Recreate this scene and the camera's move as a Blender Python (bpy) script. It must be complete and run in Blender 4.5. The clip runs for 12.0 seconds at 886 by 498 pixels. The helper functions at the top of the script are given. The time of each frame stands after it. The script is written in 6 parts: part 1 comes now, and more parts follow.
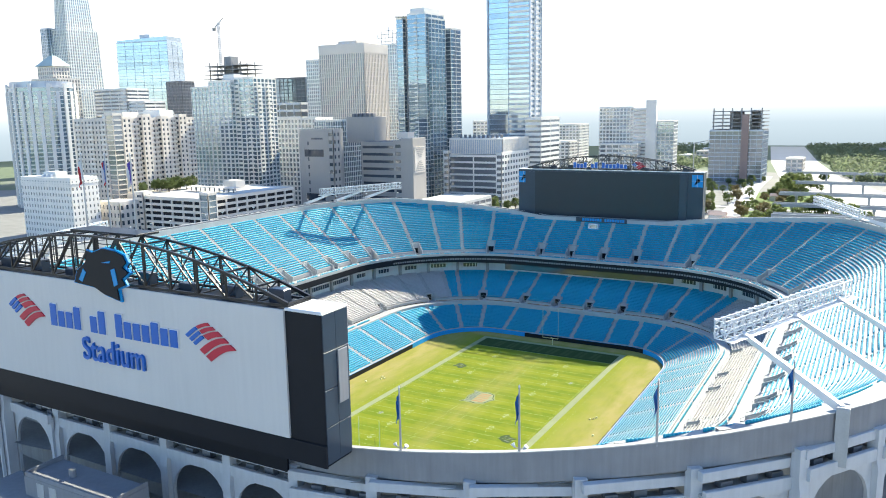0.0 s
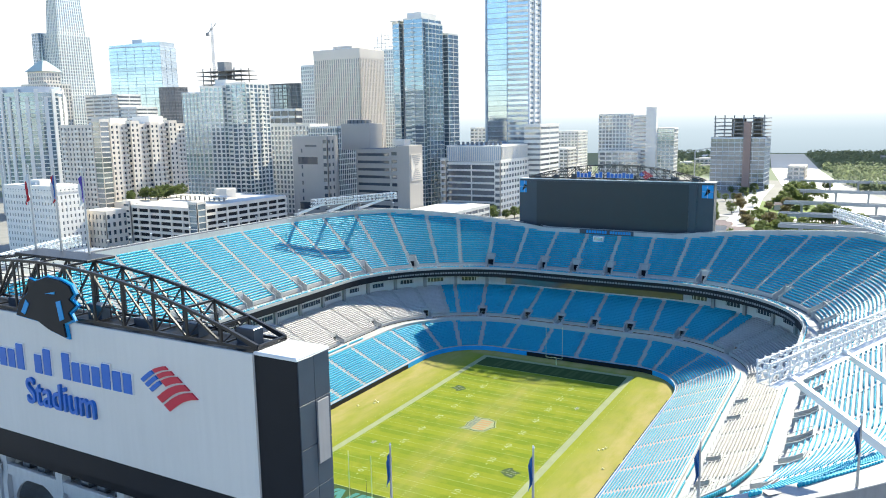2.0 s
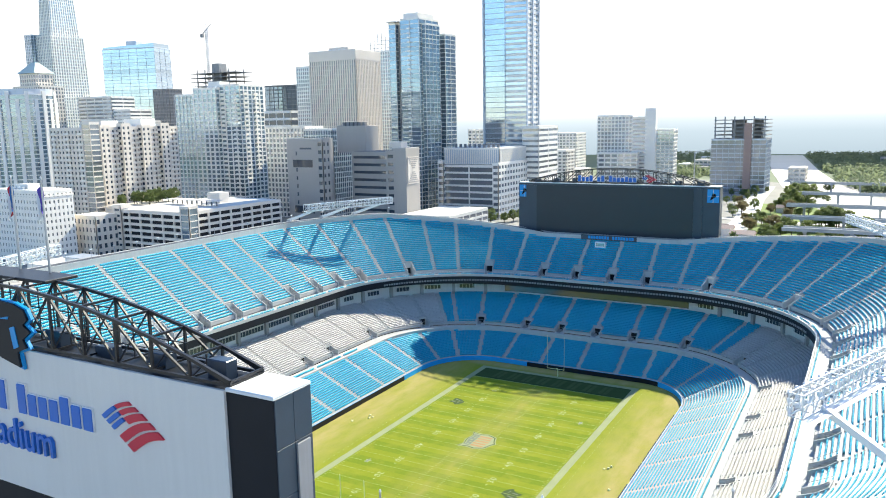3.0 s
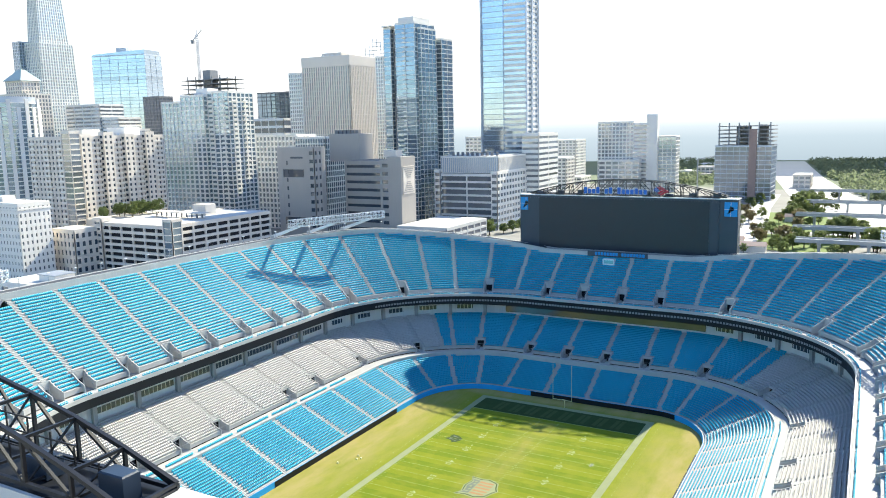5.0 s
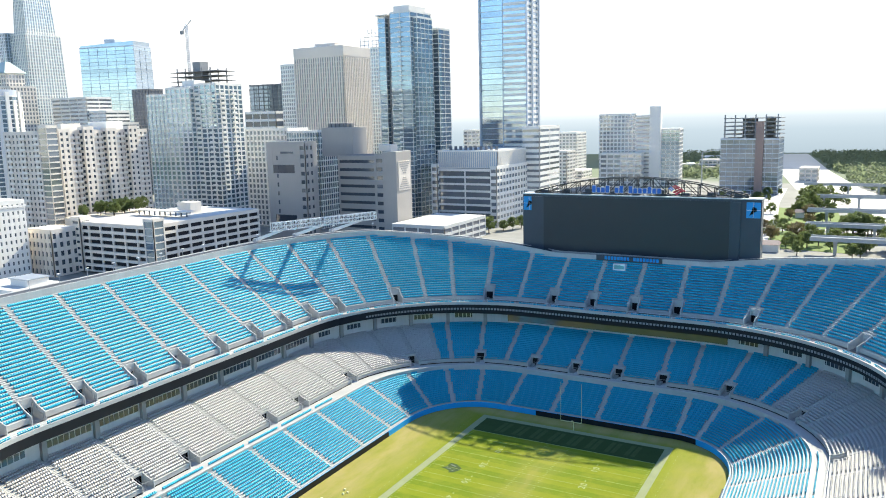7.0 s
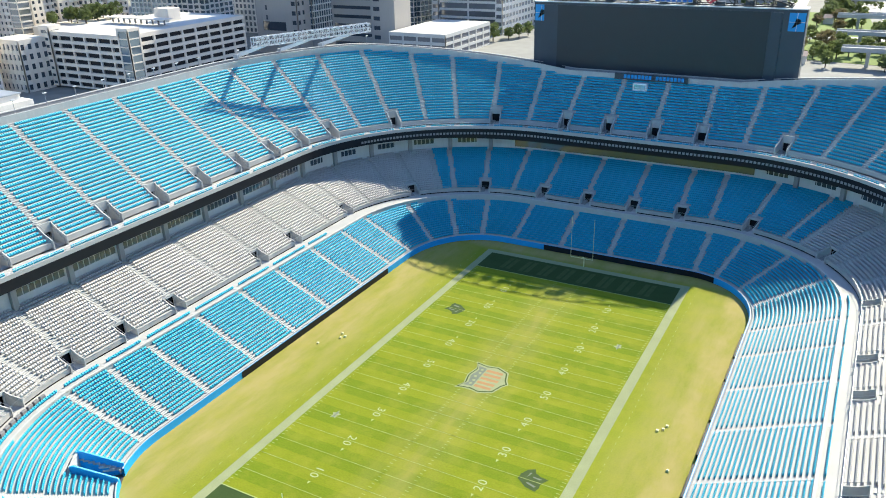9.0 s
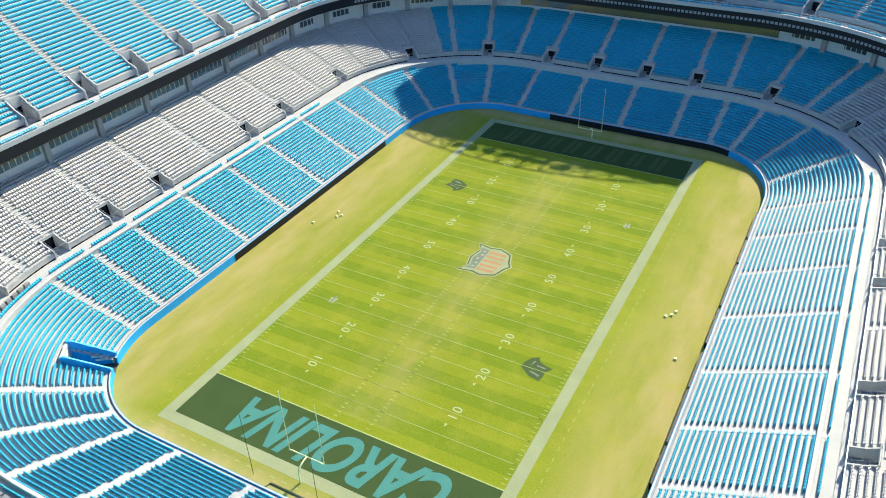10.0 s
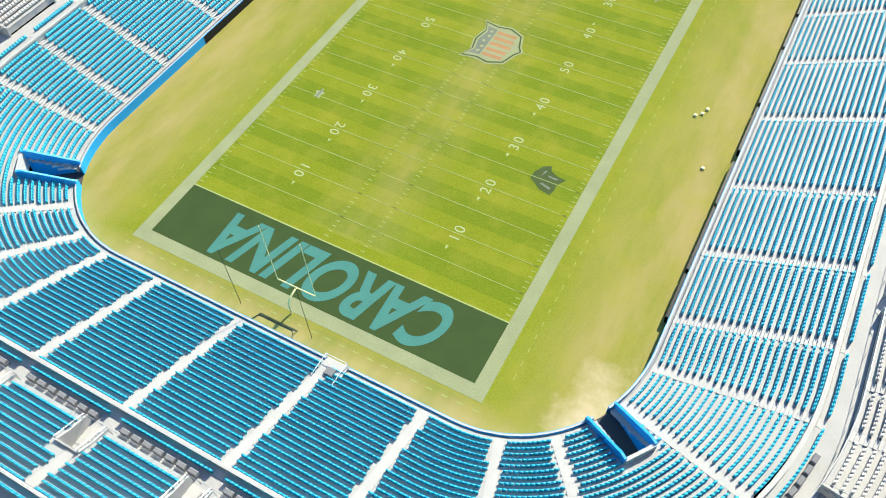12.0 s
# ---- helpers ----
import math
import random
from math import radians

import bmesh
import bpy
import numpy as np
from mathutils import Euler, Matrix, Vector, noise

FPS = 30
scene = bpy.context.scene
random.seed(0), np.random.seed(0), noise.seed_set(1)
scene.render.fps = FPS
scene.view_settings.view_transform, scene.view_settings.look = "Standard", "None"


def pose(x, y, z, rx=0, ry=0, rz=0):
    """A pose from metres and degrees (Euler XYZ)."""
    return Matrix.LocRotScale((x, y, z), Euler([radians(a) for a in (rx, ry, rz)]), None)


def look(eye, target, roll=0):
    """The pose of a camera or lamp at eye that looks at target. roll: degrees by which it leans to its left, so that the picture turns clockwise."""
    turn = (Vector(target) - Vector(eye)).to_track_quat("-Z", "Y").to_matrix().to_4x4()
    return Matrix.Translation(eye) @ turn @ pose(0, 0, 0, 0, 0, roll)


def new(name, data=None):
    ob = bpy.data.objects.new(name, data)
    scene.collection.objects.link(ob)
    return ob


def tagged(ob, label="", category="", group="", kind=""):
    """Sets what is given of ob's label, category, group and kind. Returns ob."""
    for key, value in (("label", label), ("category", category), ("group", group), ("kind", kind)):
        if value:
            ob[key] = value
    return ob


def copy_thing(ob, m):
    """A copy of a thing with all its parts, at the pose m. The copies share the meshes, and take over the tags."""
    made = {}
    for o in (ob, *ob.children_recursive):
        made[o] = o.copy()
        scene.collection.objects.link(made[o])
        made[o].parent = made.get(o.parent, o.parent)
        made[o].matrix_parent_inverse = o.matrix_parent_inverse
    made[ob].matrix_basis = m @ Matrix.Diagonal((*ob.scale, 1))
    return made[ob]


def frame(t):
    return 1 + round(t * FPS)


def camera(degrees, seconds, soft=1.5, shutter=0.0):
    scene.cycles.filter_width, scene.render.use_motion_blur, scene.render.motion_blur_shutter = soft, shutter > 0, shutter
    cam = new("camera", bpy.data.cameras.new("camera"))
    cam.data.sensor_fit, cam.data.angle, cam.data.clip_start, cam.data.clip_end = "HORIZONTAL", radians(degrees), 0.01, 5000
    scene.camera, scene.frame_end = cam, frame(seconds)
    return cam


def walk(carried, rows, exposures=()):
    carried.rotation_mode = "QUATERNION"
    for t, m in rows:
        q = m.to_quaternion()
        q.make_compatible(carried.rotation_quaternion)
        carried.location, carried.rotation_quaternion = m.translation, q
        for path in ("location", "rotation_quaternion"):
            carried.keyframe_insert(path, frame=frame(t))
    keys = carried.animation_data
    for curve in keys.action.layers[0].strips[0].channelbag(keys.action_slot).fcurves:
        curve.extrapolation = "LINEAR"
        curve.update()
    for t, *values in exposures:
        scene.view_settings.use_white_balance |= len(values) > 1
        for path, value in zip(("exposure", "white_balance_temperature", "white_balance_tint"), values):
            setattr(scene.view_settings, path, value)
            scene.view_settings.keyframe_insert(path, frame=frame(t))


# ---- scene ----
cam = camera(59.5, 12.0, soft=1.0)
PATH = [
    (0, (96.067, -189.298, 80.629), (95.096, -187.584, 80.284), -1.0),
    (0.5, (94.43, -186.531, 80.597), (93.462, -184.815, 80.256), -0.9),
    (1, (92.664, -183.482, 80.566), (91.697, -181.764, 80.229), -0.9),
    (1.5, (90.703, -180.234, 80.623), (89.738, -178.514, 80.29), -0.9),
    (2, (88.585, -176.527, 80.759), (87.62, -174.806, 80.43), -0.9),
    (2.5, (86.473, -172.706, 80.934), (85.511, -170.983, 80.607), -0.9),
    (4.3, (77.976, -156.29, 81.444), (77.019, -154.563, 81.126), -1.2),
    (4.5, (77.021, -154.467, 81.461), (76.064, -152.738, 81.147), -1.1),
    (5, (74.649, -149.495, 81.621), (73.692, -147.765, 81.312), -1.2),
    (5.5, (72.31, -144.545, 81.838), (71.353, -142.815, 81.532), -1.3),
    (6, (69.736, -139.711, 81.796), (68.781, -137.979, 81.496), -1.3),
    (6.5, (67.489, -135.286, 81.872), (66.534, -133.555, 81.572), -1.3),
    (6.7, (66.397, -133.293, 81.942), (65.443, -131.562, 81.637), -1.3),
    (8.5, (57.546, -117.932, 82.498), (56.626, -116.278, 81.852), -1.6),
    (9, (55.171, -113.97, 82.688), (54.277, -112.37, 81.887), -1.5),
    (9.5, (52.774, -110.149, 82.986), (51.918, -108.621, 82.022), -1.6),
    (10, (50.593, -106.101, 82.564), (49.778, -104.66, 81.441), -1.8),
    (10.5, (48.493, -102.33, 82.204), (47.726, -100.986, 80.937), -1.9),
    (11, (46.631, -98.448, 82.0), (45.915, -97.212, 80.6), -2.3),
    (11.5, (44.55, -94.753, 81.771), (43.888, -93.622, 80.26), -2.5),
    (12, (42.365, -90.749, 81.631), (41.763, -89.737, 80.014), -2.8),
]
walk(cam, [(t, look(eye, target, roll)) for t, eye, target, roll in PATH], exposures=[(0, 1.08), (5.5, 1.0), (9, 0.92), (10.5, 0.88), (12, 0.8)])

# ---------------------------------------------------------------- world, sun
SUN_AZ, SUN_EL = radians(10.8), radians(37.9)
world = bpy.data.worlds.new("world")
scene.world = world
world.use_nodes = True
wn = world.node_tree
sky = wn.nodes.new("ShaderNodeTexSky")
sky.sky_type, sky.sun_disc = "NISHITA", False
sky.sun_elevation, sky.sun_rotation = SUN_EL, SUN_AZ
sky.altitude, sky.air_density, sky.dust_density, sky.ozone_density = 200, 1.15, 0.3, 6.0
wn.links.new(sky.outputs[0], wn.nodes["Background"].inputs[0])
wn.nodes["Background"].inputs[1].default_value = 0.13
sun_data = bpy.data.lights.new("sun", "SUN")
sun_data.energy, sun_data.angle, sun_data.color = 4.8, radians(0.6), (1.0, 0.945, 0.75)
sun = new("sun", sun_data)
sv = Vector((math.sin(SUN_AZ) * math.cos(SUN_EL), math.cos(SUN_AZ) * math.cos(SUN_EL), math.sin(SUN_EL)))
sun.matrix_world = look(sv * 400, (0, 0, 0))

# ---------------------------------------------------------------- materials


def material(name, base, rough=0.7, metal=0.0, var=0.12, scale=1.0, fine=0.08, fine_scale=14.0, bump=0.15, rand=0.0, spec=0.5, streak=0.0):
    """A node material: base colour varied at two scales, with bump, wear streaks and per-object variation."""
    m = bpy.data.materials.new(name)
    m.use_nodes = True
    n, l = m.node_tree.nodes, m.node_tree.links
    b = n["Principled BSDF"]
    b.inputs["Roughness"].default_value, b.inputs["Metallic"].default_value = rough, metal
    b.inputs["Specular IOR Level"].default_value = spec
    tc = n.new("ShaderNodeTexCoord")
    na = n.new("ShaderNodeTexNoise")
    na.inputs["Scale"].default_value, na.inputs["Detail"].default_value = scale, 6
    nb = n.new("ShaderNodeTexNoise")
    nb.inputs["Scale"].default_value, nb.inputs["Detail"].default_value = fine_scale, 3
    l.new(tc.outputs["Object"], na.inputs["Vector"])
    l.new(tc.outputs["Object"], nb.inputs["Vector"])

    def math_node(op, a, c):
        k = n.new("ShaderNodeMath")
        k.operation = op
        for i, v in enumerate((a, c)):
            if isinstance(v, (int, float)):
                k.inputs[i].default_value = v
            else:
                l.new(v, k.inputs[i])
        return k.outputs[0]
    total = math_node("MULTIPLY", math_node("SUBTRACT", na.outputs[0], 0.5), 2 * var)
    total = math_node("ADD", total, math_node("MULTIPLY", math_node("SUBTRACT", nb.outputs[0], 0.5), 2 * fine))
    if streak:
        mp = n.new("ShaderNodeMapping")
        mp.inputs["Scale"].default_value = (0.8, 0.8, 0.06)
        ns = n.new("ShaderNodeTexNoise")
        ns.inputs["Scale"].default_value, ns.inputs["Detail"].default_value = 2.0, 4
        l.new(tc.outputs["Object"], mp.inputs["Vector"])
        l.new(mp.outputs[0], ns.inputs["Vector"])
        total = math_node("ADD", total, math_node("MULTIPLY", math_node("SUBTRACT", ns.outputs[0], 0.5), 2 * streak))
    if rand:
        oi = n.new("ShaderNodeObjectInfo")
        total = math_node("ADD", total, math_node("MULTIPLY", math_node("SUBTRACT", oi.outputs["Random"], 0.5), 2 * rand))
    total = math_node("ADD", total, 1.0)
    mix = n.new("ShaderNodeMix")
    mix.data_type, mix.blend_type = "RGBA", "MULTIPLY"
    mix.inputs["Factor"].default_value = 1.0
    mix.inputs["A"].default_value = (*base, 1)
    l.new(total, mix.inputs["B"])
    l.new(mix.outputs["Result"], b.inputs["Base Color"])
    if bump:
        bp = n.new("ShaderNodeBump")
        bp.inputs["Strength"].default_value, bp.inputs["Distance"].default_value = bump, 0.02
        l.new(nb.outputs[0], bp.inputs["Height"])
        l.new(bp.outputs[0], b.inputs["Normal"])
    return m


def glass_material(name, tint, rough=0.06, metal=0.0, wave=0.05):
    """Facade glazing: dark, mirror-like panes with slightly uneven reflections."""
    m = material(name, tint, rough, metal, 0.25, 0.05, 0.1, 0.4, 0.0, 0.15, 0.8)
    n, l = m.node_tree.nodes, m.node_tree.links
    nt = n.new("ShaderNodeTexNoise")
    nt.inputs["Scale"].default_value = 0.35
    bp = n.new("ShaderNodeBump")
    bp.inputs["Strength"].default_value, bp.inputs["Distance"].default_value = wave, 0.5
    l.new(nt.outputs[0], bp.inputs["Height"])
    l.new(bp.outputs[0], n["Principled BSDF"].inputs["Normal"])
    return m


M = dict(
    concrete=material("concrete", (0.48, 0.475, 0.46), 0.85, var=0.18, scale=0.25, fine=0.1, fine_scale=5, streak=0.10),
    tread=material("tread_concrete", (0.42, 0.412, 0.40), 0.75, var=0.15, scale=0.3, fine=0.12, fine_scale=6),
    stair=material("stair_concrete", (0.47, 0.462, 0.445), 0.75, var=0.12, scale=0.6, fine=0.12, fine_scale=7),
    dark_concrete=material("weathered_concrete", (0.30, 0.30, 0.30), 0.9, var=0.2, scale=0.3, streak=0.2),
    block_grey=material("grey_block_render", (0.27, 0.275, 0.29), 0.85, var=0.12, scale=0.3, streak=0.12),
    parapet=material("weathered_grey_parapet", (0.27, 0.27, 0.28), 0.85, var=0.18, scale=0.3, streak=0.2),
    facade=material("facade_panel", (0.56, 0.565, 0.575), 0.7, var=0.08, scale=0.2, streak=0.12),
    seat_blue=material("blue_seat_plastic", (0.012, 0.388, 0.562), 0.45, spec=0.5, var=0.12, scale=0.15, fine=0.12, fine_scale=1.5, bump=0.0),
    seat_grey=material("grey_seat_plastic", (0.52, 0.50, 0.485), 0.45, spec=0.6, var=0.1, scale=0.15, fine=0.12, fine_scale=1.5, bump=0.0),
    blue_wall=material("blue_wall_padding", (0.01, 0.36, 0.80), 0.5, var=0.1, scale=0.3),
    # black is cladding, and also the painted shade in doorways and openings
    black=material("black_cladding_and_shade", (0.011, 0.013, 0.018), 0.5, spec=0.25, var=0.2, scale=0.3),
    black_steel=material("black_painted_steel", (0.012, 0.012, 0.014), 0.4, var=0.2, scale=0.8),
    panel_dark=material("dark_blue_panel", (0.03, 0.045, 0.07), 0.3, var=0.2, scale=0.2),
    screen=material("unlit_video_screen", (0.012, 0.02, 0.032), 0.35, var=0.12, scale=0.3, fine=0.15, fine_scale=8),
    sign_white=material("white_sign_panel", (0.66, 0.635, 0.605), 0.55, var=0.05, scale=0.1, streak=0.05),
    sign_blue=material("sign_blue", (0.012, 0.13, 0.50), 0.4, var=0.05),
    sign_red=material("sign_red", (0.55, 0.02, 0.05), 0.4, var=0.05),
    logo_blue=material("logo_blue", (0.0, 0.27, 0.62), 0.4, var=0.05),
    white_steel=material("white_painted_steel", (0.72, 0.72, 0.72), 0.45, var=0.08, scale=0.5),
    grey_steel=material("galvanised_steel", (0.42, 0.43, 0.45), 0.4, metal=0.6, var=0.1),
    beige=material("beige_render", (0.76, 0.685, 0.60), 0.8, var=0.08, scale=0.05, streak=0.06),
    tan=material("tan_stone", (0.74, 0.665, 0.585), 0.75, var=0.08, scale=0.05),
    grey_brick=material("grey_precast", (0.43, 0.395, 0.36), 0.8, var=0.08, scale=0.08, streak=0.06),
    pale=material("pale_precast", (0.86, 0.815, 0.75), 0.75, var=0.06, scale=0.05, streak=0.06),
    metal_panel=material("grey_metal_panel", (0.50, 0.54, 0.60), 0.4, metal=0.5, var=0.08, scale=0.05),
    slate=material("dark_roof", (0.20, 0.20, 0.21), 0.8, var=0.2, scale=0.1),
    roof=material("pale_roof_membrane", (0.62, 0.61, 0.58), 0.85, var=0.15, scale=0.08),
    copper=material("green_copper_roof", (0.48, 0.57, 0.55), 0.6, var=0.15, scale=0.1),
    rust=material("red_primer", (0.34, 0.24, 0.21), 0.7, var=0.15),
    glass_blue=glass_material("blue_curtain_glass", (0.28, 0.36, 0.42), metal=0.7),
    glass_sky=glass_material("pale_blue_curtain_glass", (0.43, 0.51, 0.58), metal=0.8),
    glass_dark=glass_material("dark_window_glass", (0.10, 0.12, 0.15), metal=0.4),
    glass_grey=glass_material("grey_window_glass", (0.35, 0.37, 0.39), metal=0.6),
    asphalt=material("asphalt", (0.075, 0.075, 0.078), 0.9, var=0.2, scale=0.05),
    road=material("sunlit_concrete_road", (0.45, 0.44, 0.42), 0.45, var=0.12, scale=0.02, fine_scale=0.5),
    leaf=material("tree_leaves", (0.115, 0.150, 0.065), 0.6, var=0.35, scale=0.15, fine=0.3, fine_scale=1.2, rand=0.2),
    leaf_brown=material("reddish_tree_leaves", (0.15, 0.12, 0.07), 0.6, var=0.3, scale=0.2, fine=0.3, fine_scale=1.2),
    far_leaf=material("woodland_leaves", (0.14, 0.175, 0.105), 0.7, var=0.3, scale=0.02, fine=0.25, fine_scale=0.3),
    bark=material("bark", (0.10, 0.075, 0.055), 0.9, var=0.3),
    lawn=material("park_lawn", (0.16, 0.22, 0.05), 0.95, var=0.2, scale=0.03),
    yellow=material("yellow_paint", (0.80, 0.76, 0.40), 0.45, var=0.05),
    flag_blue=material("blue_flag_cloth", (0.02, 0.12, 0.35), 0.8, var=0.1),
    flag_red=material("red_flag_cloth", (0.45, 0.03, 0.04), 0.8, var=0.1),
    flag_purple=material("purple_flag_cloth", (0.10, 0.06, 0.35), 0.8, var=0.1),
    flag_white=material("white_flag_cloth", (0.7, 0.7, 0.7), 0.8, var=0.05),
    teal=material("teal_turf_paint", (0.065, 0.21, 0.18), 0.9, spec=0.1, var=0.15, scale=0.4, fine=0.25, fine_scale=6),
    turf_dark=material("dark_green_turf_paint", (0.045, 0.075, 0.024), 0.95, spec=0.1, var=0.15, scale=0.3, fine=0.25, fine_scale=6),
    turf_white=material("white_turf_paint", (0.275, 0.30, 0.165), 0.95, spec=0.1, var=0.15, scale=0.3, fine=0.25, fine_scale=5),
    line_white=material("field_line_paint", (0.31, 0.37, 0.13), 0.95, var=0.2, scale=0.8, fine=0.25, fine_scale=5),
    number_white=material("yard_number_paint", (0.36, 0.41, 0.20), 0.95, spec=0.1, var=0.2, scale=0.6, fine=0.25, fine_scale=5),
    turf_black=material("dark_turf_paint", (0.065, 0.095, 0.034), 0.95, spec=0.1, var=0.2, scale=0.6, fine=0.25, fine_scale=5),
    turf_tan=material("tan_turf_paint", (0.36, 0.20, 0.085), 0.95, var=0.2, scale=0.6, fine=0.25, fine_scale=5),
    turf_grey=material("grey_turf_paint", (0.17, 0.195, 0.15), 0.95, spec=0.1, var=0.2, scale=0.6, fine=0.25, fine_scale=5),
)


def let_light_through(m, colour, share=0.5):
    """Leaves: part of the light passes through the blade."""
    n, l = m.node_tree.nodes, m.node_tree.links
    tr, mx = n.new("ShaderNodeBsdfTranslucent"), n.new("ShaderNodeMixShader")
    tr.inputs[0].default_value = (*colour, 1)
    mx.inputs[0].default_value = share
    l.new(n["Principled BSDF"].outputs[0], mx.inputs[1])
    l.new(tr.outputs[0], mx.inputs[2])
    l.new(mx.outputs[0], n["Material Output"].inputs[0])


let_light_through(M["leaf"], (0.24, 0.30, 0.09))
let_light_through(M["far_leaf"], (0.26, 0.31, 0.18))
let_light_through(M["leaf_brown"], (0.28, 0.24, 0.11))


def turf_material():
    """Grass with mown bands every five yards and worn, sandy margins."""
    m = material("mown_grass", (0.188, 0.224, 0.012), 0.95, var=0.14, scale=0.05, fine=0.38, fine_scale=4, bump=0.3)
    n, l = m.node_tree.nodes, m.node_tree.links
    b = n["Principled BSDF"]
    b.inputs["Specular IOR Level"].default_value = 0.15
    prior = b.inputs["Base Color"].links[0].from_socket
    tc = n.new("ShaderNodeTexCoord")
    sep = n.new("ShaderNodeSeparateXYZ")
    l.new(tc.outputs["Object"], sep.inputs[0])

    def mk(op, a, c=0.0, d=0.0):
        k = n.new("ShaderNodeMath")
        k.operation = op
        for i, v in enumerate((a, c, d)):
            if isinstance(v, (int, float)):
                k.inputs[i].default_value = v
            else:
                l.new(v, k.inputs[i])
        return k.outputs[0]

    def blend(kind, fac, a, c):
        k = n.new("ShaderNodeMix")
        k.data_type, k.blend_type = "RGBA", kind
        for key, v in (("Factor", fac), ("A", a), ("B", c)):
            if isinstance(v, tuple):
                k.inputs[key].default_value = (*v, 1)
            elif isinstance(v, float):
                k.inputs[key].default_value = v
            else:
                l.new(v, k.inputs[key])
        return k.outputs["Result"]
    band = mk("PINGPONG", mk("ADD", sep.outputs[1], 200 * 4.572), 4.572)
    band = mk("GREATER_THAN", band, 2.286)
    wob = n.new("ShaderNodeTexNoise")
    wob.inputs["Scale"].default_value, wob.inputs["Detail"].default_value = 0.05, 4
    l.new(tc.outputs["Object"], wob.inputs["Vector"])
    inside = mk("LESS_THAN", mk("ABSOLUTE", sep.outputs[0]), 24.4)
    col = blend("MULTIPLY", mk("MULTIPLY", mk("MULTIPLY", band, inside), mk("MULTIPLY_ADD", wob.outputs[0], 0.6, 0.45)), prior, (0.68, 0.83, 0.75))
    # worn margins outside the lines and a worn strip along the middle
    out = n.new("ShaderNodeMapRange")
    out.inputs["From Min"].default_value, out.inputs["From Max"].default_value = 25.5, 36.0
    l.new(mk("ABSOLUTE", sep.outputs[0]), out.inputs["Value"])
    out2 = n.new("ShaderNodeMapRange")
    out2.inputs["From Min"].default_value, out2.inputs["From Max"].default_value = 55.5, 59.0
    l.new(mk("ABSOLUTE", sep.outputs[1]), out2.inputs["Value"])
    wn1 = n.new("ShaderNodeTexNoise")
    wn1.inputs["Scale"].default_value, wn1.inputs["Detail"].default_value, wn1.inputs["Roughness"].default_value = 0.14, 9, 0.62
    mp = n.new("ShaderNodeMapping")
    mp.inputs["Scale"].default_value = (1.6, 0.45, 1)
    l.new(tc.outputs["Object"], mp.inputs["Vector"])
    l.new(mp.outputs[0], wn1.inputs["Vector"])
    wr = n.new("ShaderNodeMapRange")
    wr.inputs["From Min"].default_value, wr.inputs["From Max"].default_value = 0.30, 0.62
    l.new(wn1.outputs[0], wr.inputs["Value"])
    worn = mk("MAXIMUM", mk("MULTIPLY", out.outputs[0], mk("MULTIPLY_ADD", wr.outputs[0], 0.7, 0.2)), mk("MULTIPLY", out2.outputs[0], mk("MULTIPLY_ADD", wr.outputs[0], 0.6, 0.45)))
    mid = mk("SUBTRACT", 1.0, mk("MULTIPLY", mk("ABSOLUTE", sep.outputs[0]), 0.13))
    mid = mk("MULTIPLY", mk("MAXIMUM", mid, 0.0), mk("MULTIPLY", wr.outputs[0], 0.45))
    mid = mk("MULTIPLY", mid, mk("LESS_THAN", mk("ABSOLUTE", sep.outputs[1]), 44.0))
    track = mk("SUBTRACT", 1.0, mk("MULTIPLY", mk("ABSOLUTE", mk("SUBTRACT", mk("MULTIPLY_ADD", wob.outputs[0], 5.0, sep.outputs[0]), 39.6)), 0.55))
    track = mk("MULTIPLY", mk("MAXIMUM", track, 0.0), mk("MULTIPLY_ADD", wr.outputs[0], 0.5, 0.35))
    worn = mk("MAXIMUM", worn, track)
    col = blend("MIX", mk("MINIMUM", mk("MAXIMUM", worn, mid), 1.0), col, (0.365, 0.295, 0.115))
    # patchy, sun-bleached blades all over
    pn = n.new("ShaderNodeTexNoise")
    pn.inputs["Scale"].default_value, pn.inputs["Detail"].default_value, pn.inputs["Roughness"].default_value = 0.22, 9, 0.68
    l.new(tc.outputs["Object"], pn.inputs["Vector"])
    pr = n.new("ShaderNodeMapRange")
    pr.inputs["From Min"].default_value, pr.inputs["From Max"].default_value = 0.46, 0.74
    pr.inputs["To Max"].default_value = 0.5
    l.new(pn.outputs[0], pr.inputs["Value"])
    col = blend("MIX", pr.outputs[0], col, (0.30, 0.285, 0.035))
    # bare sand where the corner tunnel meets the grass
    sx, sy = mk("SUBTRACT", sep.outputs[0], 37.6), mk("SUBTRACT", sep.outputs[1], -54.0)
    far = mk("SQRT", mk("ADD", mk("MULTIPLY", mk("MULTIPLY", sx, sx), 2.4), mk("MULTIPLY", mk("MULTIPLY", sy, sy), 0.5)))
    far = mk("MULTIPLY_ADD", mk("SUBTRACT", pn.outputs[0], 0.5), 14.0, far)
    sand = n.new("ShaderNodeMapRange")
    sand.inputs["From Min"].default_value, sand.inputs["From Max"].default_value = 7.0, 0.3
    l.new(far, sand.inputs["Value"])
    col = blend("MIX", mk("MULTIPLY", sand.outputs[0], 0.9), col, (0.58, 0.47, 0.30))
    l.new(col, b.inputs["Base Color"])
    return m


M["turf"] = turf_material()


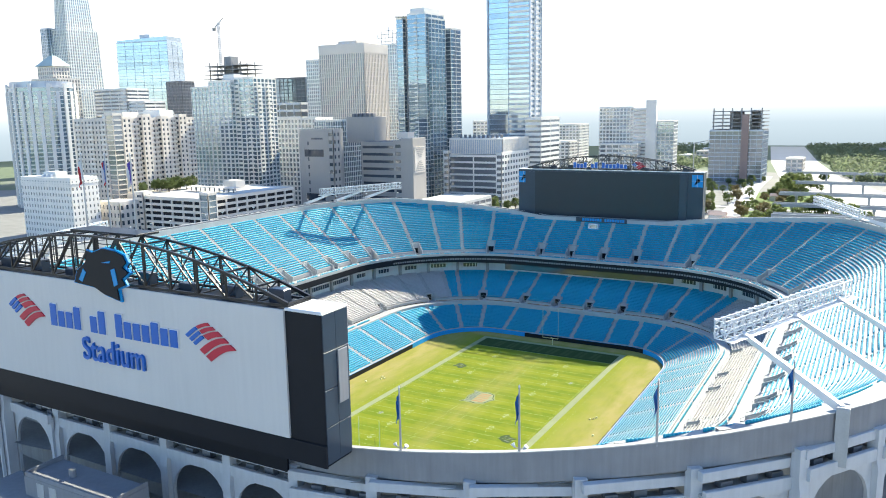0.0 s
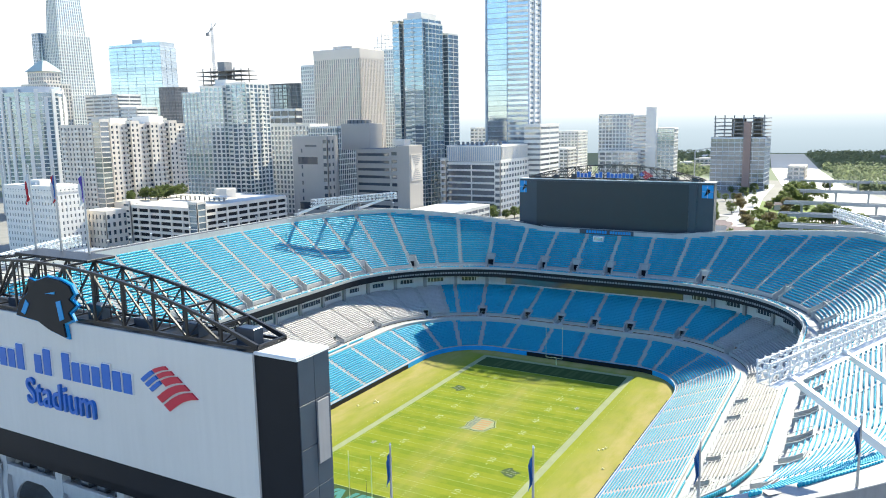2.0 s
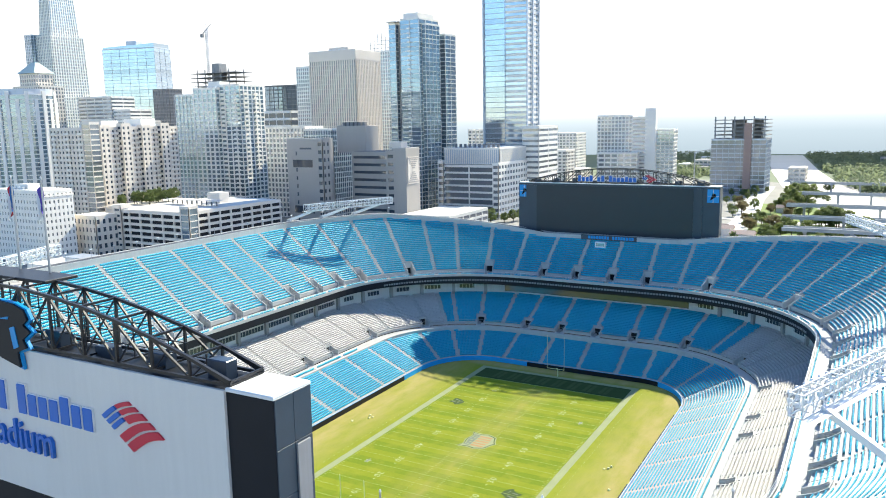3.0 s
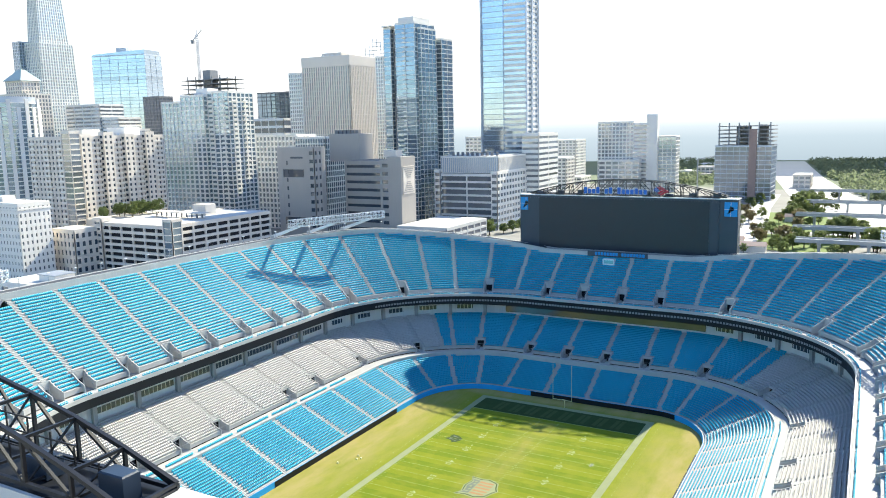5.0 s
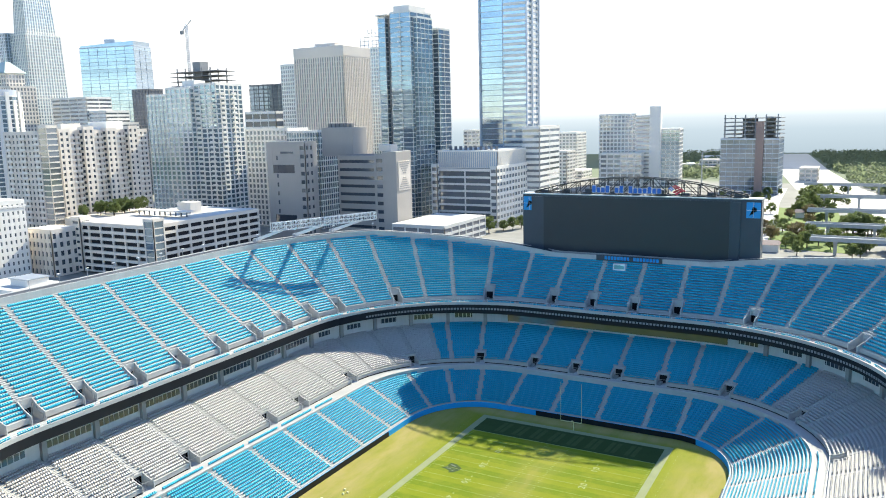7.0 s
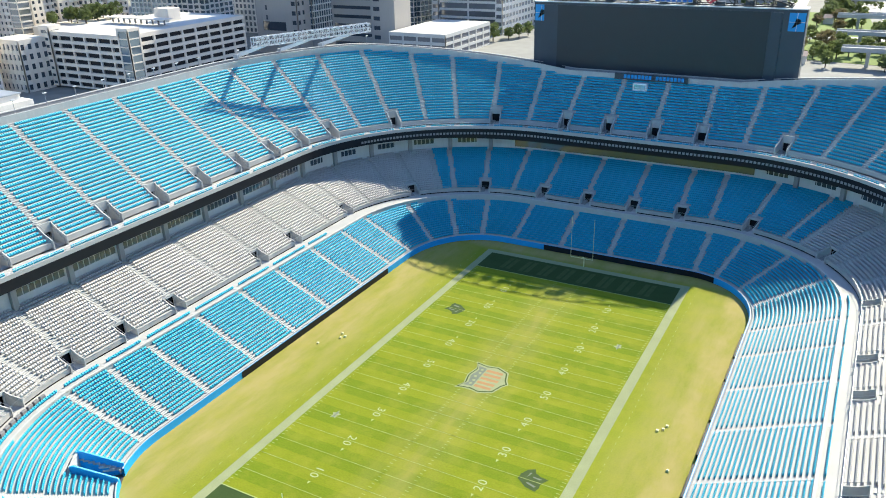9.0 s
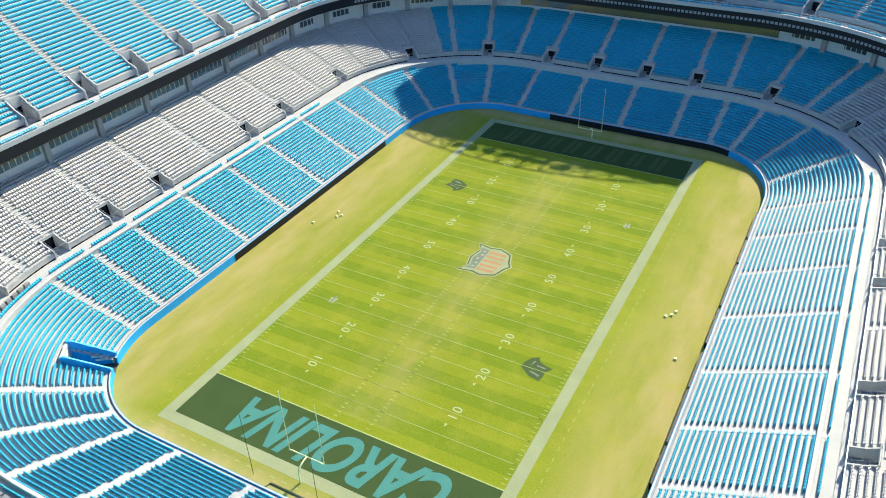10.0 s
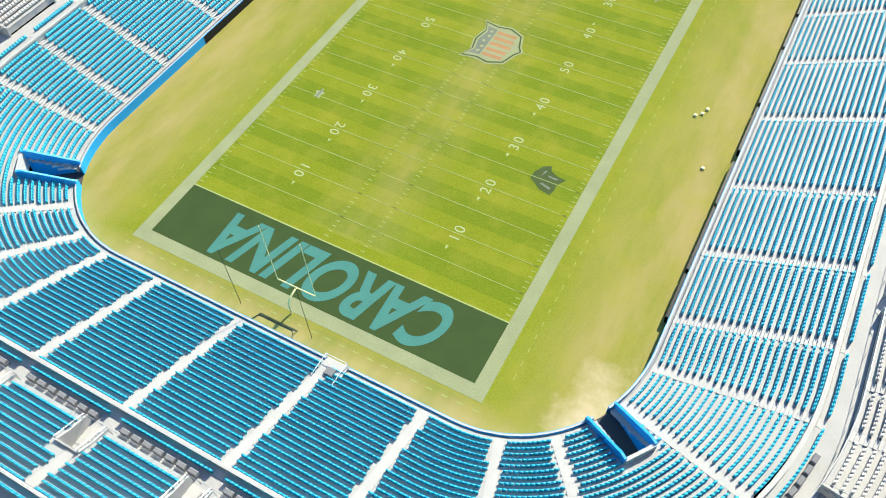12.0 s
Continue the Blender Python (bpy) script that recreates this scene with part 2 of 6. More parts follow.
def ground_material():
    """City and country ground from above: pale lots and streets near, woodland towards the horizon."""
    m = material("city_ground", (0.25, 0.245, 0.225), 0.9, var=0.3, scale=0.012, fine=0.25, fine_scale=0.15, bump=0)
    n, l = m.node_tree.nodes, m.node_tree.links
    b = n["Principled BSDF"]
    prior = b.inputs["Base Color"].links[0].from_socket
    tc = n.new("ShaderNodeTexCoord")
    wn1 = n.new("ShaderNodeTexNoise")
    wn1.inputs["Scale"].default_value, wn1.inputs["Detail"].default_value = 0.006, 8
    l.new(tc.outputs["Object"], wn1.inputs["Vector"])
    ln = n.new("ShaderNodeVectorMath")
    ln.operation = "LENGTH"
    l.new(tc.outputs["Object"], ln.inputs[0])
    mr = n.new("ShaderNodeMapRange")
    mr.inputs["From Min"].default_value, mr.inputs["From Max"].default_value = 500, 1100
    mr.inputs["To Min"].default_value, mr.inputs["To Max"].default_value = -0.25, 0.35
    l.new(ln.outputs["Value"], mr.inputs["Value"])
    ad = n.new("ShaderNodeMath")
    l.new(mr.outputs[0], ad.inputs[0])
    l.new(wn1.outputs[0], ad.inputs[1])
    rp = n.new("ShaderNodeMapRange")
    rp.inputs["From Min"].default_value, rp.inputs["From Max"].default_value = 0.47, 0.56
    l.new(ad.outputs[0], rp.inputs["Value"])
    mix = n.new("ShaderNodeMix")
    mix.data_type = "RGBA"
    l.new(rp.outputs[0], mix.inputs["Factor"])
    l.new(prior, mix.inputs["A"])
    mix.inputs["B"].default_value = (0.12, 0.16, 0.09, 1)
    l.new(mix.outputs["Result"], b.inputs["Base Color"])
    return m


M["ground"] = ground_material()

# ---------------------------------------------------------------- mesh helpers


class Shape:
    """Collects faces of one mesh."""

    def __init__(self):
        self.v, self.f = [], []

    def add(self, verts, faces):
        k = len(self.v)
        self.v += [tuple(p) for p in verts]
        self.f += [tuple(i + k for i in q) for q in faces]
        return self

    def box(self, x0, y0, z0, x1, y1, z1, m=None):
        p = [Vector((x, y, z)) for z in (z0, z1) for x, y in ((x0, y0), (x1, y0), (x1, y1), (x0, y1))]
        if m is not None:
            p = [m @ q for q in p]
        return self.add(p, [(3, 2, 1, 0), (4, 5, 6, 7), (0, 1, 5, 4), (1, 2, 6, 5), (2, 3, 7, 6), (3, 0, 4, 7)])

    def chamfer_box(self, x0, y0, z0, x1, y1, z1, c=0.1, m=None):
        """A box whose top edges are chamfered."""
        p = [(x0, y0, z0), (x1, y0, z0), (x1, y1, z0), (x0, y1, z0), (x0, y0, z1 - c), (x1, y0, z1 - c), (x1, y1, z1 - c), (x0, y1, z1 - c),
             (x0 + c, y0 + c, z1), (x1 - c, y0 + c, z1), (x1 - c, y1 - c, z1), (x0 + c, y1 - c, z1)]
        p = [Vector(q) for q in p]
        if m is not None:
            p = [m @ q for q in p]
        return self.add(p, [(3, 2, 1, 0), (0, 1, 5, 4), (1, 2, 6, 5), (2, 3, 7, 6), (3, 0, 4, 7), (4, 5, 9, 8), (5, 6, 10, 9), (6, 7, 11, 10), (7, 4, 8, 11), (8, 9, 10, 11)])

    def tube(self, a, b, r, sides=6, r2=None):
        """A round or square bar between two points."""
        a, b = Vector(a), Vector(b)
        q = (b - a).to_track_quat("Z", "Y")
        r2 = r if r2 is None else r2
        ring = [Vector((math.cos(2 * math.pi * (i + 0.5) / sides), math.sin(2 * math.pi * (i + 0.5) / sides), 0)) for i in range(sides)]
        p = [a + q @ (w * r) for w in ring] + [b + q @ (w * r2) for w in ring]
        f = [(i, (i + 1) % sides, sides + (i + 1) % sides, sides + i) for i in range(sides)]
        return self.add(p, f + [tuple(range(sides))[::-1], tuple(range(sides, 2 * sides))])

    def plate(self, outline, z0, z1, m=None):
        """A flat outline (x, y), raised from z0 to z1."""
        k = len(outline)
        p = [Vector((x, y, z)) for z in (z0, z1) for x, y in outline]
        if m is not None:
            p = [m @ q for q in p]
        return self.add(p, [tuple(range(k))[::-1], tuple(range(k, 2 * k))] + [(i, (i + 1) % k, k + (i + 1) % k, k + i) for i in range(k)])

    def mesh(self, name, mat):
        if len(self.v) < 60000:
            seen, pick = {}, []
            for p in self.v:
                pick.append(seen.setdefault((round(p[0], 3), round(p[1], 3), round(p[2], 3)), len(seen)))
            self.v = list(seen)
            self.f = [g for g in (tuple(dict.fromkeys(pick[i] for i in q)) for q in self.f) if len(g) > 2]
        me = bpy.data.meshes.new(name)
        me.from_pydata(self.v, [], self.f)
        me.materials.append(mat)
        me.update()
        return me


def obj(name, shape, mat, label="", category="", group="", kind="", parent=None):
    """Links a Shape as one mesh object."""
    me = shape if isinstance(shape, bpy.types.Mesh) else shape.mesh(name, mat)
    ob = new(name, me)
    if parent is not None:
        ob.parent = parent
    return tagged(ob, label, category, group, kind)


def part(name, shape, mat, parent, label=""):
    return obj(name, shape, mat, label, parent=parent)


def thing(name, label, category, group="", at=(0, 0, 0)):
    e = new(name)
    e.empty_display_size = 0.5
    e.location = at
    return tagged(e, label, category, group)


# ---------------------------------------------------------------- plan of the bowl
CX, CY = 24.5, 42.0                     # centres of the four corner arcs
ARC, SIDE, END = 70.7, 84.0, 49.0       # lengths along the ring parameter
RING = 2 * SIDE + 2 * END + 4 * ARC


def station(u):
    """Base point, outward direction and how far it faces the ends (0 side, 1 end) at ring parameter u."""
    u %= RING
    half = RING / 2
    flip = -1 if u >= half else 1
    u %= half
    if u < SIDE:
        bx, by, a = CX, -CY + u, 0.0
    elif u < SIDE + ARC:
        bx, by, a = CX, CY, (u - SIDE) / ARC * 90
    elif u < SIDE + ARC + END:
        bx, by, a = CX - (u - SIDE - ARC), CY, 90.0
    else:
        bx, by, a = -CX, CY, 90 + (u - SIDE - ARC - END) / ARC * 90
    nx, ny = math.cos(radians(a)), math.sin(radians(a))
    return flip * bx, flip * by, flip * nx, flip * ny, math.sin(radians(a)) ** 2, abs(((a + 90) % 180) - 90) if a <= 90 else 180 - a


def reach(bx, by, e, sides, ends):
    """Distance from the base line. sides: one value, or (west, east); ends: one value, or (north, south)."""
    a = sides if np.ndim(sides) == 0 else np.where(np.asarray(bx) < 0, sides[0], sides[1])
    b = ends if np.ndim(ends) == 0 else np.where(np.asarray(by) > 0, ends[0], ends[1])
    return a + (b - a) * e


def at_ring(u, rs, re, z=0.0):
    bx, by, nx, ny, e, _ = station(u)
    r = float(reach(bx, by, e, rs, re))
    return Vector((bx + nx * r, by + ny * r, z))


def is_near(u):
    """True round the end stand and corners below the near board."""
    return u % RING > RING / 2 + SIDE


def dip(u):
    """The deck behind the near end zone lies a little lower."""
    a = station(u)[5]
    return -2.0 * min(1.0, max(0.0, (a - 52) / 10)) if is_near(u) else 0.0


def rim_z(u):
    """Height of the bowl's upper edge: high along the sides, low behind the end zones."""
    a = station(u)[5]
    return 44.0 if a < 38 else 44.0 - (a - 38) / 52 * (8.0 if is_near(u) else 6.9)


def side_u(y, left=True):
    return SIDE + ARC + END + ARC + (CY - y) if left else CY + y


def arc_u(corner, deg):
    """Ring parameter in a corner: ne, nw, sw, se; deg counted from the side stand towards the end."""
    k = deg / 90 * ARC
    return {"ne": SIDE + k, "nw": SIDE + ARC + END + ARC - k, "sw": RING / 2 + SIDE + k, "se": RING - k}[corner]


def end_u(x, far=True):
    return SIDE + ARC + (CX - x) if far else RING / 2 + SIDE + ARC + (x + CX)


def ring_len(rs, re):
    """Metres along the ring, as an array over a fine grid of u."""
    us = np.linspace(0, RING, 2200)
    p = np.array([at_ring(u, rs, re)[:2] for u in us])
    return us, np.r_[0, np.cumsum(np.linalg.norm(np.diff(p, axis=0), axis=1))]


def u_grid(extra=()):
    g = set()
    cuts = [0, SIDE, SIDE + ARC, SIDE + ARC + END, RING / 2]
    cuts = cuts + [c + RING / 2 for c in cuts[1:]]
    for a, b in zip(cuts, cuts[1:]):
        k = 10 if abs(b - a - ARC) < 1 else 6
        g |= {round(a + (b - a) * i / k, 3) for i in range(k + 1)}
    g |= {round(x % RING, 3) for x in extra}
    g = sorted(x for x in g if x < RING - 1e-3)
    return g


def ring_strip(sh, us, inner, outer, close=True):
    """Quads between two edges, each a function of u that gives a point."""
    n = len(us)
    for i in range(n if close else n - 1):
        a, b = us[i], us[(i + 1) % n]
        sh.add([inner(a), inner(b), outer(b), outer(a)], [(0, 3, 2, 1)])


FINE = u_grid([RING * k / 160 for k in range(160)])

# ---------------------------------------------------------------- ground and field
GROUND_Z = 8.0
WALL_S, WALL_E = np.array((17.75, 16.75)), np.array((20.3, 18.4))     # wall round the field: west and east, north and south
AISLE_S, AISLE_E = np.array((32.75, 33.3)), np.array((33.05, 35.72))    # walkway between the lower and the middle tier
DECK_S, DECK_E = 51.0, 48.0             # upper deck's front edge
OUT = 5.0                               # walkway behind the top row


def rim_r(u, extra=0.0):
    """A point on the bowl's upper edge, moved outwards by extra."""
    d = (rim_z(u) - 24.0) / 0.69 + extra
    return at_ring(u, DECK_S + d, DECK_E + d, rim_z(u))


g = Shape()
for i in range(len(FINE)):
    a, b = FINE[i], FINE[(i + 1) % len(FINE)]
    p, q = rim_r(a, OUT - 0.4), rim_r(b, OUT - 0.4)
    far_p, far_q = Vector((p.x, p.y, 0)).normalized() * 1500, Vector((q.x, q.y, 0)).normalized() * 1500
    P, Q = far_p / 1500 * 260, far_q / 1500 * 260
    for s, t in (((p, q), (P, Q)), ((P, Q), (far_p, far_q))):
        g.add([(s[0].x, s[0].y, GROUND_Z), (s[1].x, s[1].y, GROUND_Z), (t[1].x, t[1].y, GROUND_Z), (t[0].x, t[0].y, GROUND_Z)], [(0, 3, 2, 1)])
obj("ground", g, M["ground"], "pale city lots giving way to woodland at the horizon", "ground", kind="structure")

f = Shape()
us = FINE
f.add([at_ring(u, WALL_S + 0.25, WALL_E + 0.25, 0.0) for u in us], [tuple(range(len(us)))])
obj("pitch", f, M["turf"], "striped green football turf with worn sandy margins", "football field", kind="structure")

YD = 0.9144
FX, GY, EY = 24.384, 45.72, 54.864


def flat(name, mat, outlines, z, label, parent=None, m=None, category="field marking"):
    s = Shape()
    for o in outlines:
        s.plate(o, z - 0.006, z, m)
    if parent is not None:
        return part(name, s, mat, parent, label)
    return obj(name, s, mat, label, category, kind="structure")


def rect(x0, y0, x1, y1):
    return [(x0, y0), (x1, y0), (x1, y1), (x0, y1)]


B = 1.83
flat("border_line", M["turf_white"], [rect(-FX - B, -EY - B, FX + B, -EY), rect(-FX - B, EY, FX + B, EY + B), rect(-FX - B, -EY, -FX, EY), rect(FX, -EY, FX + B, EY)], 0.012,
     "broad faded white border painted round the field")
for sgn, nm in ((-1, "near"), (1, "far")):
    flat("end_zone", M["turf_dark"], [rect(-FX, min(sgn * EY, sgn * (GY + 0.1)), FX, max(sgn * EY, sgn * (GY + 0.1)))], 0.012, "dark green painted end zone on the turf")
lines = [rect(-FX, y * YD - 0.04, FX, y * YD + 0.04) for y in range(-45, 50, 5)]
lines += [rect(-FX, s * GY - 0.1, FX, s * GY + 0.1) for s in (-1, 1)]
for k, o in enumerate(lines):
    flat("yard_line", M["line_white"], [o], 0.022, "thin white yard line painted on the turf")
hash_marks = []
for y in range(-49, 50):
    for x in (-2.82, 2.82, -FX + 0.5, FX - 0.5):
        hash_marks.append(rect(x - 0.3, y * YD - 0.05, x + 0.3, y * YD + 0.05))
s = Shape()
for o in hash_marks:
    s.plate(o, 0.016, 0.022)
obj("hash_marks", s, M["line_white"], "short white hash marks painted on the turf", "field marking", kind="stuff")
s = Shape()
for k in range(-52, 53, 2):
    for sx in (-1, 1):
        x = sx * (FX + B + 1.9)
        s.plate(rect(x - 0.035, k * 1.0 - 0.35, x + 0.035, k * 1.0 + 0.35), 0.006, 0.012)
for k in range(-26, 27, 2):
    s.plate(rect(k - 0.4, -EY - B - 1.2, k + 0.4, -EY - B - 1.1), 0.006, 0.012)
obj("dashed_restraint_line", s, M["line_white"], "dashed white line outside the field border", "field marking", kind="stuff")


def lettering(name, text, mat, m, size, label, spacing=1.0, shear=0.0, sx=1.0, offset=0.0, parent=None, extrude=0.003):
    cu = bpy.data.curves.new(name, "FONT")
    cu.body, cu.size, cu.align_x, cu.align_y = text, size, "CENTER", "CENTER"
    cu.space_character, cu.shear, cu.offset, cu.extrude = spacing, shear, offset, extrude
    cu.materials.append(mat)
    ob = new(name, cu)
    ob.matrix_world = m @ Matrix.Diagonal((sx, 1, 1, 1))
    if parent is not None:
        ob.parent = parent
        return tagged(ob, label)
    return tagged(ob, label, "field lettering", kind="structure")


for k in range(1, 10):
    yl = -GY + k * 10 * YD
    n = str(10 * k if k <= 5 else 100 - 10 * k)
    for sx in (-1, 1):
        lettering("yard_number", n, M["number_white"], pose(sx * 12.5, yl, 0.024, 0, 0, 90 * sx), 2.15, f"white painted yard number {n} on the turf", 1.4, 0, 1.05, 0.0)
        if k != 5:
            sy = -1 if k < 5 else 1
            flat("yard_arrow", M["line_white"], [[(sx * 12.2 - 0.25, yl + sy * 2.3), (sx * 12.2 + 0.25, yl + sy * 2.3), (sx * 12.2, yl + sy * 3.0)][:: sy]], 0.022, "small white arrow beside a yard number")
lettering("end_zone_word", "CAROLINA", M["teal"], pose(1.8, -50.25, 0.03, 0, 0, 180), 9.5, "teal end zone word reading CAROLINA on dark turf", 1.02, 0.4, 0.72, 0.33)
# the far end zone's team word: plain bars
for k in range(8):
    x = -17.5 + k * 5
    flat("end_zone_bar", M["turf_black"], [[(x - 1.4, 47.3), (x - 0.3, 47.3), (x + 0.2, 53.6), (x - 0.9, 53.6)], [(x + 0.2, 47.3), (x + 1.3, 47.3), (x + 1.8, 53.6), (x + 0.7, 53.6)]], 0.03, "grey-green painted bar in the far end zone")

# painted emblems: plain shapes
mid = thing("midfield_emblem", "large shield shape painted at midfield in white, tan and grey", "field emblem")
SHIELD = [(-3.9, 3.2), (-2.2, 2.5), (0, 3.0), (2.2, 2.5), (3.9, 3.2), (3.5, 1.2), (3.9, -0.6), (3.0, -2.6), (0.9, -3.3), (0, -3.9), (-0.9, -3.3), (-3.0, -2.6), (-3.9, -0.6), (-3.5, 1.2)]
SM = pose(0, 0, 0, 0, 0, 90) @ Matrix.Diagonal((1.15, 1.15, 1, 1))
flat("shield_edge", M["turf_white"], [[(x * 1.1, y * 1.1) for x, y in SHIELD]], 0.02, "white shield edge", mid, SM)
flat("shield_line", M["turf_black"], [[(x * 1.03, y * 1.03) for x, y in SHIELD]], 0.026, "grey shield outline", mid, SM)
flat("shield_field", M["turf_white"], [[(x * 0.96, y * 0.96) for x, y in SHIELD]], 0.032, "white shield field", mid, SM)
flat("shield_top", M["turf_grey"], [[(-3.1, 2.6), (-2.0, 2.1), (0, 2.6), (2.0, 2.1), (3.1, 2.6), (2.9, 1.0), (-2.9, 1.0)]], 0.038, "grey upper band", mid, SM)
for k, (x0, x1) in enumerate(((-2.9, -2.05), (-1.75, -0.9), (-0.5, 0.35), (0.75, 1.6), (1.95, 2.8))):
    flat("shield_bar", M["turf_tan"], [rect(x0 + 0.08, -2.4 + 0.25 * abs(k - 2) * 0.5, x1 - 0.08, 0.8)], 0.038, "tan bar", mid, SM)
for x, y in ((-2.2, 1.6), (-1.2, 1.5), (1.2, 1.5), (2.2, 1.6), (0, 1.8)):
    flat("shield_dot", M["turf_white"], [[(x + 0.28 * math.cos(a), y + 0.28 * math.sin(a)) for a in np.linspace(0, 2 * math.pi, 8)[:-1]]], 0.044, "pale dot", mid, SM)
EMB = [(-2.4, -1.6), (-2.0, 0.2), (-1.2, 1.2), (-0.6, 2.0), (0.6, 1.9), (2.0, 1.2), (2.6, 0.2), (1.7, -0.2), (1.2, -1.2), (1.0, -2.6), (-0.4, -1.8), (-1.4, -1.9)]
for x, y, a, mat in ((18.9, -22.6, 90, "turf_black"), (-18.2, 22.8, -90, "turf_black")):
    e = thing("field_emblem", "dark emblem shape painted on the turf", "field emblem")
    pm = pose(x, y, 0, 0, 0, a)
    flat("emblem_shape", M[mat], [EMB], 0.02, "dark painted shape", e, pm)
    for o in ([(-1.6, -1.2), (-1.1, 0.4), (-0.8, 0.2), (-1.2, -1.3)], [(0.2, 0.8), (1.5, 0.6), (1.4, 0.3)], [(0.5, -0.2), (0.8, -0.1), (0.7, -1.6), (0.4, -1.4)]):
        flat("emblem_stroke", M["turf_grey"], [o], 0.026, "grey painted stroke", e, pm)
for x, y, a in ((19.2, 22.8, 90), (-19.0, -22.4, -90)):
    e = thing("field_emblem", "small grey star-shaped emblem painted on the turf", "field emblem")
    pm = pose(x, y, 0, 0, 0, a)
    flat("emblem_shape", M["turf_white"], [[(1.3 * (1 if k % 2 else 0.5) * math.cos(k * math.pi / 5), 0.9 * (1 if k % 2 else 0.5) * math.sin(k * math.pi / 5)) for k in range(10)]], 0.02, "pale painted star", e, pm)
    flat("emblem_stroke", M["turf_grey"], [rect(-0.9, -0.2, 0.9, 0.15)], 0.026, "grey painted stroke", e, pm)


def goal_post(sy):
    """A slingshot goal: padded bent support, crossbar and two uprights."""
    t = thing("goal_post", "tall yellow football goal post with two uprights", "goal post", "goal posts", (0, sy * EY, 0))
    s = Shape()
    s.tube((0, sy * 2.0, 0), (0, sy * 2.0, 1.9), 0.12, 10)
    prev = Vector((0, sy * 2.0, 1.9))
    for k in range(1, 7):
        a = k / 6 * math.pi / 2
        q = Vector((0, sy * 2.0 * math.cos(a), 1.9 + 1.15 * math.sin(a)))
        s.tube(prev, q, 0.12, 10)
        prev = q
    part("gooseneck", s, M["yellow"], t)
    part("crossbar", Shape().tube((-2.82, 0, 3.05), (2.82, 0, 3.05), 0.09, 8), M["yellow"], t)
    for sx in (-1, 1):
        part("upright", Shape().tube((sx * 2.82, 0, 3.0), (sx * 2.82, 0, 13.7), 0.06, 8), M["yellow"], t)


goal_post(-1)
goal_post(1)
# practice net frame behind the near goal and cable posts
n = thing("net_frame", "dark steel net frame standing on the grass behind the goal", "net frame", at=(0, 0, 0))
s = Shape()
for a, b in (((-3.4, -58.9), (1.6, -58.9)), ((1.6, -58.9), (2.9, -60.9)), ((-3.4, -58.9), (-4.4, -60.6))):
    s.tube((*a, 0.05), (*b, 0.05), 0.045, 6)
part("ground_frame", s, M["black_steel"], n)
for x in (-6.5, 4.2):
    part("net_post", Shape().tube((x, -58.6, 0), (x - 0.2, -58.4, 11.0), 0.045, 6, 0.03), M["black_steel"], n, "slim dark post")
for x, y in ((34.2, -0.6), (33.4, -1.4), (34.6, 0.6), (-34.2, 0.4), (-33.6, 1.3), (-35.0, 2.2), (37.5, -11.0), (-37.2, -3.5)):
    b = thing("field_marker", "small pale yellow foam marker on the grass", "marker", "field markers", (x, y, 0))
    part("marker_body", Shape().chamfer_box(-0.24, -0.24, 0, 0.24, 0.24, 0.3, 0.07), M["yellow"], b)

# ---------------------------------------------------------------- seating tiers


def stations_np(us):
    return np.array([station(u) for u in us])


SEAT_Y = np.array([(-0.06, 0.22, 0.25), (-0.11, 0.49, 0.25), (-0.05, 0.55, 0.245), (-0.01, 0.46, 0.245), (0.01, 0.73, 0.24), (0.14, 0.71, 0.24), (0.16, 0.04, 0.258)])
SEAT_V = np.array([(sx * w, y, z) for sx in (-1, 1) for y, z, w in SEAT_Y])
SEAT_QUADS = np.array([(i, (i + 1) % 7, 7 + (i + 1) % 7, 7 + i) for i in range(7)] + [(3, 2, 1, 0), (6, 5, 4, 3), (7, 8, 9, 10), (10, 11, 12, 13)])


def seat_mesh(name, pos, nrm, mat):
    """One mesh of many folded seats at pos (n, 3), facing away from the outward directions nrm (n, 2)."""
    n = len(pos)
    x, y, z = SEAT_V.T
    tx, ty = -nrm[:, 1], nrm[:, 0]
    v = np.empty((n, 14, 3))
    v[:, :, 0] = pos[:, :1] + x * tx[:, None] + y * nrm[:, :1]
    v[:, :, 1] = pos[:, 1:2] + x * ty[:, None] + y * nrm[:, 1:]
    v[:, :, 2] = pos[:, 2:] + z
    base = (np.arange(n) * 14)[:, None, None]
    loops = (SEAT_QUADS[None] + base).ravel()
    counts = np.full(n * 11, 4)
    me = bpy.data.meshes.new(name)
    me.vertices.add(n * 14)
    me.vertices.foreach_set("co", v.ravel())
    me.loops.add(len(loops))
    me.loops.foreach_set("vertex_index", loops.astype(np.int32))
    me.polygons.add(len(counts))
    me.polygons.foreach_set("loop_start", np.r_[0, np.cumsum(counts)[:-1]].astype(np.int32))
    me.polygons.foreach_set("loop_total", counts.astype(np.int32))
    me.update(calc_edges=True)
    me.materials.append(mat)
    return me


def local(u, rs, re, z):
    """A frame at the ring: x along the row, y outwards."""
    p = at_ring(u, rs, re, z)
    _, _, nx, ny, _, _ = station(u)
    return Matrix.Translation(p) @ Matrix(((-ny * -1, nx, 0, 0), (-nx, ny, 0, 0), (0, 0, 1, 0), (0, 0, 0, 1)))


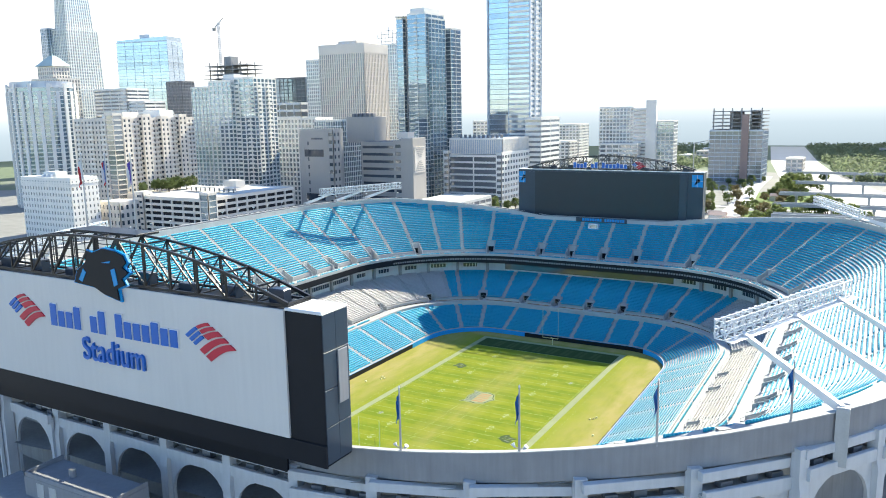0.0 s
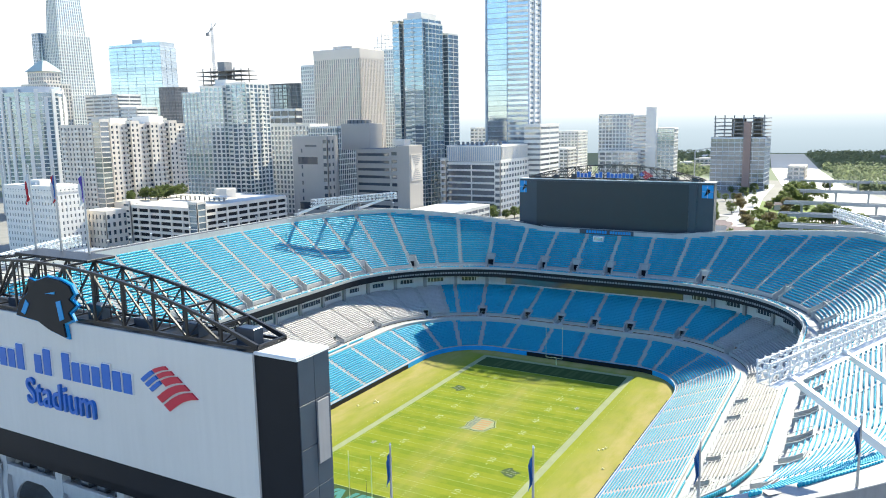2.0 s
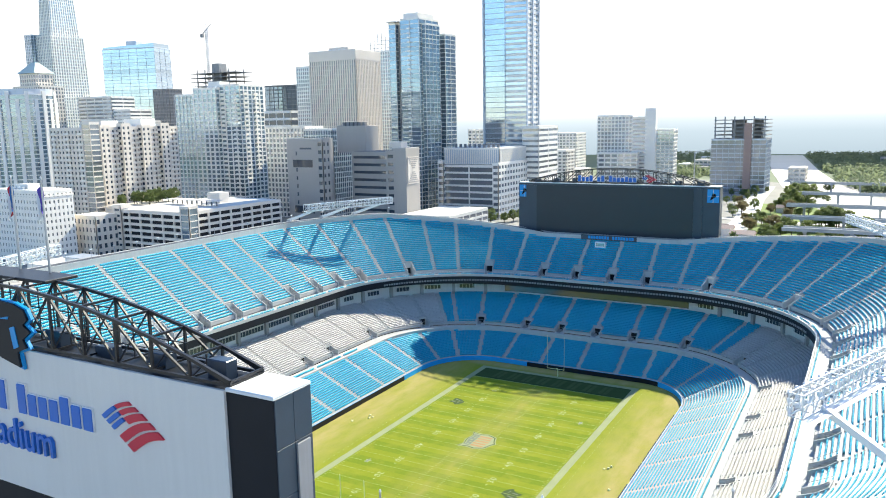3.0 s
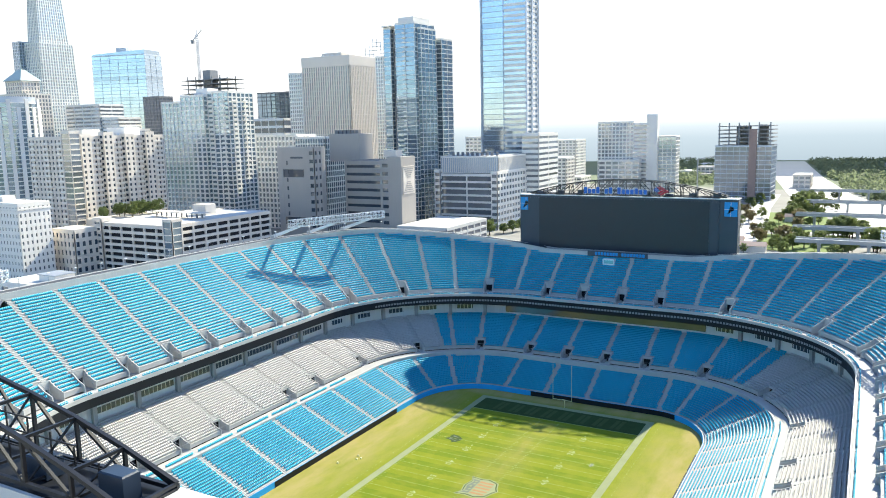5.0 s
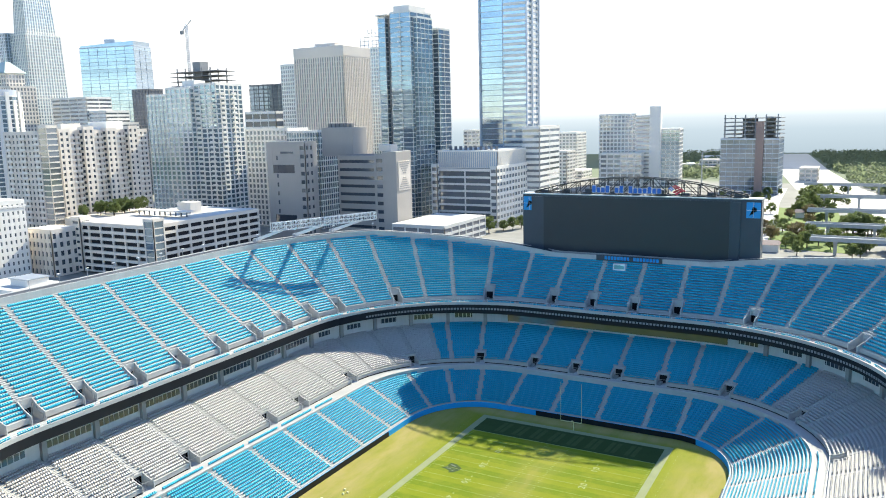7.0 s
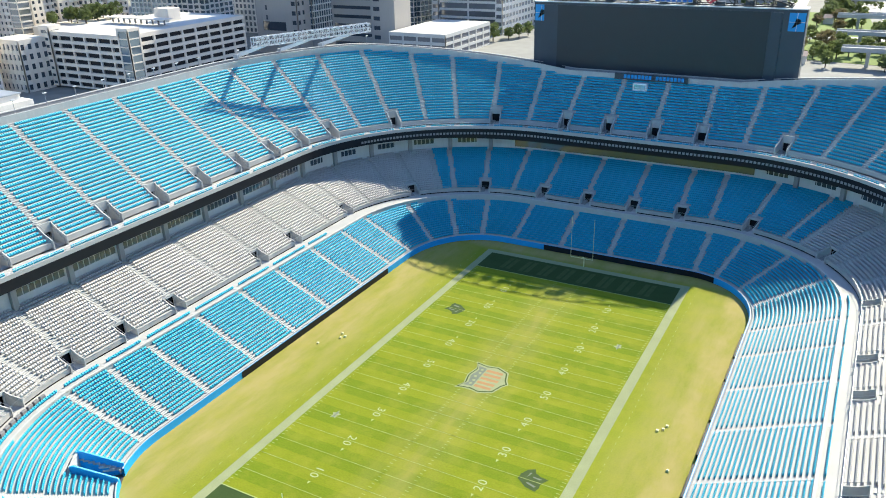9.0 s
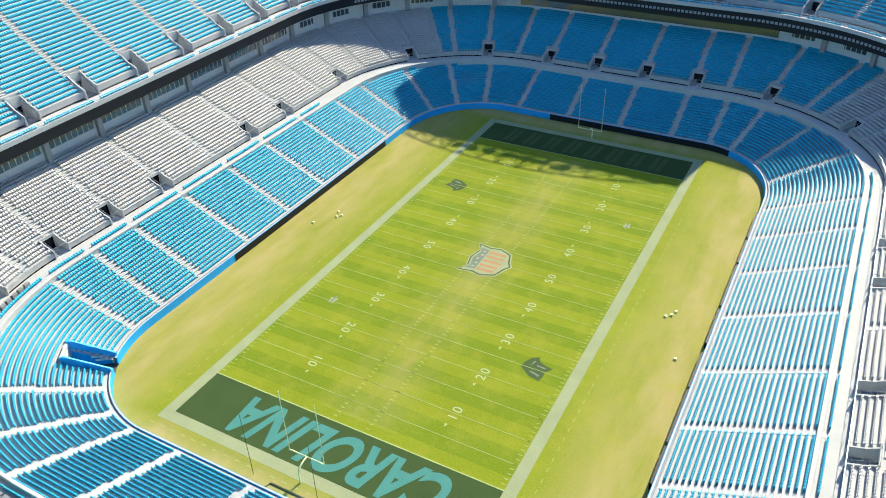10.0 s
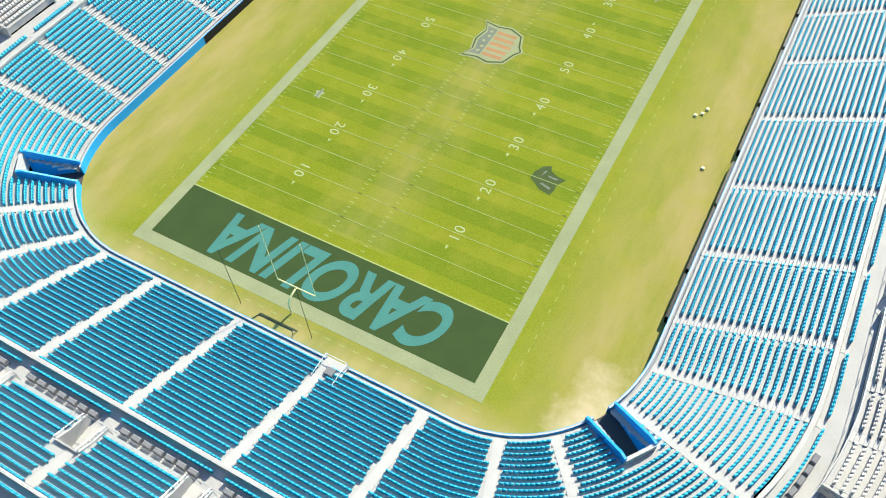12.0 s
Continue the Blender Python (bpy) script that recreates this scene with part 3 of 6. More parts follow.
def tier(name, rows, rs0, re0, depth, z0, rise, aisles, voms, nv, limit=None, grey=None, aisle_w=1.1, vom_w=2.6, seat_from=0, singles=None, sink=lambda u: 0.0):
    """Stepped treads, seats section by section, aisle stairs and entrances of one tier."""
    limit = limit or (lambda u: 1e9)
    us0, s0 = ring_len(rs0 + rows * depth / 2, re0 + rows * depth / 2)
    per_m = RING / s0[-1]
    edges = []
    for v in voms:
        edges += [v - vom_w / 2 * per_m, v + vom_w / 2 * per_m]
    us = u_grid([RING * k / 130 for k in range(130)] + edges)
    us = [u for k, u in enumerate(us) if k == 0 or u - us[k - 1] > 0.02 or any(abs(u - e % RING) < 0.002 for e in edges)]
    lim = [limit((us[i] + (us[(i + 1) % len(us)] if i + 1 < len(us) else RING)) / 2) for i in range(len(us))]
    hole = []
    for i in range(len(us)):
        mid = (us[i] + (us[i + 1] if i + 1 < len(us) else RING)) / 2
        hole.append(any(abs((mid - v + RING / 2) % RING - RING / 2) < vom_w / 2 * per_m for v in voms))
    sunk = [sink(u) for u in us]
    sh = Shape()
    for r in range(rows):
        ra, rb, z = r * depth, (r + 1) * depth, z0 + r * rise
        pin = [at_ring(u, rs0 + ra, re0 + ra) for u in us]
        pout = [at_ring(u, rs0 + rb, re0 + rb) for u in us]
        for i in range(len(us)):
            if (hole[i] and r < nv) or z > lim[i]:
                continue
            j = (i + 1) % len(us)
            a, b, c, d = pin[i], pin[j], pout[j], pout[i]
            low = z - rise - (0.6 if r == 0 else 0)
            za, zb = sunk[i], sunk[j]
            sh.add([(a.x, a.y, low + za), (b.x, b.y, low + zb), (a.x, a.y, z + za), (b.x, b.y, z + zb), (d.x, d.y, z + za), (c.x, c.y, z + zb)], [(1, 0, 2, 3), (3, 2, 4, 5)])
    obj(name + "_steps", sh, M["tread"], "pale concrete stepped seating terrace", "terrace", kind="structure")
    # seats
    order = sorted(a % RING for a in aisles)
    buckets = {}
    for r in range(seat_from, rows):
        rr = r * depth + depth * 0.76
        z = z0 + r * rise
        ug, sg = ring_len(rs0 + rr, re0 + rr)
        n = int(sg[-1] / 0.53)
        s = (np.arange(n) + 0.5) * sg[-1] / n
        uu = np.interp(s, sg, ug)
        ok = np.ones(n, bool)
        for a in order:
            sa = np.interp(a, ug, sg)
            ds = np.abs((s - sa + sg[-1] / 2) % sg[-1] - sg[-1] / 2)
            ok &= ds > aisle_w / 2 + 0.24
        if r < nv + 1:
            for v in voms:
                sa = np.interp(v % RING, ug, sg)
                ds = np.abs((s - sa + sg[-1] / 2) % sg[-1] - sg[-1] / 2)
                ok &= ds > vom_w / 2 + 0.45
        st = stations_np(uu)
        ok &= np.array([limit(u) for u in uu]) > z + 0.2
        e = st[:, 4]
        R = reach(st[:, 0], st[:, 1], e, rs0 + rr, re0 + rr)
        pos = np.stack([st[:, 0] + st[:, 2] * R, st[:, 1] + st[:, 3] * R, z + np.array([sink(u) for u in uu])], 1)
        sec = np.searchsorted(order, uu) % len(order)
        for k in np.unique(sec[ok]):
            pick = ok & (sec == k)
            buckets.setdefault(int(k), []).append((pos[pick], st[pick, 2:4]))
    for k, rowsets in sorted(buckets.items()):
        a, b = order[k - 1], order[k]
        mid = ((a + b) / 2 if b > a else (a + b + RING) / 2) % RING
        is_grey = bool(grey and grey(mid))
        mat = M["seat_grey" if is_grey else "seat_blue"]
        pos, nrm = np.concatenate([p for p, _ in rowsets]), np.concatenate([q for _, q in rowsets])
        lab = ("rows of folded grey plastic seats on a concrete terrace", "rows of folded blue plastic seats on a concrete terrace")[not is_grey]
        if singles and abs((mid - singles + RING / 2) % RING - RING / 2) < 6.2:
            block = thing("seating_block", lab, "stadium seats")
            near = pos[:, 1].argsort()[::-1]
            one = seat_mesh("seat", np.zeros((1, 3)), np.array([[0.0, 1.0]]), mat)
            for i in near[:300]:
                o = new("seat", one)
                o.parent = block
                o.matrix_basis = Matrix.Translation(pos[i]) @ Matrix.Rotation(math.atan2(-nrm[i, 0], nrm[i, 1]), 4, "Z")
            rest = near[300:]
            if len(rest):
                tagged(part("seat_rows", seat_mesh("seat_rows", pos[rest], nrm[rest], mat), mat, block), kind="stuff")
        else:
            obj("seating_block", seat_mesh("seating_block", pos, nrm, mat), mat, lab, "stadium seats", name + " seating", "stuff")
    # aisle stairs
    for a in order:
        sh = Shape()
        for r in range(rows):
            z = z0 + r * rise
            if z > limit(a) or (r < nv and any(abs((a - v + RING / 2) % RING - RING / 2) < (vom_w / 2 + 0.3) * per_m for v in voms)):
                continue
            m = local(a, rs0 + r * depth, re0 + r * depth, z + sink(a))
            sh.box(-aisle_w / 2, 0.0, -0.02, aisle_w / 2, depth + 0.02, 0.03, m)
            sh.box(-aisle_w / 2, depth * 0.5, 0.03, aisle_w / 2, depth + 0.02, rise * 0.52, m)
        if sh.v:
            obj("aisle_stair", sh, M["stair"], "pale concrete aisle stair between seat blocks", "stairs", name + " stairs", "structure")
    return per_m


def vomitory(u, rs, re, z, width, length, drop, back, per_m, cap=0.32):
    """A concrete entrance cut into a terrace: floor, two side walls, and a back wall with a doorway closed by a black
    shade sheet.
    """
    v = thing("stand_entrance", "concrete walled entrance cut into the seating terrace", "entrance", "stand entrances")
    m = local(u, rs, re, z)
    w = width / 2
    part("entrance_floor", Shape().box(-w, -0.1, -drop - 0.15, w, length, -drop, m), M["concrete"], v)
    for sx in (-1, 1):
        s = Shape()
        x0, x1 = (sx * w - 0.11, sx * w + 0.11)
        p = [(x, y, zz) for x in (x0, x1) for y, zz in ((-0.25, -drop), (length, -drop), (length, back + cap), (length * 0.55, back * 0.5 + cap - 0.1), (-0.25, cap))]
        s.add([m @ Vector(q) for q in p], [(4, 3, 2, 1, 0), (5, 6, 7, 8, 9), (0, 1, 6, 5), (1, 2, 7, 6), (2, 3, 8, 7), (3, 4, 9, 8), (4, 0, 5, 9)])
        part("side_wall", s, M["concrete"], v)
    s = Shape()
    top = -drop + 2.3
    s.box(-w, length - 0.1, top, w, length + 0.12, back + cap, m)
    s.box(-w, length - 0.1, -drop, -w + 0.35, length + 0.12, top, m).box(w - 0.35, length - 0.1, -drop, w, length + 0.12, top, m)
    bw = part("back_wall", s, M["concrete"], v)
    # interior shade painted as a black sheet just behind the doorway
    part("doorway", Shape().box(-w + 0.35, length + 0.5, -drop, w - 0.35, length + 0.6, top, m), M["black"], bw, "black sheet standing for the shade inside the doorway")
    s = Shape()
    for k in range(6):
        s.box(-w + 0.2, 0.25 + k * 0.42, -drop, -0.05, 0.25 + k * 0.42 + 0.24, -drop + 0.12 + 0.11 * k, m)
    tagged(part("stair_flight", s, M["dark_concrete"], v), kind="stuff")
    rail = Shape()
    for sx in (-1, 1):
        rail.tube(m @ Vector((sx * w, -0.2, cap + 0.55)), m @ Vector((sx * w, length, back + cap + 0.55)), 0.035, 5)
        for k in (0.0, 0.5, 1.0):
            y = -0.2 + k * (length + 0.2)
            zz = cap + k * back
            rail.tube(m @ Vector((sx * w, y, zz - 0.3)), m @ Vector((sx * w, y, zz + 0.55)), 0.03, 5)
    rail.tube(m @ Vector((-w, length, back + cap + 0.55)), m @ Vector((w, length, back + cap + 0.55)), 0.035, 5)
    part("hand_rail", rail, M["grey_steel"], v)


FRONT_S, FRONT_E = 49.8, 46.9           # upper deck's parapet line
CORN = ("ne", "nw", "sw", "se")
SIDE_Y = (-41, -28.8, -16.2, -3.2, 9, 21.6, 34.6)
LOW_AISLES = [side_u(y) for y in (-38.2, -29, -16.2, -3.6, 8.4, 21.6, 34.3)] + [side_u(y, False) for y in (-37, -26, -13.5, 0.5, 14, 26.5, 38)]
LOW_AISLES += [arc_u("nw", d) for d in (5, 31.4, 53, 72.5)] + [arc_u("ne", d) for d in (26, 50.5, 72, 86.7)]
LOW_AISLES += [arc_u("sw", d) for d in (9, 53.7, 71, 86)] + [arc_u("se", d) for d in (7.6, 27, 54.5, 73)]
LOW_AISLES += [end_u(x) for x in (-21.6, -8.5, 4.5, 17.1)] + [end_u(x, False) for x in (-17, -4.2, 8.7, 21.5)]
TUNNELS = [arc_u("sw", 35.7), arc_u("se", 35.7)]
MID_AISLES = [side_u(y, f) for f in (True, False) for y in SIDE_Y]
MID_AISLES += [arc_u("nw", d) for d in (3.4, 14.8, 27.8, 38.8, 50, 56.5, 70, 83.5)] + [arc_u("ne", d) for d in (3.4, 17, 31.5, 40, 51, 58, 73.5, 88)]
MID_AISLES += [arc_u("sw", d) for d in (10, 24, 40, 54, 71, 86)] + [arc_u("se", d) for d in (8, 24, 40, 54, 73)]
MID_AISLES += [end_u(x) for x in (-19.8, -7.4, 5.3, 17.6)] + [end_u(x, False) for x in (-17, -4.2, 8.7, 21.5)]
MID_VOMS = [side_u(y) for y in (-41.4, -29.3, -16.6, 9.3, 21.8)] + [side_u(y, False) for y in (-29.6, -17.0, 8.4, 20.6)]
MID_VOMS += [arc_u("nw", d) for d in (2.8, 38, 70.2)] + [arc_u("ne", d) for d in (2.4, 40, 72.8)] + [arc_u("sw", d) for d in (20, 60)] + [arc_u("se", d) for d in (20, 60)]
MID_VOMS += [end_u(x) for x in (-20, -7.2, 5.5, 18)] + [end_u(x, False) for x in (-18, -5, 8.2, 21)]
UP_VOMS = [side_u(y) for y in (-40.2, -28.2, -14.8, -1.8, 11.3, 24.6, 37)] + [side_u(y, False) for y in (-39.4, -26.6, -13.7, -2.6, 10.6, 24, 36.5)]
UP_VOMS += [arc_u("nw", d) for d in (6.8, 18, 39.3, 71.8)] + [arc_u("ne", d) for d in (6.4, 20, 41.2, 74.2)] + [arc_u("se", d) for d in (7.5, 20, 41, 74)] + [arc_u("sw", d) for d in (7, 19, 40, 71)]
UP_VOMS += [end_u(x, f) for f in (True, False) for x in (-20, -7.4, 5.6, 18.1)]
UP_AISLES = [side_u(y) for y in (-41.2, -28.9, -16.3, -2.8, 10.6, 23.4, 36.9)] + UP_VOMS[7:14] + [arc_u("nw", d) for d in (5.6, 16.8, 27.5, 38, 49.3, 59.3, 71.2, 83)]
UP_AISLES += [arc_u(c, d) for c in ("ne", "se", "sw") for d in (6.4, 19.7, 29, 41.8, 51.7, 63, 74, 84.6)] + [end_u(x, f) for f in (True, False) for x in (-19.8, -7.4, 5.4, 18.2)]


def grey_mid(u):
    bx, by, nx, ny, e, a = station(u)
    return a < (50.5 if by > 0 else 46)


def has_boxes(u):
    """The single row of box seats runs along the east side, the near end and the near part of the west side."""
    p = at_ring(u, 34, 34)
    return 1e9 if (p.x > 0 and p.y < 48) or p.y < 30 else -1e9


LOW = dict(rows=22, rs0=WALL_S + 0.6, re0=WALL_E + 0.6, depth=0.76, z0=1.45, rise=0.33)
MID_S, MID_E = 36.9, np.array((35.3, 38.7))
MID = dict(rows=21, rs0=MID_S, re0=MID_E, depth=0.78, z0=9.5, rise=0.34)


def low_top(u):
    """Height at which the lower tier ends."""
    bx, by, _, _, e, _ = station(u)
    return float(reach(bx, by, e, np.array((7.62, 8.3)), np.array((6.63, 8.65))))


UPP = dict(rows=31, rs0=DECK_S + 3.2, re0=DECK_E + 3.2, depth=0.88, z0=25.6, rise=0.605)
k_low = tier("lower_tier", aisles=LOW_AISLES, voms=TUNNELS, nv=8, limit=low_top, singles=end_u(-11, False), vom_w=3.7, **LOW)
k_mid = tier("middle_tier", aisles=MID_AISLES, voms=MID_VOMS, nv=4, grey=grey_mid, vom_w=2.9, **MID)
k_up = tier("upper_tier", aisles=UP_AISLES, voms=UP_VOMS, nv=4, limit=lambda u: rim_z(u) - (2.2 if is_near(u) else 0.3), vom_w=3.0, sink=dip, **UPP)
tier("box_tier", 1, AISLE_S + 0.7, AISLE_E + 0.55, 0.8, 8.36, 0.06, LOW_AISLES, [], 0, limit=has_boxes)
tier("deck_box", 1, FRONT_S + 0.25, FRONT_E + 0.25, 0.8, 24.3, 0.2, UP_AISLES, [], 0, sink=dip)
for u in MID_VOMS:
    vomitory(u, MID["rs0"], MID["re0"], MID["z0"], 2.9, 4 * 0.78, 1.19, 4 * 0.34, k_mid)
for u in UP_VOMS:
    vomitory(u, UPP["rs0"] - 0.4, UPP["re0"] - 0.4, UPP["z0"] + dip(u), 3.0, 4 * 0.88 + 0.4, 1.5, 4 * 0.605, k_up)
for u in TUNNELS:
    t = thing("players_tunnel", "dark tunnel between blue side walls below the corner seats", "tunnel")
    m = local(u, WALL_S + 0.3, WALL_E + 0.3, 0.0)
    part("tunnel_floor", Shape().box(-1.85, -0.2, 0.0, 1.85, 6.4, 0.012, m), M["asphalt"], t)
    for sx in (-1, 1):
        s = Shape()
        p = [(x, y, z) for x in (sx * 1.85 - 0.15, sx * 1.85 + 0.15) for y, z in ((-0.3, 0.0), (6.4, 0.0), (6.4, 5.2), (5.6, 5.2), (-0.3, 2.1))]
        s.add([m @ Vector(q) for q in p], [(4, 3, 2, 1, 0), (5, 6, 7, 8, 9), (0, 1, 6, 5), (1, 2, 7, 6), (2, 3, 8, 7), (3, 4, 9, 8), (4, 0, 5, 9)])
        part("side_wall", s, M["blue_wall"], t, "blue side wall")
        for k in range(2):
            part("wall_bar", Shape().box(sx * 1.85 - 0.17, 1.2, 1.5 - k * 0.7, sx * 1.85 + 0.17, 3.6 - k * 0.5, 1.9 - k * 0.7, m), M["flag_white"], t, "pale lettering bar")
    part("lintel", Shape().box(-1.85, 6.2, 2.6, 1.85, 6.6, 5.0, m), M["concrete"], t)
    # depth of the tunnel is a black sheet, its shade put into colour
    part("opening", Shape().box(-1.85, 6.9, 0.0, 1.85, 7.0, 2.7, m), M["black"], t, "black sheet standing for the shade inside the tunnel")


def band(name, mat, inner, outer, label, category="wall", us=FINE, thick=0.0):
    """A ring surface through edges (rs, re, z) given as functions or tuples."""
    def edge(e):
        return e if callable(e) else (lambda u: at_ring(u, *e))
    sh = Shape()
    ring_strip(sh, us, edge(inner), edge(outer))
    return obj(name, sh, mat, label, category, kind="structure")


def wall_ring(name, mat, rs, re, z0, z1, t, label, us=FINE, category="wall", close=True):
    """A ring wall of thickness t; z0, z1 may be functions of u."""
    f0 = z0 if callable(z0) else (lambda u: z0)
    f1 = z1 if callable(z1) else (lambda u: z1)
    sh = Shape()
    n = len(us)
    for i in range(n if close else n - 1):
        a, b = us[i], us[(i + 1) % n]
        p = [at_ring(u, rs + d, re + d, f(u)) for d in (0, t) for f in (f0, f1) for u in (a, b)]
        # inner low a b, inner high a b, outer low a b, outer high a b
        sh.add(p, [(1, 0, 2, 3), (4, 5, 7, 6), (3, 2, 6, 7), (0, 1, 5, 4)])
    return obj(name, sh, mat, label, category, kind="structure")


def rim_wall(name, mat, d, t, z0, z1, label, us=FINE, close=True):
    """A wall that follows the bowl's upper edge, d outside it; z0, z1 relative to the edge, or an absolute z0."""
    sh = Shape()
    n = len(us)
    for i in range(n if close else n - 1):
        a, b = us[i], us[(i + 1) % n]
        p = []
        for dd in (d, d + t):
            for zz in (z0, z1):
                for u in (a, b):
                    q = rim_r(u, dd)
                    q.z = zz[0] if isinstance(zz, tuple) else q.z + zz
                    p.append(q)
        sh.add(p, [(1, 0, 2, 3), (4, 5, 7, 6), (3, 2, 6, 7), (0, 1, 5, 4)])
    return obj(name, sh, mat, label, "wall", kind="structure")


# field wall, cross aisle, club wall, deck front, rim


def keep_clear(us, gaps, half):
    """The ring parameters split into runs that leave gaps open."""
    marks = sorted(set([round(u, 3) for u in us] + [round((g + s * half) % RING, 3) for g in gaps for s in (-1, 1)]))
    runs, now = [], []
    start = next(i for i, u in enumerate(marks) if abs(u - (gaps[0] + half) % RING) < 0.002)
    for u in marks[start:] + [x + RING for x in marks[:start]]:
        inside = any(abs((u - g + RING / 2) % RING - RING / 2) < half - 0.01 for g in gaps)
        if inside:
            continue
        if now and any(abs(((now[-1] + u) / 2 - g + RING / 2) % RING - RING / 2) < half - 0.01 for g in gaps):
            runs.append(now)
            now = []
        now.append(u)
    runs.append(now)
    return runs


for run in keep_clear(FINE, TUNNELS, 1.95 * RING / ring_len(WALL_S + 0.6, WALL_E + 0.6)[1][-1]):
    wall_ring("field_wall", M["blue_wall"], WALL_S, WALL_E, 0.0, 1.5, 0.3, "blue padded wall round the field", run, close=False)
    wall_ring("field_wall_cap", M["stair"], WALL_S + 0.08, WALL_E + 0.08, 1.504, 1.55, 0.2, "pale concrete cap of the field wall", run, close=False)
    wall_ring("front_walk", M["dark_concrete"], WALL_S + 0.3, WALL_E + 0.3, 1.05, 1.10, 0.5, "narrow concrete walk before the first row", run, close=False, category="walkway")
band("cross_aisle", M["tread"], (AISLE_S, AISLE_E + 0.3, 8.3), (MID_S + 0.02, MID_E + 0.02, 8.3), "pale concrete walkway between tiers", "walkway")
wall_ring("cross_aisle_wall", M["stair"], AISLE_S + 0.06, AISLE_E, lambda u: low_top(u) - 0.5, lambda u: max(8.5, low_top(u) + 0.5), 0.45, "low white wall along the cross aisle")
top_s, top_e, top_z = 36.9 + 21 * 0.78, np.array((35.3, 38.7)) + 21 * 0.78, 9.5 + 21 * 0.34
wall_ring("club_wall", M["facade"], top_s + 0.1, top_e + 0.1, top_z - 0.6, 22.6, 0.3, "pale club level wall below the upper deck")
wall_ring("ribbon_board", M["black"], FRONT_S - 0.15, FRONT_E - 0.15, lambda u: 21.7 - (0 if is_near(u) else 0.9 * station(u)[4]) + dip(u), lambda u: 23.8 + dip(u), 0.4, "black ribbon board along the upper deck's front")
wall_ring("deck_parapet", M["stair"], FRONT_S - 0.1, FRONT_E - 0.1, lambda u: 23.8 + dip(u), lambda u: 24.7 + dip(u), 0.3, "white concrete parapet of the upper deck")
band("deck_walk", M["tread"], lambda u: at_ring(u, FRONT_S + 0.2, FRONT_E + 0.2, 24.1 + dip(u)), lambda u: at_ring(u, DECK_S + 3.3, DECK_E + 3.3, 24.1 + dip(u)), "concrete walkway at the foot of the upper deck", "walkway")
sh = Shape()
for i in range(len(FINE)):
    a, b = FINE[i], FINE[(i + 1) % len(FINE)]
    p, q = at_ring(a, FRONT_S, FRONT_E, 21.72), at_ring(b, FRONT_S, FRONT_E, 21.72)
    p2, q2 = at_ring(a, top_s + 2, top_e + 2, 22.3), at_ring(b, top_s + 2, top_e + 2, 22.3)
    r, t = rim_r(b, OUT), rim_r(a, OUT)
    r.z -= 3.2
    t.z -= 3.2
    sh.add([p, q, q2, p2, r, t], [(0, 1, 2, 3), (3, 2, 4, 5)])
obj("deck_soffit", sh, M["dark_concrete"], "raking concrete underside of the upper deck", "ceiling", kind="structure")
rim_wall("rim_parapet", M["concrete"], 0.0, 0.3, -1.2, 0.9, "concrete parapet along the bowl's upper edge", [u for u in FINE if u <= RING / 2 + SIDE + 20], close=False)
sh = Shape()
ring_strip(sh, FINE, lambda u: rim_r(u, -2.6 if is_near(u) else 0.2) - Vector((0, 0, (2.2 if is_near(u) else 0.2) - dip(u))), lambda u: rim_r(u, OUT) - Vector((0, 0, (2.2 if is_near(u) else 0.2) - dip(u))))
obj("rim_walk", sh, M["tread"], "concrete walkway behind the top row", "walkway", kind="structure")
rim_wall("outer_parapet", M["parapet"], OUT - 0.5, 0.5, -3.2, 0.6, "weathered concrete parapet wall outside the top walkway")
rim_wall("parapet_coping", M["stair"], OUT - 0.6, 0.7, 0.6, 0.72, "pale coping of the outer parapet")
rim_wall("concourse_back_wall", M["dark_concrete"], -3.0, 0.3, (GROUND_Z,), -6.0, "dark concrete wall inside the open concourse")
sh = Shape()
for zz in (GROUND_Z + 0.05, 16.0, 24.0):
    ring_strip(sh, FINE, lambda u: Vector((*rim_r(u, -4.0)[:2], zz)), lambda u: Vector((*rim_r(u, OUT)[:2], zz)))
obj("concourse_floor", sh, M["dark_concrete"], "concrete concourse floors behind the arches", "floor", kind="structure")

# club windows under the deck, bay by bay
us_c, s_c = ring_len(top_s, top_e)
total = s_c[-1]
bays = round(total / 12.2)
pane_mesh = Shape().box(-0.53, -0.05, 0, 0.53, 0.12, 1.45).mesh("window_pane", M["glass_dark"])
frame_mesh = Shape().box(-5.35, -0.02, -0.14, 5.35, 0.10, 1.6).mesh("window_frame", M["stair"])
post_mesh = Shape().box(-0.55, -0.9, -2.6, 0.55, 0.1, 2.4).mesh("pilaster", M["dark_concrete"])
for k in range(bays):
    u = np.interp((k + 0.5) * total / bays, s_c, us_c)
    x, y = at_ring(u, 42, 42)[:2]
    if y < -70 or arc_u("ne", 84) < u < arc_u("nw", 75):
        continue
    w = tagged(new("club_window", frame_mesh), "white framed row of dark club windows", "window", "club windows", "structure")
    w.matrix_basis = local(u, top_s + 0.1, top_e + 0.1, top_z + 1.75)
    for i in range(8):
        pn = new("window_pane", pane_mesh)
        pn.parent = w
        pn.matrix_basis = Matrix.Translation((-4.55 + i * 1.3, -0.03, 0.02))
    u2 = np.interp(k * total / bays, s_c, us_c)
    q = tagged(new("pilaster", post_mesh), "dark concrete pier between club windows", "pier", "club piers", "structure")
    q.matrix_basis = local(u2, top_s + 0.1, top_e + 0.1, top_z + 1.9)
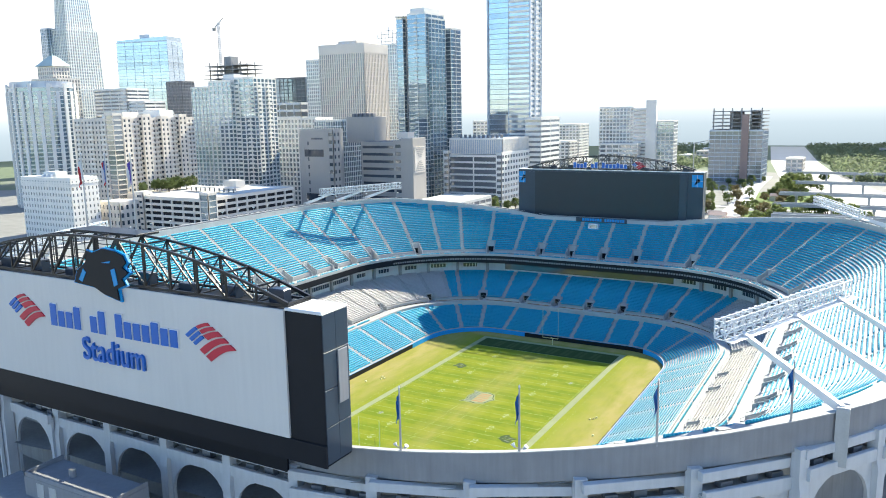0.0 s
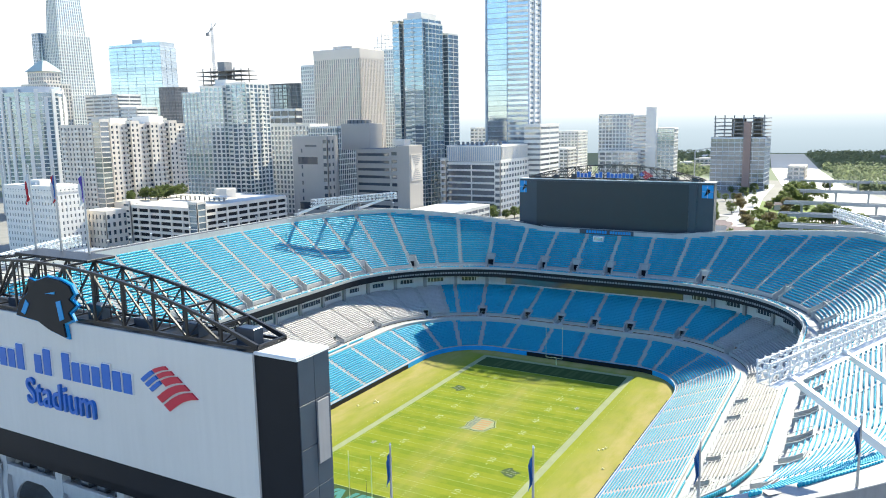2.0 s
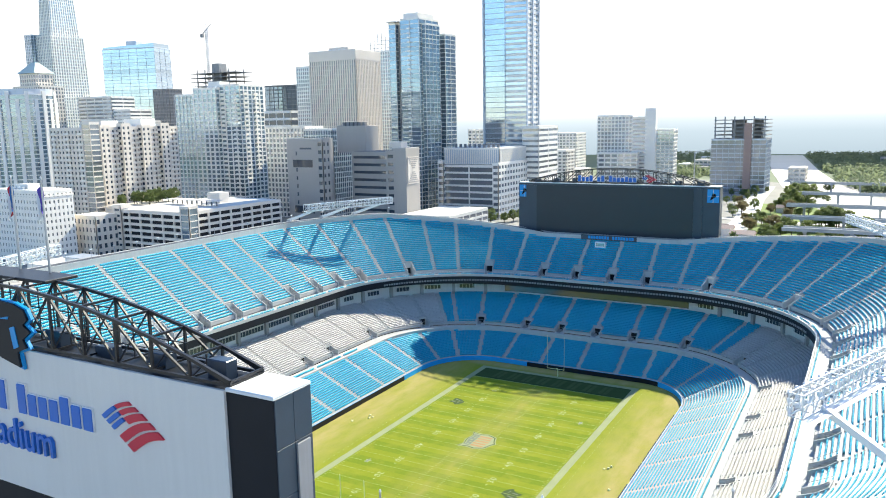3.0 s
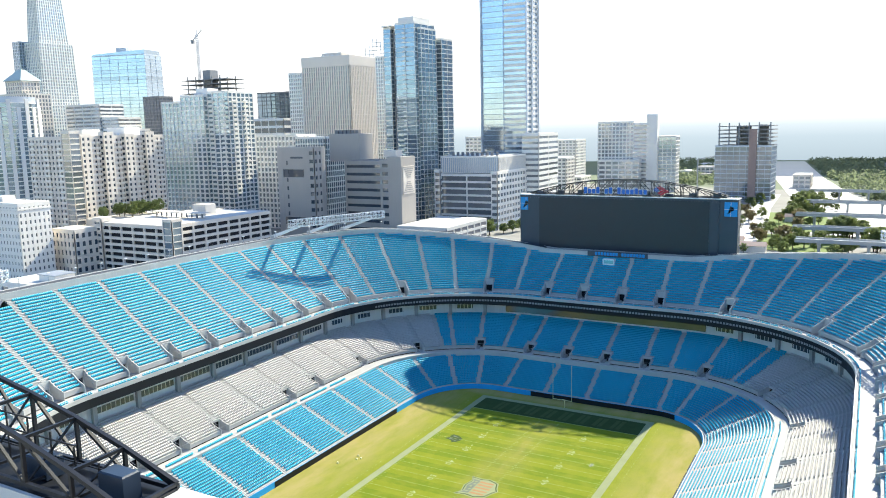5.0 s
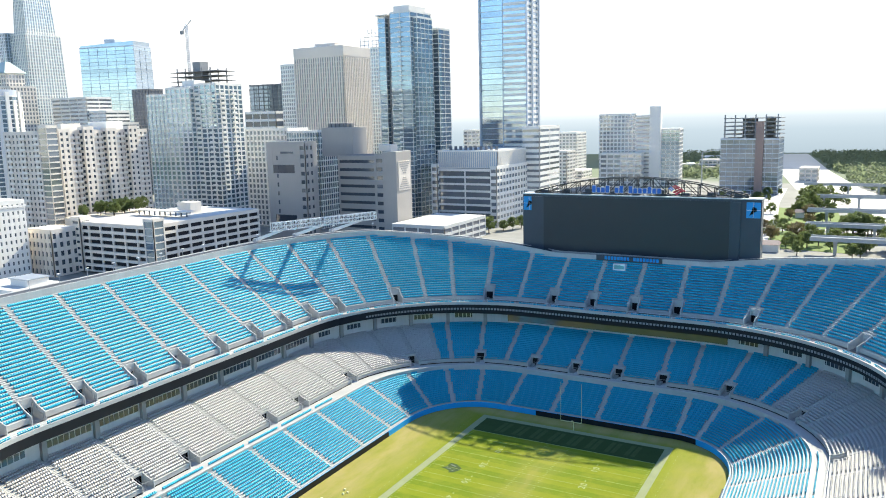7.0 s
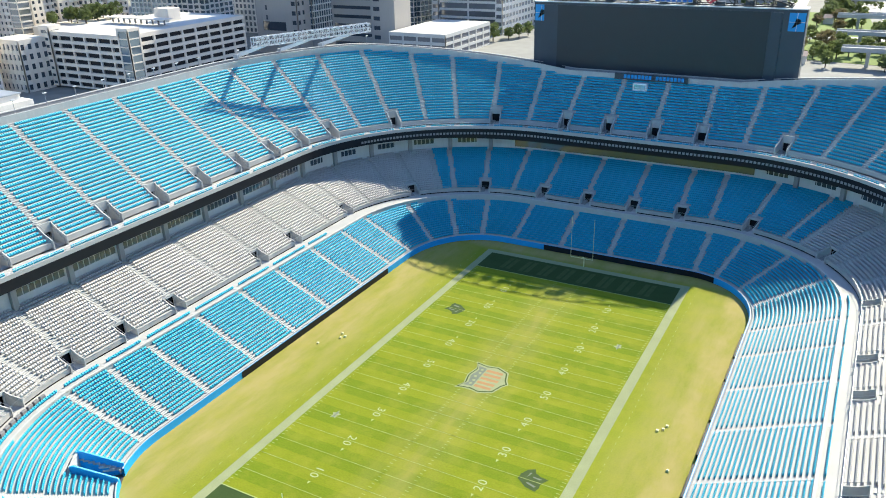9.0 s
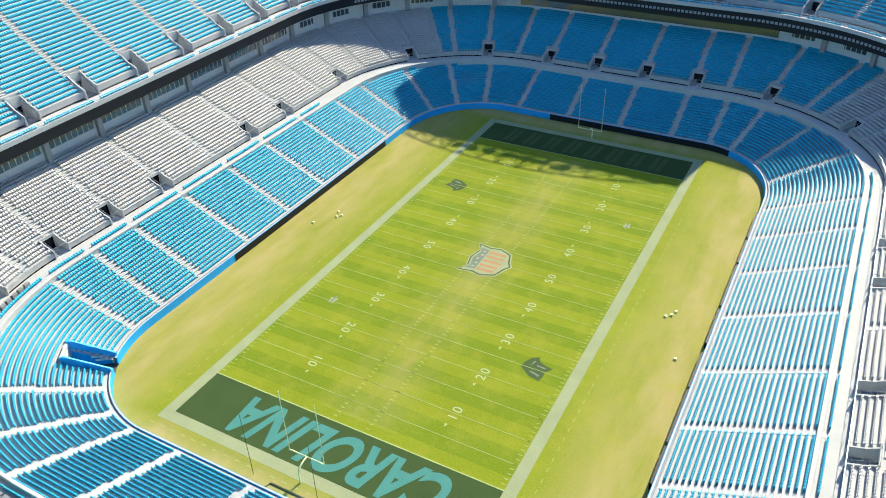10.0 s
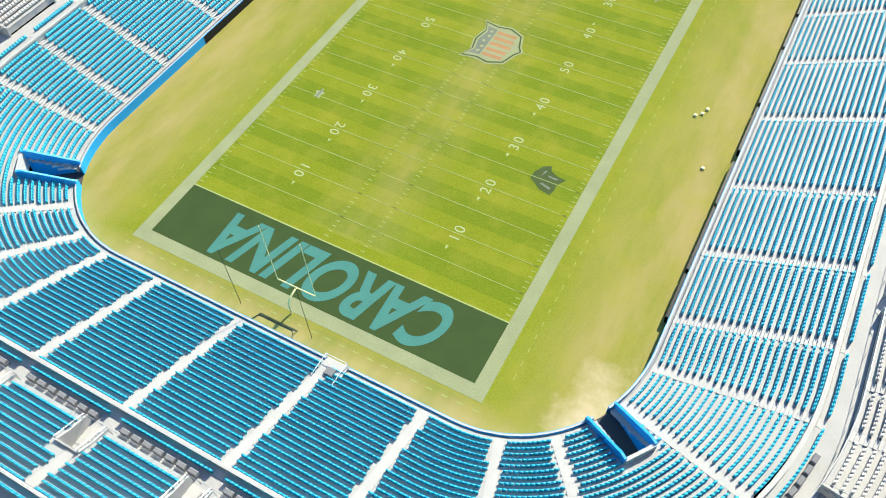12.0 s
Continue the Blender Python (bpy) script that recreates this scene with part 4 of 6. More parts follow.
# small pale panels along the far part of the ribbon board, and tinted glass under it
us_r, s_r = ring_len(FRONT_S, FRONT_E)
lo, hi = np.interp([arc_u("ne", 20), arc_u("nw", 25)], us_r, s_r)
s = Shape()
for d in np.arange(lo, hi, 1.0):
    u = float(np.interp(d, s_r, us_r))
    s.box(-0.33, -0.24, 22.15, 0.33, -0.15, 22.75, local(u, FRONT_S, FRONT_E, 0.0))
obj("ribbon_panels", s, M["block_grey"], "row of small pale panels on the ribbon board", "panel", kind="stuff")
run = [u for u in FINE if arc_u("ne", 80) < u < arc_u("nw", 78)]
wall_ring("club_glazing", M["glass_dark"], top_s - 0.1, top_e - 0.1, top_z + 0.9, top_z + 3.6, 0.15, "tinted glazing along the far club lounge", run, "window", False)
# Far wall's shade put into colour: a black strip before the blue padding.
wall_ring("wall_banner", M["black"], WALL_S - 0.05, WALL_E - 0.05, 0.02, 1.46, 0.03, "black strip standing for shade on the far field wall", [u for u in FINE if arc_u("ne", 68) < u < end_u(-14)], close=False)
wall_ring("wall_banner", M["black"], WALL_S - 0.05, WALL_E - 0.05, 0.02, 1.46, 0.03, "black banner cloth on the side field wall", [side_u(y) for y in np.linspace(32, -21, 9)], close=False)

for y0, y1 in ((-37, -30), (-29.2, -18), (-17.4, -9), (-6.5, 3), (4, 17), (18, 26), (27, 37)):
    wall_ring("side_pad", M["black"], WALL_S - 0.42, WALL_E - 0.42, 0.0, 1.3, 0.4, "black padded barrier along the side field wall", [side_u(y, False) for y in np.linspace(y0, y1, 4)], close=False)

# ---------------------------------------------------------------- scoreboards


def truss_bars(sh, r, tops, bottoms):
    """Chords through the points of tops and bottoms, posts and diagonals between them."""
    for row in (tops, bottoms):
        for p, q in zip(row, row[1:]):
            sh.tube(p, q, r, 4)
    for i, (p, q) in enumerate(zip(tops, bottoms)):
        sh.tube(p, q, r * 0.8, 4)
        if i + 1 < len(tops):
            sh.tube(*((q, tops[i + 1]) if i < len(tops) / 2 else (p, bottoms[i + 1])), r * 0.7, 4)


def arch(x, half, base, rise):
    return base + rise * (1 - (x / half) ** 2)


def crown(parent, half, y0, y1, base, rise):
    """Two arched trusses with cross ties on a scoreboard."""
    xs = [half * (-1 + 2 * i / 14) for i in range(15)]
    for y in (y0, y1):
        s = Shape()
        truss_bars(s, 0.22, [(x, y, arch(x, half, base + 0.7, rise)) for x in xs], [(x, y, base + 0.35) for x in xs])
        part("arched_truss", s, M["black_steel"], parent, "black arched steel truss")
    for x in xs:
        s = Shape()
        z = arch(x, half, base + 0.7, rise)
        s.tube((x, y0, z), (x, y1, z), 0.16, 4).tube((x, y0, base + 0.35), (x, y1, base + 0.35), 0.14, 4).tube((x, y0, base + 0.35), (x, y1, z), 0.1, 4)
        part("cross_tie", s, M["black_steel"], parent)
    s = Shape()
    for i in range(1, 28):
        x = half * (-1 + i / 14)
        z = arch(x, half, base + 0.7, rise)
        if z - base > 1.6:
            s.tube((x, (y0 + y1) / 2, base + 0.3), (x, (y0 + y1) / 2, z - 0.3), 0.07, 4)
    for k in range(1, 5):
        z = base + 0.4 + k * 1.2
        w = half * math.sqrt(max(0, 1 - (z - base - 0.7) / rise)) - 0.5
        s.tube((-w, (y0 + y1) / 2, z), (w, (y0 + y1) / 2, z), 0.07, 4)
    part("inner_lattice", s, M["black_steel"], parent, "black steel lattice between the trusses")
    for i in range(9):
        x = -half + 3 + i * (2 * half - 6) / 8
        part("equipment_box", Shape().chamfer_box(x - 1.2, (y0 + y1) / 2 - 0.7, base, x + 1.2, (y0 + y1) / 2 + 0.7, base + 1.1 + 0.4 * (i % 3), 0.1), M["panel_dark"], parent, "dark equipment box inside the truss")


def bars(parent, x0, x1, zb, heights, y, size, mat, back, face):
    """Plain upright bars in place of a name: one per letter, on a white edge."""
    n = len(heights)
    w = (x1 - x0) / n
    for i, h in enumerate(heights):
        if not h:
            continue
        xa, xb = x0 + (i + 0.12) * w, x0 + (i + 0.88) * w
        za, zt = zb + min(0, h) * 0, zb + abs(h) * size
        le = part("letter_edge", Shape().box(xa - 0.1, min(y, y + face * 0.2), za - 0.1, xb + 0.1, max(y, y + face * 0.2), zt + 0.1), back, parent)
        part("letter_bar", Shape().chamfer_box(xa, min(y, y + face * 0.3), za, xb, max(y, y + face * 0.3), zt, 0.08), mat, le)


def flag_logo(parent, ox, oz, y, size=1.0):
    """A tilted flag of red and blue strips, as plain raised shapes; (ox, oz) is its left corner."""
    m = Matrix.Translation((ox, y, oz)) @ Matrix(((size, 0, 0, 0), (0, 0, -1, 0), (0, size, 0, 0), (0, 0, 0, 1)))

    def strip(a0, a1, c0, c1, mat):
        up, down = [], []
        for k in range(7):
            a = a0 + (a1 - a0) * k / 6
            wave = 0.45 * math.sin(a * 3.0)
            up.append((a * 4.4 + c0 * 4.4, a * 2.0 - c0 * 3.1 + wave))
            down.append((a * 4.4 + c1 * 4.4, a * 2.0 - c1 * 3.1 + wave))
        part("flag_stripe", Shape().plate((up + down[::-1])[::-1], 0.0, 0.22, m), M[mat], parent, "red flag stripe" if mat == "sign_red" else "blue flag stripe")
    strip(0.0, 0.40, 0.00, 0.10, "sign_blue")
    strip(0.0, 0.38, 0.15, 0.25, "sign_blue")
    strip(0.0, 0.36, 0.30, 0.40, "sign_blue")
    strip(0.46, 0.92, 0.00, 0.10, "sign_red")
    strip(0.44, 0.96, 0.15, 0.27, "sign_red")
    strip(0.42, 1.0, 0.32, 0.50, "sign_red")
    strip(0.0, 1.0, 0.56, 0.74, "sign_red")
    strip(0.0, 1.0, 0.80, 1.0, "sign_red")


# the near board, whose back carries the sign
nb = thing("scoreboard", "black stadium scoreboard whose back carries a white sign panel", "scoreboard", at=(0, 0, 0))
part("cabinet", Shape().box(-40.2, -119.9, 38.6, 40.2, -115.0, 57.6), M["black"], nb, "black cladding")
part("bottom_beam", Shape().chamfer_box(-40.3, -120.15, 38.5, 40.3, -119.9, 41.35, 0.05), M["black"], nb)
part("sign_panel", Shape().box(-34.8, -120.2, 41.38, 34.7, -119.9, 57.7), M["sign_white"], nb, "plain white sign panel")
for sx in (-1, 1):
    part("end_cap", Shape().chamfer_box(sx * 37.5 - 2.8, -120.0, 57.6, sx * 37.5 + 2.8, -114.9, 57.95, 0.1), M["white_steel"], nb, "white metal end cap")
for k in range(4):
    for j in range(2):
        part("cladding_panel", Shape().chamfer_box(40.2, -119.85 + j * 2.45, 38.9 + k * 4.7, 40.32, -119.85 + j * 2.45 + 2.4, 38.9 + k * 4.7 + 4.62, 0.03), M["panel_dark"], nb, "dark blue cladding panel")
part("vent_panel", Shape().chamfer_box(40.32, -117.3, 46.0, 40.5, -115.5, 52.7, 0.05), M["parapet"], nb, "grey louvre panel")
# Added panel closing the gap below the board; blocks sun from the service block.
part("support_frame", Shape().box(-40, -114.6, 33.2, 29, -114.2, 38.6), M["black"], nb, "black panel added below the board to shade the service block")
crown(nb, 35.0, -119.6, -115.4, 57.7, 6.0)
part("flag_platform", Shape().chamfer_box(-9, -116.8, 64.2, 5.5, -112.8, 64.55, 0.05), M["black_steel"], nb, "dark steel platform")
HB = [1, .72, .72, 1, 0, .72, 1, 0, 1, .72, .72, .72, .9, .72, .72]
bars(nb, -10.6, 16.6, 50.5, HB, -120.2, 3.3, M["sign_blue"], M["flag_white"], -1)
lettering("sign_word", "Stadium", M["sign_blue"], pose(3.1, -120.42, 47.75, 90, 0, 0), 4.75, "raised blue word reading Stadium", 1.02, 0, 0.86, 0.04, nb, 0.18)
flag_logo(nb, 17.9, 52.6, -120.2)
flag_logo(nb, -20.8, 52.6, -120.2)
HEAD = [(-4.2, -3.2), (-3.6, -1.0), (-2.2, 0.6), (-2.0, 2.6), (-1.2, 2.3), (0.4, 3.2), (2.2, 3.0), (3.4, 2.4), (3.8, 1.2), (3.2, 0.4), (4.0, -0.4), (3.0, -1.6), (3.4, -2.6), (2.2, -3.4), (2.4, -5.4), (0.2, -4.6), (-1.2, -3.6)]
HEAD_M = Matrix.Translation((2.6, -120.3, 60.4)) @ Matrix(((1.4, 0, 0, 0), (0, 0, -1, 0), (0, 0.82, 0, 0), (0, 0, 0, 1)))
part("emblem_edge", Shape().plate([(x * 1.08, z * 1.06) for x, z in HEAD], 0.0, 0.35, HEAD_M), M["logo_blue"], nb, "blue edge of a cut-out emblem")
emb = part("emblem", Shape().plate(HEAD, 0.35, 0.6, HEAD_M), M["black"], nb, "black cut-out emblem shape")
for o in ([(-3.4, -2.6), (-2.6, -0.6), (-2.2, -1.2), (-2.9, -2.9)], [(1.6, -0.2), (2.2, 0.1), (2.5, -2.6), (1.9, -3.0)], [(0.2, 0.8), (1.6, 1.3), (1.5, 0.9)]):
    part("emblem_stroke", Shape().plate(o, 0.6, 0.68, HEAD_M), M["logo_blue"], emb)

# the far board
fb = thing("scoreboard", "black stadium scoreboard with an unlit screen above the far stand", "scoreboard")
part("cabinet", Shape().box(-38.2, 114.3, 38.2, 37.9, 119.3, 56.7), M["panel_dark"], fb, "dark blue cladding")
sf = part("screen_frame", Shape().box(-35.0, 114.0, 35.9, 32.0, 118.8, 55.9), M["panel_dark"], fb)
part("screen", Shape().box(-30.6, 113.9, 37.4, 29.0, 114.0, 56.0), M["screen"], sf, "unlit dark screen")
part("top_rail", Shape().box(-38.3, 114.1, 56.7, 38.0, 119.4, 56.95), M["white_steel"], fb, "white metal edge")
crown(fb, 34.0, 114.6, 118.8, 56.9, 5.0)
for x0, x1 in ((-37.9, -33.9), (33.6, 37.6)):
    bg = part("badge", Shape().box(x0, 114.16, 51.2, x1, 114.29, 55.9), M["logo_blue"], fb, "bright blue square badge")
    for o in ([(0.3, 0.25), (0.75, 0.45), (0.7, 0.65), (0.45, 0.72)], [(0.2, 0.15), (0.5, 0.3), (0.4, 0.5)]):
        pm = Matrix.Translation((x0, 114.16, 51.2)) @ Matrix(((4, 0, 0, 0), (0, 0, -1, 0), (0, 4.7, 0, 0), (0, 0, 0, 1)))
        part("badge_mark", Shape().plate(o, 0.0, 0.04, pm), M["black"], bg, "black mark")
    s = Shape()
    s.box((x0 + x1) / 2 - 0.06, 114.12, 51.2, (x0 + x1) / 2 + 0.06, 114.16, 55.9).box(x0, 114.12, 53.5, x1, 114.16, 53.6)
    part("badge_seam", s, M["flag_white"], bg)
bars(fb, -14.0, 8.5, 57.8, HB, 114.4, 2.2, M["sign_blue"], M["white_steel"], -1)
flag_logo(fb, 10.4, 59.4, 114.4, 0.62)
bars(fb, -7.8, 9.6, 36.95, [1, 1, 1, 1, 1, 1, 1, 1, 0, 1, 1, 1, 1, 1, 1, 1, 1], 108.6, 1.1, M["logo_blue"], M["panel_dark"], -1)
part("name_strip", Shape().box(-10.5, 108.6, 36.5, 10.5, 108.9, 38.3), M["panel_dark"], fb, "dark strip behind a row of blue bars")
for x in (-30, -18, -6, 6, 18, 28):
    part("support_column", Shape().tube((x, 117, 30), (x, 117, 39), 0.4, 8), M["black_steel"], fb)
cb = thing("camera_box", "small white camera booth at the top of the stand", "booth", at=(-2.2, 106.6, 0))
part("booth_wall", Shape().chamfer_box(-2.0, -0.8, 34.0, 2.0, 0.9, 36.2, 0.08), M["white_steel"], cb)
part("booth_window", Shape().box(-1.6, -0.86, 34.6, 1.6, -0.8, 35.8), M["glass_grey"], cb)

# ---------------------------------------------------------------- floodlight trusses on the rim
BEAM_A, BEAM_B = Vector((78.0, 83.5, 51.3)), Vector((91.8, 48.0, 51.3))


LAMP = Shape().tube((0, 0, 0.3), (0, 0, -0.15), 0.2, 8, 0.4).mesh("lamp", M["white_steel"])


def floodlight(mx, my):
    t = thing("floodlight_truss", "white steel floodlight truss held out over the stand by raking arms", "floodlight", "floodlight trusses")
    fl = lambda p: Vector((p[0] * mx, p[1] * my, p[2]))
    n = 16
    away = Vector((BEAM_B.y - BEAM_A.y, -(BEAM_B.x - BEAM_A.x), 0)).normalized() * 1.5
    if away.x > 0:
        away = -away
    pts = [BEAM_A.lerp(BEAM_B, i / n) for i in range(n + 1)]
    back = -away
    for nm, off in (("front_frame", Vector((0, 0, 0))), ("back_frame", back)):
        s = Shape()
        truss_bars(s, 0.12, [fl(p + off + Vector((0, 0, 1.25))) for p in pts], [fl(p + off - Vector((0, 0, 1.25))) for p in pts])
        for p, q in zip(pts, pts[1:]):
            s.tube(fl(p + off), fl(q + off), 0.09, 4)
        part(nm, s, M["white_steel"], t)
    for p in pts:
        for dz in (-1.25, 1.25):
            part("cross_tie", Shape().tube(fl(p + Vector((0, 0, dz))), fl(p + back + Vector((0, 0, dz))), 0.08, 4), M["white_steel"], t)
    for k in range(3):
        for i in range(22):
            p = BEAM_A.lerp(BEAM_B, (i + 0.5) / 22) + Vector((0, 0, 1.0 - k * 0.95)) + away * 0.18
            lamp = part("lamp", LAMP, M["white_steel"], t, "white floodlight housing")
            lamp.matrix_basis = look(fl(p), fl(p + away * 4 - Vector((0, 0, 3))))
    part("catwalk", Shape().add([fl(p) for p in (BEAM_A + back - Vector((0, 0, 1.4)), BEAM_B + back - Vector((0, 0, 1.4)), BEAM_B + back * 1.9 - Vector((0, 0, 1.4)), BEAM_A + back * 1.9 - Vector((0, 0, 1.4)))], [(0, 1, 2, 3)]), M["white_steel"], t)
    for f in (0.12, 0.5, 0.88):
        p = BEAM_A.lerp(BEAM_B, f)
        root = p + (Vector((14.5, 10.5, 0)) if mx > 0 else Vector((19.0, 7.0, 0)))
        root.z = 45.0
        s = Shape()
        a0, b0 = root, p + back - Vector((0, 0, 1.2))
        d = (b0 - a0)
        side = Vector((d.y, -d.x, 0)).normalized() * 0.34
        c = [a0 + side - Vector((0, 0, 0.65)), a0 - side - Vector((0, 0, 0.65)), a0 - side + Vector((0, 0, 0.5)), a0 + side + Vector((0, 0, 0.5)),
             b0 + side * 0.8 - Vector((0, 0, 0.3)), b0 - side * 0.8 - Vector((0, 0, 0.3)), b0 - side * 0.8 + Vector((0, 0, 0.4)), b0 + side * 0.8 + Vector((0, 0, 0.4))]
        s.add([fl(q) for q in c], [(0, 1, 2, 3), (7, 6, 5, 4), (0, 4, 5, 1), (1, 5, 6, 2), (2, 6, 7, 3), (3, 7, 4, 0)])
        arm = part("arm", s, M["white_steel"], t, "raking white box girder")
        s = Shape().chamfer_box(root.x * mx - 0.75, root.y * my - 0.75, 38.0, root.x * mx + 0.75, root.y * my + 0.75, 45.4, 0.1)
        part("arm_footing", s, M["concrete"], arm)


for mx in (-1, 1):
    for my in (-1, 1):
        floodlight(mx, my)

# ---------------------------------------------------------------- sky backdrop
bd = bpy.data.materials.new("hazy_sky")
bd.use_nodes = True
n_, l_ = bd.node_tree.nodes, bd.node_tree.links
n_.remove(n_["Principled BSDF"])
em = n_.new("ShaderNodeEmission")
tc = n_.new("ShaderNodeTexCoord")
sp = n_.new("ShaderNodeSeparateXYZ")
mr = n_.new("ShaderNodeMapRange")
mr.inputs["From Min"].default_value, mr.inputs["From Max"].default_value = 0, 160
cr = n_.new("ShaderNodeValToRGB")
cr.color_ramp.elements[0].color, cr.color_ramp.elements[1].color = (0.26, 0.32, 0.36, 1), (0.72, 0.74, 0.75, 1)
for at_, c_ in ((0.33, (0.33, 0.395, 0.435)), (0.47, (0.42, 0.475, 0.505)), (0.58, (0.57, 0.61, 0.63))):
    e_ = cr.color_ramp.elements.new(at_)
    e_.color = (*c_, 1)
em.inputs["Strength"].default_value = 1.0
l_.new(tc.outputs["Object"], sp.inputs[0])
l_.new(sp.outputs[2], mr.inputs["Value"])
l_.new(mr.outputs[0], cr.inputs[0])
l_.new(cr.outputs[0], em.inputs["Color"])
l_.new(em.outputs[0], n_["Material Output"].inputs[0])
s = Shape()
for k in range(-4, 40):
    a, b = radians(k * 5), radians(k * 5 + 5)
    s.add([(1450 * math.cos(t), 1450 * math.sin(t), z) for t, z in ((a, -20), (b, -20), (b, 380), (a, 380))], [(3, 2, 1, 0)])
obj("backdrop", s, bd, "bright white haze above the far horizon", "sky", kind="structure")

# ---------------------------------------------------------------- city


def mass(t, x0, x1, y0, y1, top, z0=GROUND_Z, floor_h=3.6, bay=3.0, pier=0.6, spandrel=1.2, wall="pale", glass="glass_grey", roof="roof", proud=0.35, parapet=1.2, taper=0.0):
    """One block of a building: recessed glazing floor by floor behind floor bands and piers."""
    n = max(1, round((top - z0) / floor_h))
    fh = (top - z0) / n
    e = 0.05
    for k in range(n + 1):
        za = z0 + k * fh - (0 if k == 0 else spandrel * 0.5)
        zb = min(z0 + k * fh + spandrel * 0.5, top) + (parapet if k == n else 0)
        c = taper * k / n
        part("floor_band", Shape().box(x0 + c, y0 + c, za, x1 - c, y1 - c, zb), M[wall], t)
        if k < n:
            c = taper * (k + 0.5) / n + proud
            part("window_band", Shape().box(x0 + c, y0 + c, zb, x1 - c, y1 - c, z0 + (k + 1) * fh - spandrel * 0.5), M[glass], t)
    if pier > 0:
        nx, ny = max(1, round((x1 - x0) / bay)), max(1, round((y1 - y0) / bay))
        c = taper
        for i in range(nx + 1):
            x = x0 + (x1 - x0) * i / nx
            xa, xb = max(x0 - e, x - pier / 2), min(x1 + e, x + pier / 2)
            xc = (x - (x0 + x1) / 2) / ((x1 - x0) / 2) * -c
            s = Shape()
            for ya, yb, yy in ((y0 - e, y0 + proud, c),):
                p = [(xa, ya, z0), (xb, ya, z0), (xb, yb, z0), (xa, yb, z0), (xa + xc, ya + yy, top), (xb + xc, ya + yy, top), (xb + xc, yb + yy, top), (xa + xc, yb + yy, top)]
                s.add(p, [(0, 1, 5, 4), (1, 2, 6, 5), (2, 3, 7, 6), (3, 0, 4, 7), (4, 5, 6, 7)])
            part("pier", s, M[wall], t)
        for j in range(ny + 1):
            y = y0 + (y1 - y0) * j / ny
            ya, yb = max(y0 - e, y - pier / 2), min(y1 + e, y + pier / 2)
            yc = (y - (y0 + y1) / 2) / ((y1 - y0) / 2) * -c
            s = Shape()
            for xa, xb, xx in ((x1 - proud, x1 + e, -c),):
                p = [(xa, ya, z0), (xb, ya, z0), (xb, yb, z0), (xa, yb, z0), (xa + xx, ya + yc, top), (xb + xx, ya + yc, top), (xb + xx, yb + yc, top), (xa + xx, yb + yc, top)]
                s.add(p, [(0, 1, 5, 4), (1, 2, 6, 5), (2, 3, 7, 6), (3, 0, 4, 7), (4, 5, 6, 7)])
            part("pier", s, M[wall], t)
    part("roof", Shape().box(x0 + taper + 0.6, y0 + taper + 0.6, top + parapet * 0.4, x1 - taper - 0.6, y1 - taper - 0.6, top + parapet + 0.01), M[roof], t)
    return fh


def settle(t, cx, cy, dx, dy, scale, turn, tall):
    """Moves a whole building by (dx, dy), resized and turned about (cx, cy), its height above the ground multiplied by tall."""
    up = Matrix.Translation((0, 0, GROUND_Z)) @ Matrix.Diagonal((1, 1, tall, 1)) @ Matrix.Translation((0, 0, -GROUND_Z))
    t.matrix_basis = Matrix.Translation((cx + dx, cy + dy, 0)) @ Matrix.Rotation(radians(turn), 4, "Z") @ Matrix.Diagonal((scale, scale, 1, 1)) @ Matrix.Translation((-cx, -cy, 0)) @ up


def tower(name, label, *a, **k):
    t = thing(name, label, "building")
    mass(t, *a, **k)
    return t


def plant_room(t, x0, x1, y0, y1, z0, z1, mat="grey_steel", units=4):
    part("plant_room", Shape().chamfer_box(x0, y0, z0, x1, y1, z1, 0.15), M[mat], t)
    for k in range(units):
        x = x0 + (k + 0.5) * (x1 - x0) / units
        part("roof_unit", Shape().chamfer_box(x - 1.0, y0 - 3.0, z0 - 0.5, x + 1.0, y0 - 1.2, z0 + 1.4, 0.15), M["white_steel"], t)


def balconies(t, face, fixed, spans, z0, z1, fh, mat="pale", out=1.5):
    """Balconies with low fronts on one face, floor by floor."""
    k = 1
    while z0 + k * fh < z1 - 1:
        z = z0 + k * fh
        prof = [(0, -0.12), (out, -0.12), (out, 1.0), (out - 0.1, 1.0), (out - 0.1, 0.1), (0, 0.1)]
        for a, b in spans:
            p = [(fixed + o, e, z + h) if face == "x" else (e, fixed - o, z + h) for e in (a, b) for o, h in prof]
            part("balcony", Shape().add(p, [(0, 1, 4, 5), (1, 2, 3, 4), (11, 10, 7, 6), (10, 9, 8, 7)] + [(i, 6 + i, 6 + (i + 1) % 6, (i + 1) % 6) for i in range(6)]), M[mat], t)
        k += 1


# round-fronted apartment tower
t = thing("apartment_tower", "round-fronted blue glass apartment tower with white fins", "building")
cx, cy, rr = -526, 226, 31
for k in range(31):
    z = GROUND_Z + k * 3.3
    o = [(cx + (rr + 0.3) * math.cos(a), cy + (rr * 0.75 + 0.3) * math.sin(a)) for a in np.linspace(0, 2 * math.pi, 33)[:-1]]
    part("floor_band", Shape().plate(o, z - 0.35, z + 0.35), M["pale"], t)
    o = [(cx + rr * math.cos(a), cy + rr * 0.75 * math.sin(a)) for a in np.linspace(0, 2 * math.pi, 33)[:-1]]
    if k < 30:
        part("window_band", Shape().plate(o, z + 0.35, z + 2.95), M["glass_blue"], t)
